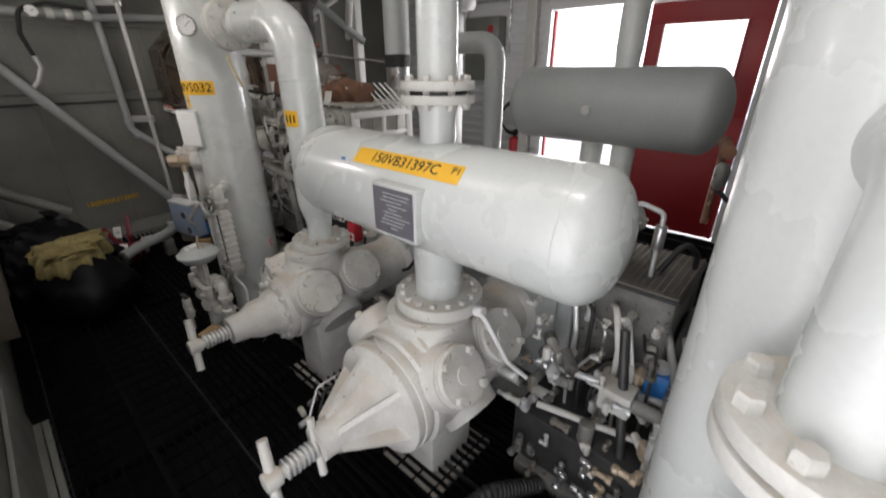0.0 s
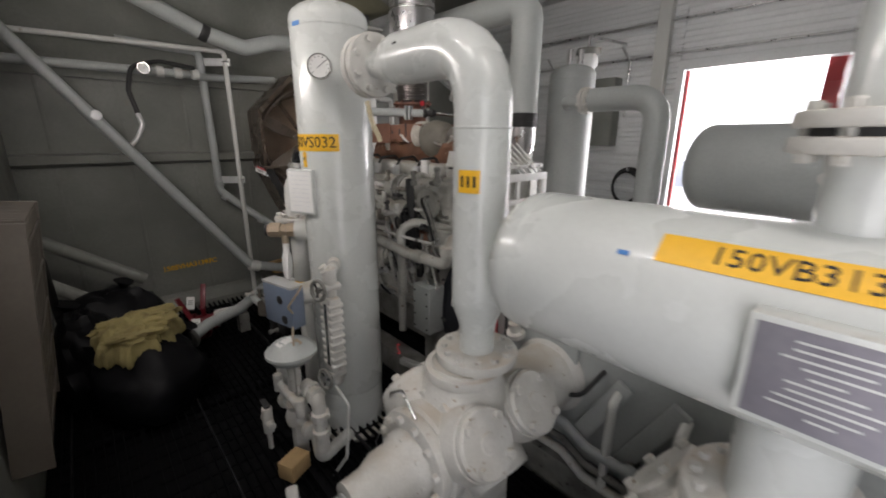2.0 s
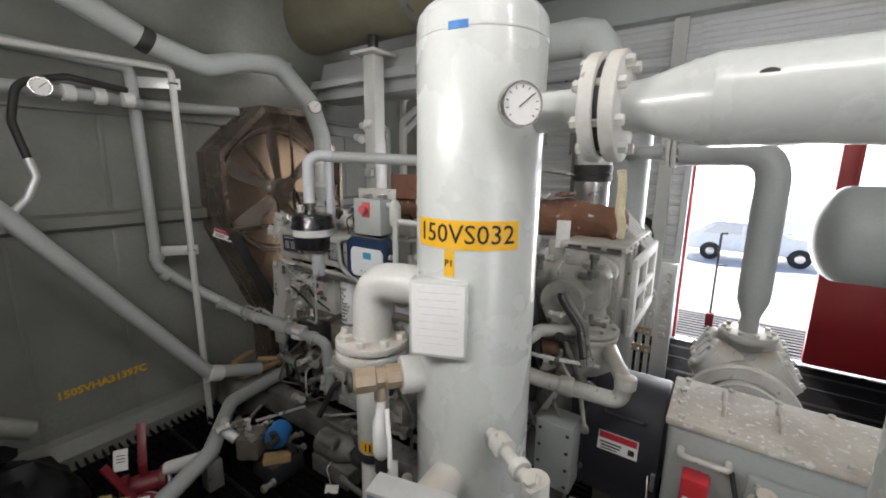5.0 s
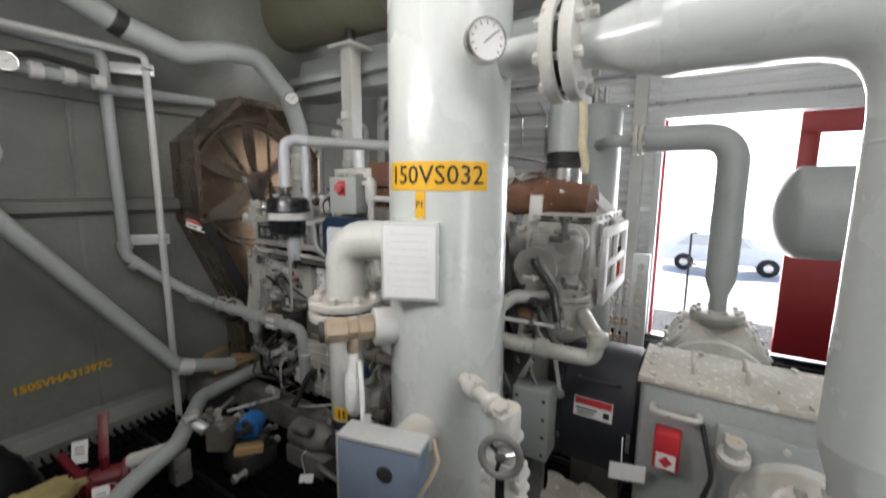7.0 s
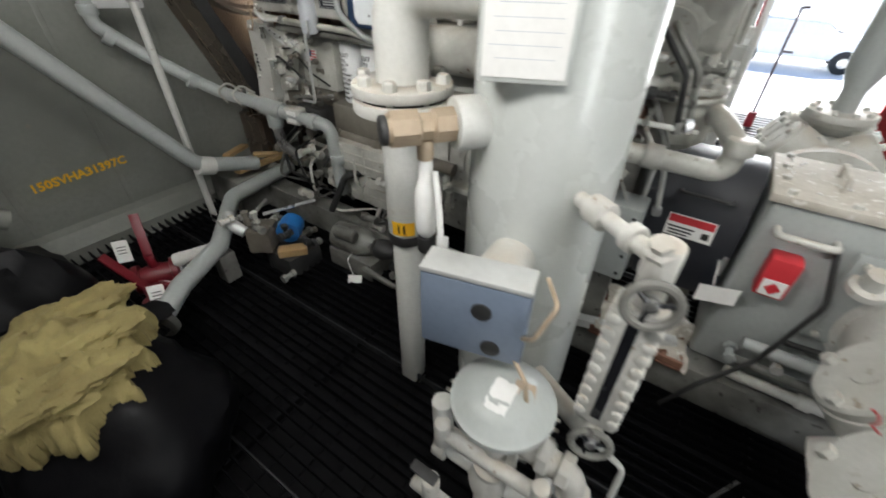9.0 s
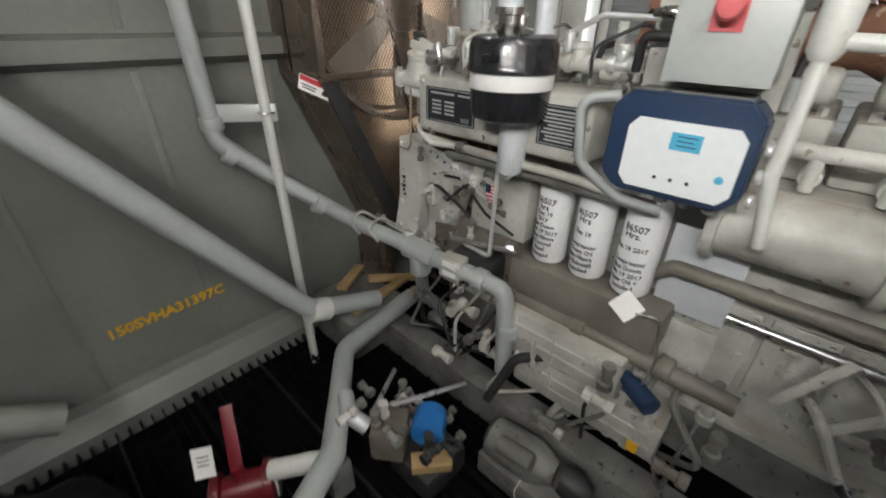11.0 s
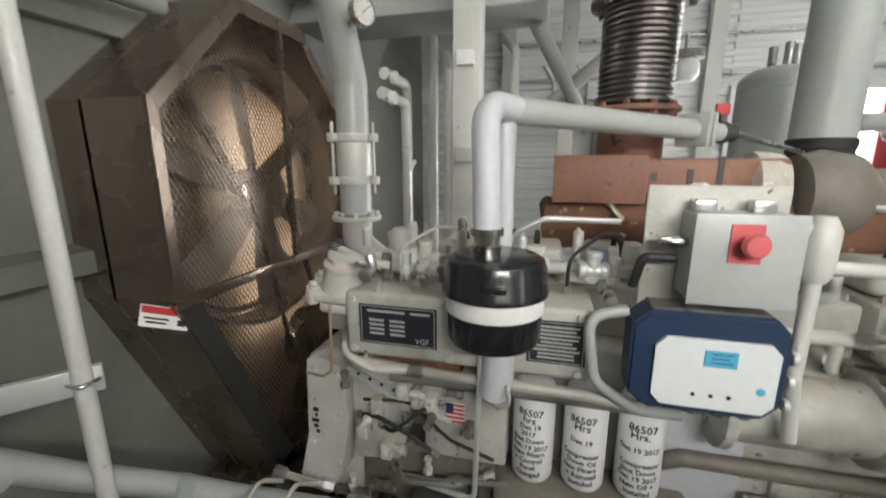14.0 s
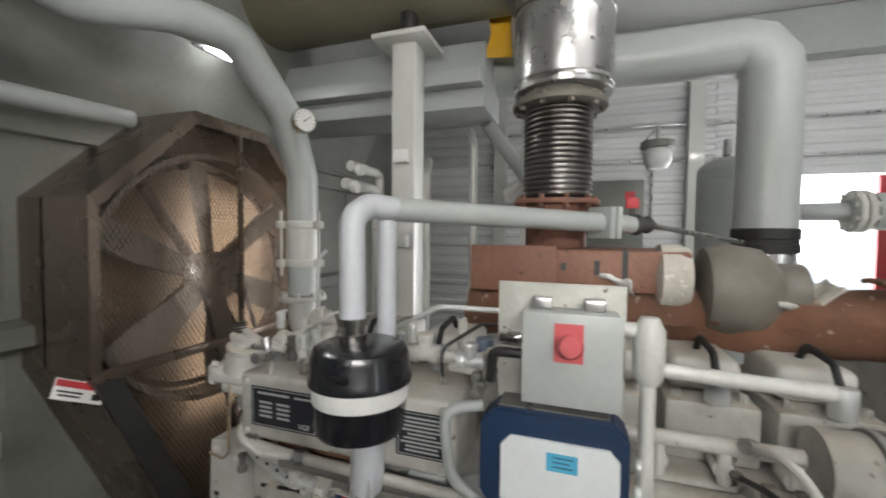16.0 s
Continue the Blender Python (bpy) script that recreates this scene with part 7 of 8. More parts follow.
part("tube", pipe([(WEST + 0.01, 4.68, 2.37), (1.06, 4.68, 0.40), (1.38, 4.66, 0.30)], 0.040, 0.15, 18), "dull", db)
part("coupling", cyl((1.05, 4.68, 0.40), (0.9, 0, -0.35), 0.05, 0.09), "paint", db)
part("plug", cyl((0.185, 4.66, 1.675), (0, -1, 0.1), 0.034, 0.02), "aged", db, "pale round plug")
gauge((0.515, 4.735, 2.02), (-0.25, -1, -0.1), 0.042)
hs = thing("hydraulic_hose", (0.50, 4.79, 2.05), "black tube standing in for the dark gap between the pipes looping from pipe to brace", "hose")
part("hose", pipe([(0.86, 4.79, 2.06), (0.62, 4.78, 2.085), (0.44, 4.76, 2.03), (0.40, 4.74, 1.86), (0.43, 4.73, 1.70)], 0.016, 0.10, 12), "rubber", hs)
part("end_fitting", pipe([(0.43, 4.73, 1.70), (0.445, 4.72, 1.62), (0.40, 4.71, 1.52), (0.33, 4.69, 1.45)], 0.017, 0.05, 12), "aged", hs)
for xx in (0.60, 0.72, 0.84):
    part("coupling", cyl((xx, 4.81, 2.016), X, 0.040, 0.05), "paint", hs)
lt = solid("wall_number", letters("150SVHA31397C", 0.045, facing((0.66, NORTH - 0.0095, 0.37), (1, 0, 0.03), (-0.03, 0, 1)), bold=0.002), "yellow", "yellow stencilled number on the grey wall", "sign")
for k, (a, b_) in enumerate((((-0.30, 4.70, 0.86), (0.27, 4.70, 0.44)), ((-0.30, 4.45, 0.62), (0.16, 4.50, 0.22)))):
    solid("flat_brace", pipe([a, b_], 0.045, 0, 10), "wall", "dim grey brace low on the wall", "brace")
# blue-grey coolant pipe overhead to the engine
bp_ = thing("coolant_riser", (1.985, 4.63, 1.30), "thick blue-grey coolant pipe curving down with bolted sleeves", "pipe")
part("bent_run", pipe([(0.35, 4.78, 2.60), (0.95, 4.77, 2.33), (1.25, 4.74, 2.25), (1.48, 4.70, 2.32), (1.68, 4.66, 2.33), (1.90, 4.64, 2.12), (1.985, 4.635, 1.90), (1.985, 4.635, 1.42)], 0.060, 0.12, 26), "bluepipe", bp_)
part("lower_bend", pipe([(1.985, 4.635, 1.41), (1.985, 4.635, 1.30), (1.98, 4.55, 1.24)], 0.058, 0.08, 22), "paint", bp_)
flange(bp_, (1.985, 4.635, 1.395), Z, 0.095, 0.02, 0.078, 8, material="cast", bolt=0.012)
for z in (1.535, 1.69):
    part("sleeve_ring", join(cyl((1.985, 4.635, z), Z, 0.074, 0.03)), "paint", bp_)
part("sleeve", cyl((1.985, 4.635, 1.56), Z, 0.066, 0.13), "paint", bp_)
for a in (0.4, 2.5, 4.6):
    part("tie_rod", pipe([(1.985 + 0.085 * math.cos(a), 4.635 + 0.085 * math.sin(a), 1.50), (1.985 + 0.085 * math.cos(a), 4.635 + 0.085 * math.sin(a), 1.76)], 0.006, 0, 8), "cast", bp_)
    for z in (1.535, 1.69):
        part("lug", cyl((1.985 + 0.085 * math.cos(a), 4.635 + 0.085 * math.sin(a), z), Z, 0.02, 0.03), "cast", bp_)
part("clamp_end", cyl((0.99, 4.77, 2.315), (-1, 0, 0.45), 0.066, 0.06), "dark", bp_)
gauge((1.83, 4.50, 2.08), (-0.45, -0.9, 0), 0.045)
part("stub", pipe([(1.93, 4.62, 2.06), (1.84, 4.52, 2.08)], 0.012, 0, 8), "paint", bp_)

# ---------------------------------------------------------------- bags, valves and clutter on the floor by the wall
def lump(p, size, seed, amp=0.18, sub=4, sharp=3.0):
    bm = bmesh.new()
    bmesh.ops.create_icosphere(bm, subdivisions=sub, radius=1.0)
    off = Vector((seed * 7.3, seed * 3.1, seed * 5.7))
    for v in bm.verts:
        n = noise.fractal(v.co * sharp * 0.5 + off, 1.0, 2.0, 5) + 0.4 * noise.noise(v.co * sharp * 3 + off)
        v.co *= 1 + amp * n
        if v.co.z < -0.55:
            v.co.z = -0.55 + (v.co.z + 0.55) * 0.05
    bmesh.ops.scale(bm, vec=size, verts=bm.verts)
    return moved(bm, Matrix.Translation(p))


def rubbish_bag(p, size, seed, amp, label, knot):
    g_ = thing("rubbish_bag", (p[0], p[1], 0.0), label, "bag", "rubbish bags")
    part("sack", lump(p, size, seed, amp), "bag", g_)
    k_ = rev([(0.05, 0), (0.022, 0.03), (0.018, 0.045), (0.035, 0.075), (0.06, 0.10)], knot, (0.3, -0.2, 1), 22)
    for v in k_.verts:
        v.co += Vector((noise.noise(v.co * 40), noise.noise(v.co * 40 + X), noise.noise(v.co * 40 + Y))) * 0.012
    part("knot", k_, "bag", g_)
    return g_


rubbish_bag((0.14, 3.64, 0.13), (0.29, 0.36, 0.27), 1, 0.12, "full black plastic rubbish bag on the grating", (0.36, 3.86, 0.22))
rubbish_bag((0.06, 4.36, 0.17), (0.31, 0.29, 0.33), 2, 0.16, "crumpled black plastic bag against the wall", (0.10, 4.40, 0.45))
rubbish_bag((-0.13, 4.02, 0.15), (0.19, 0.34, 0.36), 5, 0.2, "slumped black plastic bag by the west wall", (-0.20, 4.20, 0.42))
# torn glass wool draped over the first bag
gw = bmesh.new()
N = 84
grid = {}
for i in range(N + 1):
    for j in range(N + 1):
        u, v = -1 + 2 * i / N, -1 + 2 * j / N
        ang = math.atan2(v, u)
        ca, sa = math.cos(ang), math.sin(ang)
        edge = 0.80 + 0.20 * noise.noise(Vector((ca * 1.5, sa * 1.5, 2.2))) + 0.20 * noise.noise(Vector((ca * 4, sa * 4, 5.0))) + 0.10 * noise.noise(Vector((ca * 12, sa * 12, 9.0)))
        rr_ = math.hypot(u, v) / edge
        if rr_ < 1:
            x, y = u * 0.26 + 0.135 + v * 0.07, v * 0.35 + 3.73 - u * 0.05
            mid = 0.425 - 0.10 * (u * u + v * v) + 0.05 * noise.noise(Vector((u * 1.7, v * 1.7, 1.0)))
            thick = (0.060 + 0.040 * noise.noise(Vector((u * 3.6, v * 3.6, 3.0))) + 0.022 * noise.noise(Vector((u * 10, v * 10, 6.0))) + 0.006 * noise.noise(Vector((u * 24, v * 24, 8.0)))) * (1 - rr_ ** 14) ** 0.5
            grid[i, j] = ((x, y, mid + max(thick, 0.004)), (x, y, mid - max(thick, 0.004) * 0.7))
tv = {k: (gw.verts.new(a), gw.verts.new(b_)) for k, (a, b_) in grid.items()}
edges = {}
for (i, j) in grid:
    qd = [(i, j), (i + 1, j), (i + 1, j + 1), (i, j + 1)]
    if all(k in tv for k in qd):
        gw.faces.new([tv[k][0] for k in qd])
        gw.faces.new([tv[k][1] for k in reversed(qd)])
        for a, b_ in zip(qd, qd[1:] + qd[:1]):
            if (b_, a) in edges:
                del edges[b_, a]
            else:
                edges[a, b_] = 1
for a, b_ in edges:
    gw.faces.new((tv[b_][0], tv[a][0], tv[a][1], tv[b_][1]))
bmesh.ops.delete(gw, geom=[v for v in gw.verts if not v.link_faces], context="VERTS")
bmesh.ops.smooth_vert(gw, verts=gw.verts, factor=0.5, use_axis_x=True, use_axis_y=True, use_axis_z=True)
gwt = thing("insulation_batt", (0.135, 3.70, 0.38), "torn yellow glass wool insulation lying on the black bag", "insulation")
part("batt", gw, "wool", gwt)
for i, (x, y, z, s_) in enumerate(((0.26, 3.86, 0.44, 0.07), (0.10, 3.55, 0.45, 0.08), (0.02, 3.80, 0.44, 0.07), (0.22, 3.66, 0.46, 0.06))):
    part("tuft", lump((x, y, z), (s_ * 1.5, s_, s_ * 0.55), 11 + i, 0.45, 4), "wool", gwt, "loose tuft of wool" if i == 0 else "")


def ball_valve(p, yaw, label, tag_at):
    v = thing("ball_valve", p, label, "valve", "red valves")
    m = pose(p[0], p[1], p[2], 0, 0, yaw)
    part("body", moved(rev([(0.05, -0.10), (0.07, -0.09), (0.07, -0.065), (0.05, -0.06), (0.06, 0.0), (0.05, 0.06), (0.07, 0.065), (0.07, 0.09), (0.05, 0.10)], (0, 0, 0.09), X, 28), m), "vred", v)
    part("stem", moved(cyl((0, 0, 0.14), Z, 0.018, 0.07), m), "vred", v)
    part("handle", moved(box(-0.02, 0.02, -0.016, 0.20, -0.006, 0.006, 0.004), m @ Matrix.Translation((0, 0, 0.205)) @ Matrix.Rotation(radians(58), 4, "X")), "vred", v, "dark red lever handle")
    t = part("tag", moved(box(-0.03, 0.03, -0.05, 0.05, 0, 0.002, 0), facing(tag_at, (0.8, -0.5, 0), (0.2, 0.35, 0.9))), "paper", v, "white tag with small print")
    part("writing", bars([(0, 0.02 - i * 0.014, 0.035, 0.004) for i in range(3)], facing(tag_at, (0.8, -0.5, 0), (0.2, 0.35, 0.9)) @ Matrix.Translation((0, 0, 0.0018)), 0.001), "ink", t)
    part("flange_face", moved(cyl((0.10, 0, 0.09), X, 0.062, 0.008), m), "aged", v)
    return v


ball_valve((0.58, 4.38, 0.0), -25, "dark red ball valve lying by the wall with a white tag", (0.51, 4.43, 0.25))
ball_valve((0.47, 4.16, 0.0), 40, "dark red ball valve with a raised lever handle", (0.47, 4.07, 0.20))
lp = thing("low_pipe", (0.9, 4.3, 0.12), "grey bent pipe lying low along the fan wall", "pipe")
part("run", pipe([(0.42, 3.98, 0.16), (0.56, 4.07, 0.19), (0.82, 4.20, 0.20), (1.13, 4.58, 0.20), (1.60, 4.66, 0.20)], 0.042, 0.10, 18), "dull", lp)
part("branch", pipe([(0.80, 4.20, 0.19), (0.66, 4.33, 0.15)], 0.034, 0, 16), "paint", lp)
part("flange", cyl((0.40, 3.965, 0.155), (0.85, 0.5, 0.1), 0.075, 0.03), "dirty", lp)
part("prop", box(0.78, 0.86, 4.16, 4.24, 0.0, 0.16, 0.005), "dirty", lp)
for k, (p, yaw, ln) in enumerate((((1.45, 4.72, 0.26), 15, 0.42), ((1.38, 4.86, 0.33), 35, 0.26), ((1.62, 4.80, 0.24), -30, 0.30))):
    solid("wood_stick", moved(box(-ln / 2, ln / 2, -0.025, 0.025, -0.012, 0.012, 0.004), pose(*p, 0, 8, yaw)), "wood", "bare wooden stick wedged behind the pipes", "stick", group="wood sticks")
solid("dirty_ledge", box(1.22, 1.56, 4.66, 4.98, 0.0, 0.225, 0.02), "dirty", "oily dark ledge behind the pipes", "ledge")
# small pump set
pu = thing("lube_pump", (1.12, 4.0, 0.0), "small dirty lube pump with a bright blue motor cover", "pump")
part("motor_cover", moved(rev([(0.04, -0.06), (0.058, -0.05), (0.062, 0.0), (0.058, 0.05), (0.04, 0.06)], (0, 0, 0), X, 24), pose(1.12, 4.05, 0.20, 0, 0, 35)), "blue", pu, "bright blue cover")
part("gearbox", moved(box(-0.08, 0.06, -0.06, 0.06, -0.07, 0.06, 0.015), pose(1.02, 4.14, 0.18, 0, 0, 35)), "grime", pu)
part("elbow", pipe([(0.96, 4.20, 0.20), (0.93, 4.26, 0.24), (0.97, 4.34, 0.24)], 0.03, 0.03, 14), "aged", pu)
part("base", box(1.0, 1.20, 3.94, 4.14, -0.02, 0.10, 0.01), "dark", pu)
for i in range(22):
    q_ = (0.92 + 0.34 * ((i * 37) % 22) / 22, 3.90 + 0.42 * ((i * 13) % 22) / 22, 0.06 + 0.24 * ((i * 7) % 22) / 22)
    part("fitting", rev([(0.020, 0), (0.020, 0.02), (0.013, 0.024), (0.013, 0.05), (0.018, 0.053), (0.018, 0.07)], q_, (X, Y, Z, -X)[i % 4], 8), ("dirty", "grime", "dark", "cast", "dirty")[i % 5], pu)
part("wood_pad", moved(box(-0.07, 0.07, -0.03, 0.03, 0, 0.04, 0.004), pose(1.06, 3.98, 0.10, 0, 0, -40)), "wood", pu, "wooden pad")
part("rod", pipe([(1.05, 4.15, 0.28), (1.28, 4.02, 0.30)], 0.009, 0, 8), "steel", pu)
part("rod", pipe([(1.0, 4.2, 0.26), (1.16, 4.28, 0.27)], 0.009, 0, 8), "steel", pu)
st_ = thing("starter_motor", (1.25, 3.62, 0.0), "oily starter and gear pump under the engine", "motor")
part("barrel", rev([(0.04, 0), (0.07, 0.02), (0.075, 0.18), (0.06, 0.22), (0.04, 0.26)], (1.28, 3.90, 0.14), (0.1, -1, 0), 24), "dirty", st_)
part("nose", rev([(0.05, 0), (0.055, 0.05), (0.03, 0.10)], (1.31, 3.62, 0.14), (0.1, -1, 0), 20), "dark", st_)
part("solenoid", rev([(0.025, 0), (0.032, 0.01), (0.032, 0.12), (0.02, 0.13)], (1.22, 3.82, 0.22), (0.1, -1, 0), 16), "dirty", st_)
part("bracket", box(1.22, 1.40, 3.60, 3.90, -0.02, 0.085, 0.006), "dirty", st_)
part("hose", pipe([(1.32, 3.95, 0.24), (1.40, 3.90, 0.42), (1.46, 3.80, 0.46), (1.48, 3.70, 0.40)], 0.018, 0.06, 10), "rubber", st_)
part("hose", pipe([(1.18, 3.60, 0.10), (1.14, 3.52, 0.14), (1.20, 3.42, 0.05), (1.34, 3.40, 0.06)], 0.014, 0.05, 10), "dirty", st_)
for i in range(8):
    part("fitting", cyl((1.26 + 0.028 * (i % 4), 3.50 - 0.05 * i, 0.04 + 0.05 * (i % 3)), ((1, 0, 0), (0, 1, 0), (0, 0, 1))[i % 3], 0.02 + 0.006 * (i % 2), 0.07), ("dirty", "dark", "cast")[i % 3], st_)
tg = thing("paper_tag", (1.17, 3.66, 0.0), "white paper tag lying at the engine foot", "tag", "white tags")
part("paper", moved(box(-0.035, 0.035, -0.02, 0.02, 0, 0.002, 0), facing((1.165, 3.665, 0.01), (0.55, -0.8, 0), (0.5, 0.3, 0.7))), "paper", tg)
part("string", pipe([(1.17, 3.68, 0.03), (1.18, 3.72, 0.10), (1.22, 3.72, 0.12)], 0.002, 0.02, 6), "paper", tg)
t3 = thing("paper_tag", (1.42, 3.60, 0.66), "white square tag wired to the oil line", "tag", "white tags")
part("paper", moved(box(-0.032, 0.032, -0.032, 0.032, 0, 0.002, 0), facing((1.40, 3.60, 0.81), (0.0, -0.8, -0.6), (0.35, -0.55, 0.75))), "paper", t3)
part("wire", pipe([(1.40, 3.575, 0.80), (1.42, 3.52, 0.80), (1.43, 3.50, 0.66), (1.44, 3.52, 0.50)], 0.003, 0.03, 6), "steel", t3)
part("peg", pipe([(1.402, 3.60, 0.80), (1.49, 3.61, 0.74)], 0.003, 0, 6), "dark", t3)

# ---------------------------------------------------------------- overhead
# housings and tubes made up to go with the unseen fill strips
for _x, _y, _z, _tilt, _watt in FILL_STRIPS:
    sf = thing("strip_light", (WEST, _y, _z), "white fill strip added high on the west wall, out of view", "lamp", "strip lights")
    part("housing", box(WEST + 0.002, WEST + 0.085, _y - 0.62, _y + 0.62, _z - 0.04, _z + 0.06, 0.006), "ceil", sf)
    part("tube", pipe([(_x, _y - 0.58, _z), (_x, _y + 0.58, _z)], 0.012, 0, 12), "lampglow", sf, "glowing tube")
sf = thing("strip_light", (0.45, 0.35, TOP), "white fill strip added under the ceiling by the west doorway, out of view", "lamp", "strip lights")
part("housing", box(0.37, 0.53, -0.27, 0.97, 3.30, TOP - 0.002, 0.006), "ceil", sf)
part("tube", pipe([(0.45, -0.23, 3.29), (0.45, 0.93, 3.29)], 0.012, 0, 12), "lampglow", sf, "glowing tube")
cl = thing("steel_column", (2.11, 4.22, 1.12), "grey square steel column with a top plate", "column")
part("tube", box(2.06, 2.16, 4.17, 4.27, 1.12, 2.42, 0.006), "paint", cl)
part("top_plate", box(2.0, 2.22, 4.11, 4.33, 2.42, 2.44, 0.003), "paint", cl)
part("stub", cyl((2.11, 4.22, 2.44), Z, 0.035, 0.12), "dark", cl)
for z in (1.62, 1.95):
    part("clip", box(2.03, 2.06, 4.19, 4.25, z, z + 0.05, 0.003), "paper", cl)
mf = thing("silencer", (2.1, 4.1, 2.55), "large dark olive exhaust silencer under the ceiling", "silencer")
part("shell", rev(dome(0.30, 1.72, 0.25), (2.15, 3.36, 2.84), Y, 48), "olive", mf)
part("strap", rev([(0.302, 0), (0.308, 0.002), (0.308, 0.05), (0.302, 0.052)], (2.15, 3.78, 2.84), Y, 48), "dirty", mf)
rag = box(2.315, 2.322, 3.845, 3.935, 2.43, 2.60, 0.002)
bmesh.ops.subdivide_edges(rag, edges=[e for e in rag.edges if e.calc_length() > 0.05], cuts=7, use_grid_fill=True)
for v in rag.verts:
    v.co += Vector((0.02 * noise.noise(v.co * 14), 0.02 * noise.noise(v.co * 10 + X), 0.02 * noise.noise(v.co * 9 + Y)))
part("rag", rag, "yellow", mf, "orange rag hanging down")
for yy in (3.5, 4.5):
    part("hanger", pipe([(2.15, yy, 3.13), (2.15, yy, TOP)], 0.012, 0, 8), "steel", mf)
hb = thing("overhead_duct", (2.5, 4.5, 2.2), "grey box beam and duct work under the ceiling", "duct")
part("beam", box(2.30, 2.62, 3.95, NORTH - 0.005, 2.22, 2.50, 0.008), "dull", hb)
part("rail", box(2.22, 2.29, 3.95, NORTH - 0.005, 2.30, 2.36, 0.004), "dull", hb)
part("brace", pipe([(2.55, 4.0, 2.22), (2.95, 3.75, 1.85)], 0.035, 0, 10), "dull", hb)
part("brace", pipe([(2.66, 3.55, 2.20), (2.90, 3.95, 1.90)], 0.035, 0, 10), "paint", hb)
part("post", box(2.90, 2.98, 3.80, 3.88, -0.06, 2.45, 0.004), "paint", hb)
part("cable", pipe([(2.29, 4.7, 2.36), (2.25, 4.5, 2.33), (2.25, 4.2, 2.34), (2.28, 3.98, 2.31)], 0.009, 0.05, 8), "rubber", hb)
ad = thing("air_duct", (2.585, 2.84, 1.4), "round grey air duct with a mitred bend and black clamp", "duct")
part("riser", pipe([(2.585, 2.838, 1.68), (2.585, 2.838, 2.34)], 0.108, 0, 36), "bluepipe", ad)
b = pipe([(2.585, 2.838, 2.34), (2.585, 2.838, 2.36), (2.585, 2.90, 2.44), (2.585, 2.95, 2.45), (2.585, 4.4, 2.45)], 0.108, 0, 36)
part("run", b, "bluepipe", ad)
part("clamp_hose", rev([(0.108, 0), (0.116, 0.004), (0.116, 0.035), (0.111, 0.04), (0.111, 0.055), (0.116, 0.06), (0.116, 0.095), (0.108, 0.10)], (2.585, 2.838, 1.61), Z, 36), "rubber", ad, "black rubber coupling")
part("lower_neck", rev([(0.09, 0), (0.105, 0.04), (0.105, 0.20)], (2.585, 2.838, 1.42), Z, 32), "steel", ad)
part("elbow", pipe([(2.585, 2.838, 1.43), (2.585, 2.838, 1.33), (2.45, 2.86, 1.25)], 0.09, 0.10, 22), "engine", ad)
wlp = thing("wall_lamp", (1.87, 4.98, 2.4), "small bright wall lamp under the slanting panel", "lamp")
part("body", box(1.79, 1.95, 4.90, NORTH - 0.003, 2.40, 2.43, 0.006), "aged", wlp)
part("tube", box(1.81, 1.93, 4.915, 4.955, 2.383, 2.399, 0.004), "lampglow", wlp, "glowing tube")
for k, (x, y, z) in enumerate(((2.5, 4.68, 2.02), (2.42, 4.66, 1.92))):
    vv = thing("small_valve", (x, y, z), "small pale pipe valve near the fan", "valve", "small valves")
    part("body", cyl((x - 0.08, y, z), X, 0.028, 0.15), "paint", vv)
    part("knob", cyl((x - 0.06, y - 0.03, z - 0.02), -Y, 0.03, 0.03), "paper", vv)
    part("pipe", pipe([(x + 0.05, y, z), (x + 0.24, y, z), (x + 0.25, y, 0.0)], 0.026, 0.05, 14), "paint", vv)
for i, (x, y) in enumerate(((2.52, 4.30), (2.64, 4.42), (2.70, 4.10), (2.80, 4.55))):
    solid("rear_pipe", pipe([(x, y, 0.0), (x, y, 1.95 + 0.1 * i), (x + 0.3, y + 0.1, 2.1 + 0.1 * i)], 0.022 + 0.006 * (i % 2), 0.06, 12), "paint", "grey upright pipe behind the engine", "pipe", group="rear pipes")
cn = thing("tie_chain", (-0.24, 3.6, 2.0), "thin galvanised chain hanging by the west wall", "chain")
for i in range(26):
    a = i * math.pi / 2
    m_ = Matrix.Translation((-0.24 + 0.0015 * i, 3.60, 2.60 - i * 0.026)) @ Matrix.Rotation(a, 4, "Z")
    part("link", pipe([m_ @ Vector((0.009 * math.cos(t), 0, 0.017 * math.sin(t))) for t in [2 * math.pi * k / 10 for k in range(11)]], 0.0032, 0, 6), "steel", cn)
part("hook", pipe([(-0.24, 3.60, 2.62), (-0.24, 3.60, 2.70), (-0.335, 3.60, 2.72)], 0.005, 0.02, 6), "steel", cn)
# finned wall heater
ht = thing("wall_heater", (WEST, 3.05, 0.82), "aged beige finned heater hung leaning from the west wall", "heater")
hm = Matrix.Translation((-0.275, 3.05, 0.36)) @ Matrix.Rotation(radians(6), 4, "Y") @ Matrix.Scale(1.18, 4, Z)
part("body", moved(box(-0.06, 0.0, -0.30, 0.30, 0.0, 0.76, 0.008), hm), "beige", ht)
part("end_panel", moved(box(-0.065, 0.05, 0.301, 0.318, -0.01, 0.77, 0.004), hm), "beige", ht)
part("end_panel", moved(box(-0.065, 0.05, -0.318, -0.301, -0.01, 0.77, 0.004), hm), "beige", ht)
for i in range(19):
    part("fin", moved(box(0.001, 0.042, -0.289 + i * 0.032, -0.281 + i * 0.032, 0.01, 0.75, 0.002), hm), "beige", ht)
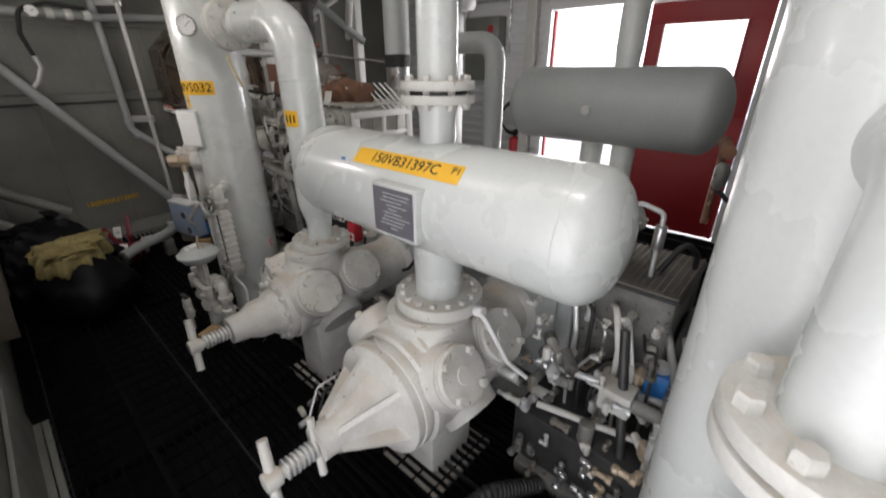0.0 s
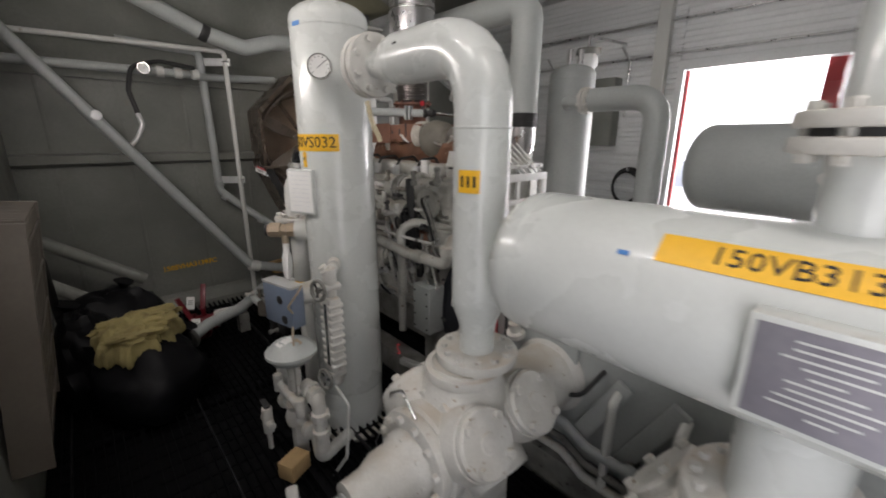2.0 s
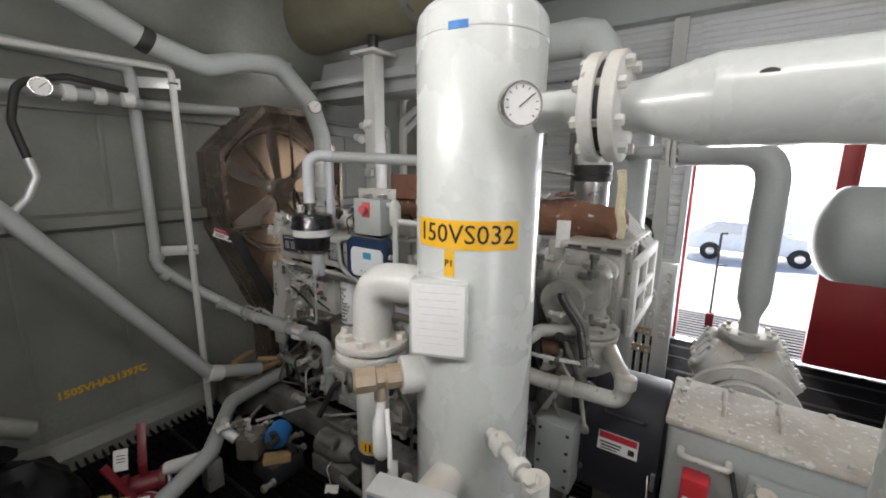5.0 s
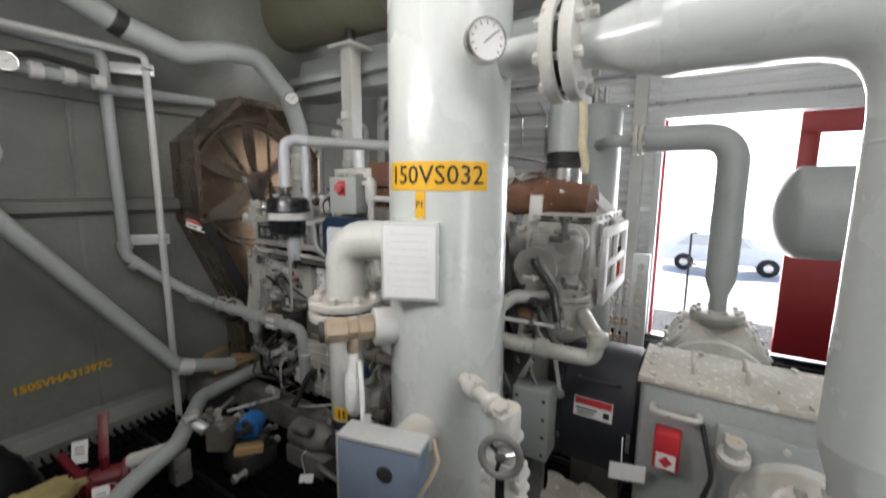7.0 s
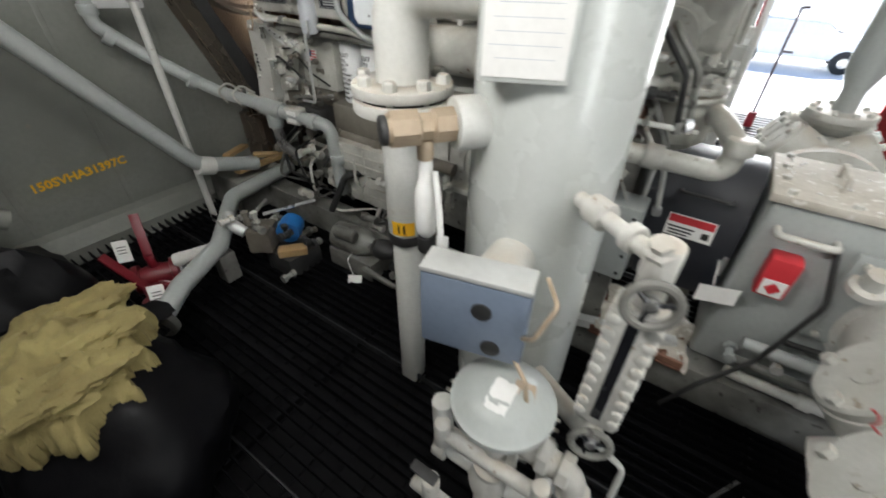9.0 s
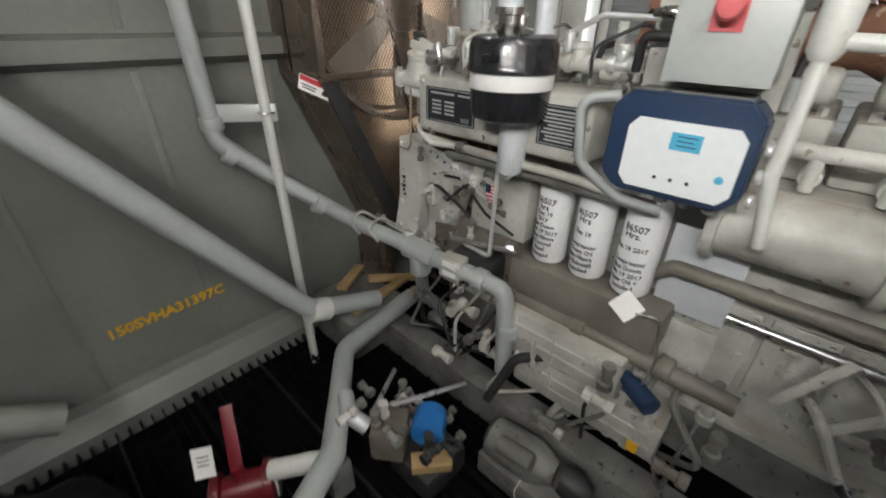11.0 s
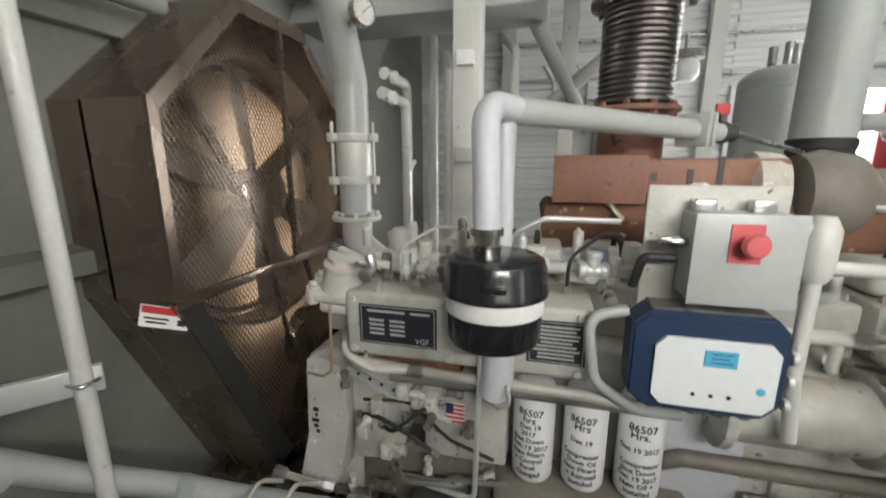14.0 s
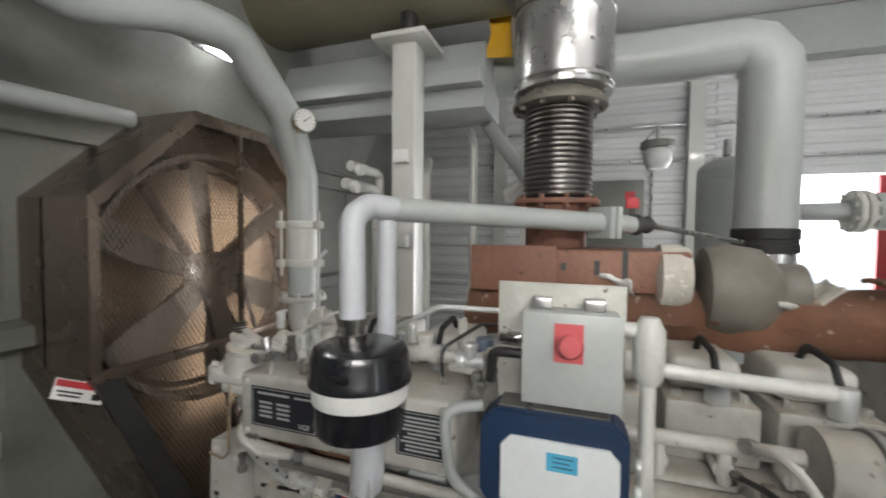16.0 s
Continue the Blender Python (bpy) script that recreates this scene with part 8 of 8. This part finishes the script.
for z in (0.10, 0.25, 0.40, 0.55, 0.70):
    part("cross_rail", moved(box(0.0425, 0.048, -0.295, 0.295, z - 0.006, z + 0.006, 0.002), hm), "beige", ht)
for i in range(14):
    part("top_grille_bar", moved(box(-0.055, 0.045, -0.27 + i * 0.04, -0.262 + i * 0.04, 0.762, 0.774, 0.002), hm), "beige", ht)
for yy in (2.85, 3.25):
    part("bracket", box(WEST + 0.001, -0.30, yy - 0.015, yy + 0.015, 0.50, 0.53, 0.003), "dark", ht)
    part("bracket", box(WEST + 0.001, -0.24, yy - 0.015, yy + 0.015, 1.10, 1.13, 0.003), "dark", ht)
solid("dark_hose", pipe([(-0.30, 3.25, 1.22), (-0.25, 3.6, 1.10), (-0.22, 4.0, 0.85), (-0.23, 4.2, 0.5), (-0.20, 4.3, 0.0)], 0.022, 0.1, 12), "rubber", "black hose hanging down along the west wall", "hose")
solid("steel_angle", join(box(-0.335, -0.26, 1.4, 2.45, -0.06, 0.0, 0.004), box(-0.335, -0.318, 1.4, 2.45, 0.002, 0.36, 0.004)), "wall", "grey steel angle along the foot of the west wall", "angle")

# ---------------------------------------------------------------- east side
hc = thing("cable_coil", (EAST - 0.03, 2.84, 1.0), "coiled black cable hung on the sheet wall", "cable")
for i in range(4):
    r = 0.14 + 0.012 * i
    part("loop", pipe([(EAST - 0.10 + 0.018 * i, 2.84 + r * math.cos(a), 1.02 + r * 1.15 * math.sin(a)) for a in [2 * math.pi * k / 24 for k in range(25)]], 0.011, 0, 8), "rubber", hc)
part("hook", pipe([(EAST - 0.0, 2.84, 1.20), (EAST - 0.12, 2.84, 1.20), (EAST - 0.12, 2.84, 1.24)], 0.008, 0.01, 8), "steel", hc)
xt_ = thing("fire_extinguisher", (EAST - 0.10, 2.78, 0.45), "small red extinguisher on the sheet wall", "extinguisher")
part("bottle", rev(dome(0.065, 0.36, 0.4), (EAST - 0.085, 2.78, 0.45), Z, 24), "signred", xt_)
part("head", join(cyl((EAST - 0.085, 2.78, 0.80), Z, 0.02, 0.05), box(EAST - 0.16, EAST - 0.05, 2.77, 2.79, 0.845, 0.86, 0.003)), "black", xt_)
part("bracket", box(EAST - 0.05, EAST - 0.002, 2.74, 2.82, 0.5, 0.7, 0.004), "dark", xt_)
for i in range(4):
    y = 2.52 + 0.055 * i
    bvv = thing("brass_manifold", (3.35, y, -0.06), "pale upright valve manifold with brass fittings", "valve", "valve manifolds")
    part("stand", pipe([(3.35, y, -0.06), (3.35, y, 0.72)], 0.016, 0, 10), "aged", bvv)
    for z in (0.30, 0.45, 0.60, 0.74):
        part("fitting", join(cyl((3.35, y, z - 0.03), Z, 0.026, 0.06), cyl((3.32, y, z), -X, 0.012, 0.05)), "bronze" if z < 0.5 else "cast", bvv)
    part("handle", box(3.30, 3.40, y - 0.008, y + 0.008, 0.77, 0.782, 0.002), "cast", bvv)
ctl = thing("pneumatic_panel", (3.5, 2.45, -0.06), "slim pale panel with a column of round fittings", "panel")
part("plate", box(3.46, 3.50, 2.38, 2.50, -0.06, 0.98, 0.004), "aged", ctl)
for i in range(9):
    part("fitting", cyl((3.46, 2.44, 0.40 + i * 0.06), -X, 0.026, 0.035), "cast", ctl)
ep = thing("electrical_cabinet", (EAST - 0.05, 3.4, 1.4), "grey electrical cabinet on the sheet wall", "cabinet")
part("body", box(EAST - 0.16, EAST - 0.003, 3.05, 3.55, 1.45, 2.15, 0.006), "wall", ep)
part("door", box(EAST - 0.172, EAST - 0.162, 3.06, 3.54, 1.46, 2.14, 0.003), "wall", ep)
part("label", box(EAST - 0.175, EAST - 0.172, 3.12, 3.20, 1.98, 2.05, 0), "signred", ep, "red label")
for i, y in enumerate((2.98, 3.62, 3.9)):
    solid("conduit_drop", pipe([(EAST - 0.03, y, 1.75 + 0.1 * i), (EAST - 0.03, y, 2.30), (EAST - 0.03, y + 0.1, 2.45)], 0.012, 0.04, 8), "steel", "thin conduit drop on the sheet wall", "conduit", group="conduits")
sb = thing("bulkhead_light", (3.9, 3.0, 2.55), "dusty bulkhead light hung by a bent conduit", "lamp")
part("globe", rev([(0.06, 0), (0.09, 0.04), (0.09, 0.10), (0.07, 0.14)], (3.80, 3.05, 2.15), Z, 24), "ceil", sb)
part("cap", cyl((3.80, 3.05, 2.29), Z, 0.11, 0.05), "dirty", sb)
part("arm", pipe([(3.80, 3.05, 2.34), (3.80, 3.05, 2.45), (EAST - 0.03, 3.05, 2.48)], 0.014, 0.05, 10), "steel", sb)
cv = thing("control_valve", (3.95, 0.12, 0.0), "dusty control valve stack by the red door", "valve")
part("stem", pipe([(3.95, 0.12, -0.06), (3.95, 0.12, 1.40)], 0.03, 0, 14), "paint", cv)
for i in range(5):
    part("finned_collar", cyl((3.95, 0.12, 1.43 + i * 0.075), Z, 0.055, 0.04), "cast", cv)
part("bonnet", rev([(0.05, 0), (0.12, 0.03), (0.12, 0.07), (0.04, 0.10)], (3.95, 0.12, 1.30), Z, 24), "cast", cv)
pv = thing("bleed_valve", (2.32, 0.24, 1.2), "rusty pipe end with a hanging valve and tag", "valve")
part("pipe_end", cyl((2.20, 0.22, 1.255), (0.9, 0.2, 0), 0.03, 0.36), "lag", pv)
part("valve", rev([(0.014, 0), (0.03, 0.02), (0.035, 0.10), (0.02, 0.13)], (2.30, 0.24, 1.06), Z, 18), "dirty", pv)
part("hose", pipe([(2.30, 0.24, 1.06), (2.34, 0.16, 0.98), (2.48, 0.02, 0.90), (2.50, -0.1, 0.70)], 0.012, 0.06, 10), "rubber", pv)
part("tag", moved(box(-0.03, 0.03, -0.05, 0.05, 0, 0.002, 0), facing((2.36, 0.19, 1.15), (0.6, -0.7, 0.2), (0.3, -0.2, 0.9))), "paper", pv)
part("support", pipe([(2.5, 0.28, 1.255), (2.56, 0.29, 1.255), (2.56, 0.29, 0.80)], 0.02, 0.04, 10), "lag", pv)
os_ = thing("oil_pump", (1.6, 0.36, -0.06), "dark oily pump housing at the crankcase end", "pump")
part("housing", box(1.50, 1.95, 0.16, 0.545, -0.06, 0.80, 0.02), "dirty", os_)
part("end_cover", rev([(0.12, 0), (0.16, 0.02), (0.16, 0.05), (0.06, 0.07), (0.06, 0.10)], (1.72, 0.16, 0.52), -Y, 28), "dark", os_)
part("lid", box(1.49, 1.96, 0.15, 0.54, 0.80, 0.815, 0.005), "dark", os_)
for i in range(18):
    part("grille_bar", box(1.50 + i * 0.026, 1.508 + i * 0.026, 0.16, 0.53, 0.8155, 0.825, 0.001), "grime", os_)
for i in range(14):
    part("grille_bar", box(1.50, 1.95, 0.165 + i * 0.027, 0.171 + i * 0.027, 0.8255, 0.829, 0.001), "grime", os_)
tb = thing("tubing_loop", (1.75, 0.32, 0.83), "small bent steel tubing with fittings over the crankcase", "tubing")
part("tube", pipe([(1.62, 0.30, 0.83), (1.62, 0.30, 1.10), (1.60, 0.38, 1.13), (1.56, 0.44, 1.10), (1.54, 0.46, 0.83)], 0.010, 0.03, 10), "aged", tb)
part("filter", cyl((1.62, 0.30, 0.95), Z, 0.022, 0.10), "steel", tb)
part("hose", pipe([(1.66, 0.28, 0.84), (1.70, 0.22, 0.98), (1.80, 0.18, 0.90), (1.82, 0.18, 0.83)], 0.012, 0.05, 10), "rubber", tb)

# ---------------------------------------------------------------- oiler, hoses and small pipework by the near cylinder
rng = random.Random(7)
ob = thing("lubricator", (1.36, 0.35, -0.06), "crowded oil lubricator with valves, pipes and dirty fittings", "lubricator")
part("tray", box(1.10, 1.46, -0.10, 0.56, -0.06, 0.02, 0.006), "dirty", ob)
part("stand", box(1.14, 1.46, -0.08, 0.60, 0.02, 0.28, 0.01), "dark", ob)
for i in range(46):
    x, y = rng.uniform(1.12, 1.47), rng.uniform(-0.08, 0.62)
    z = rng.uniform(0.26, 0.55)
    ax = rng.choice(((1, 0, 0), (0, 1, 0), (0, 0, 1), (0.6, 0.6, 0.2)))
    part("fitting", join(cyl((x, y, z), ax, rng.uniform(0.014, 0.03), rng.uniform(0.05, 0.11)), cyl((x, y, z - 0.02), Z, 0.012, 0.05)), rng.choice(("cast", "aged", "dirty", "bronze", "cast", "dirty")), ob)
for i in range(12):
    y = 0.5 - i * 0.05
    part("tube", pipe([(1.30, y, 0.28), (1.28, y, 0.42 + 0.02 * (i % 3)), (1.40, y - 0.05, 0.50), (1.50, y - 0.07, 0.46)], 0.007, 0.04, 8), rng.choice(("aged", "dirty", "steel", "rubber")), ob)
for i in range(60):
    x, y = rng.uniform(1.16, 1.49), rng.uniform(-0.12, 0.62)
    z = rng.uniform(0.40, 0.78) if i % 2 else rng.uniform(0.05, 0.36)
    if i % 2 == 0:
        x = rng.uniform(1.07, 1.13)
    p, u = (x, y, z), rng.choice((X, Y, Z, -X))
    r = rng.uniform(0.010, 0.022)
    part("fitting", join(rev([(r, 0), (r, r), (r * 0.65, r * 1.2), (r * 0.65, r * 3), (r * 0.9, r * 3.1), (r * 0.9, r * 4), (r * 0.5, r * 4.3)], p, u, 8), cyl(p, rng.choice((Y, Z)), r * 0.7, r * 2.2)), rng.choice(("cast", "aged", "dirty", "bronze", "steel", "grime", "cast")), ob)
for i in range(9):
    x, y = 1.20 + 0.03 * i, -0.06 + 0.07 * i
    part("upright_tube", pipe([(x, y, 0.26), (x, y, 0.56 + 0.05 * (i % 4)), (x + 0.05, y + 0.05, 0.66 + 0.05 * (i % 3)), (1.52, y + 0.10, 0.62 + 0.04 * (i % 3))], (0.006, 0.009, 0.013)[i % 3], 0.05, 8), ("aged", "cast", "steel", "rubber")[i % 4], ob)
part("manifold_pipe", pipe([(1.22, 0.56, 0.50), (1.36, 0.02, 0.47)], 0.014, 0, 10), "aged", ob, "pale pipe")
part("manifold_pipe", pipe([(1.14, 0.50, 0.36), (1.30, -0.06, 0.33)], 0.014, 0, 10), "cast", ob)
part("pump_body", box(1.22, 1.32, 0.18, 0.30, 0.42, 0.52, 0.01), "cast", ob)
bf = thing("blue_filter", (1.38, 0.13, 0.50), "bright blue cube filter bowl on the lubricator", "filter")
part("bowl", box(1.345, 1.425, 0.10, 0.18, 0.47, 0.58, 0.008), "blue", bf)
part("cap", cyl((1.385, 0.14, 0.58), Z, 0.03, 0.03), "aged", bf)
part("stem", cyl((1.385, 0.14, 0.30), Z, 0.012, 0.18), "dirty", bf)
ap = thing("angle_post", (1.20, 0.22, -0.06), "dark slanting steel strut beside the lubricator", "strut")
part("strut", pipe([(1.10, 0.10, 0.0), (1.34, 0.28, 0.72)], 0.018, 0, 10), "dark", ap)
ww = thing("white_canister", (1.52, -0.02, 0.83), "tall white canister filter by the scrubber", "filter")
part("can", rev([(0.03, 0), (0.045, 0.01), (0.045, 0.18), (0.03, 0.20)], (1.46, 0.03, 0.50), Z, 22), "filt", ww)
part("base", cyl((1.46, 0.03, 0.30), Z, 0.03, 0.20), "dirty", ww)
for i, (p0, p1, p2, p3) in enumerate((((0.48, 0.74, -0.02), (0.62, 0.60, 0.04), (0.85, 0.52, 0.10), (1.08, 0.42, 0.0)), ((0.42, 0.62, -0.02), (0.60, 0.50, 0.03), (0.85, 0.40, 0.06), (1.06, 0.30, -0.01)), ((0.70, 0.46, -0.02), (0.85, 0.32, 0.05), (1.0, 0.22, 0.04), (1.1, 0.05, -0.02)))):
    pts = fillet([p0, p1, p2, p3], 0.15, 12)
    dense = []
    for a, b_ in zip(pts, pts[1:]):
        k = max(1, int((b_ - a).length / 0.006))
        dense += [a.lerp(b_, j / k) for j in range(k)]
    rad = [0.036 if (j // 1) % 3 else 0.030 for j in range(len(dense))]
    solid("corrugated_hose", pipe(dense, 0.036, 0, 12, rad), "rubber", "black corrugated hose on the floor by the cylinder", "hose", group="corrugated hoses")
for i in range(5):
    y = 1.18 + i * 0.07
    solid("loose_hose", pipe([(0.62, y, 0.0), (0.72, y + 0.06, 0.10 + 0.03 * (i % 2)), (0.85, y + 0.02, 0.14), (1.0, y + 0.05, 0.02)], 0.008, 0.06, 8), ("rubber", "steel", "dirty")[i % 3], "thin loose line between the cylinders", "hose", group="loose lines")
fb = thing("floor_fittings", (0.62, 1.30, 0.0), "loose dirty pipe fittings on the grating", "fittings")
for i in range(7):
    part("fitting", cyl((0.56 + 0.05 * (i % 4), 1.26 + 0.045 * i, 0.015), ((1, 0.2, 0), (0.2, 1, 0))[i % 2], 0.015, 0.06), ("dirty", "aged", "cast")[i % 3], fb)
wd = thing("loose_wire", (0.75, 2.2, 0.0), "pale thin wire dangling to the grating", "wire")
part("wire", pipe([(0.86, 2.10, 0.40), (0.80, 2.16, 0.25), (0.84, 2.22, 0.10), (0.76, 2.24, 0.0)], 0.0016, 0.05, 6), "steel", wd)

# ---------------------------------------------------------------- floor grating
worn_mesh = mesh_of(box(-0.003, 0.003, SOUTH + 0.02, NORTH - 0.12, -0.03, 0.001, 0), "worn", False, "slat")
bar_mesh = mesh_of(box(-0.003, 0.003, SOUTH + 0.02, NORTH - 0.12, -0.03, 0.0, 0), "grate", False, "slat")
wide_mesh = mesh_of(box(-0.011, 0.011, SOUTH + 0.02, NORTH - 0.12, -0.03, 0.002, 0), "grate", False, "edge_slat")
fl_ = tagged(new("floor_grating"), "black oily steel floor grating", "grating", kind="structure")
n = 0
x = WEST + 0.01
while x < EAST - 0.01:
    wide = n % 14 == 9
    o = new("edge_slat" if wide else "slat", wide_mesh if wide else worn_mesh if n % 7 == 2 else bar_mesh)
    o.location = (x, 0, 0)
    o.parent = fl_
    x += 0.041
    n += 1
verts, faces = [], []
y = SOUTH + 0.05
while y < NORTH - 0.13:
    k = len(verts)
    for yy in (y - 0.003, y + 0.003):
        for zz in (-0.028, -0.020):
            for xx in (WEST + 0.01, EAST - 0.01):
                verts.append((xx, yy, zz))
    faces += [(k, k + 1, k + 3, k + 2), (k + 4, k + 6, k + 7, k + 5), (k + 2, k + 3, k + 7, k + 6), (k, k + 4, k + 5, k + 1)]
    y += 0.10
me = bpy.data.meshes.new("cross_rods")
me.from_pydata(verts, [], faces)
me.materials.append(M["grate"])
o = new("cross_rods", me)
o.parent = fl_
tagged(o, kind="stuff")
for y in (SOUTH + 0.3, 0.4, 1.9, 3.4, 4.9):
    solid("floor_bearer", box(WEST + 0.002, EAST - 0.002, y - 0.02, y + 0.02, -0.0695, -0.0305, 0.002), "grate", "black floor bearer under the grating", "bearer", "structure")
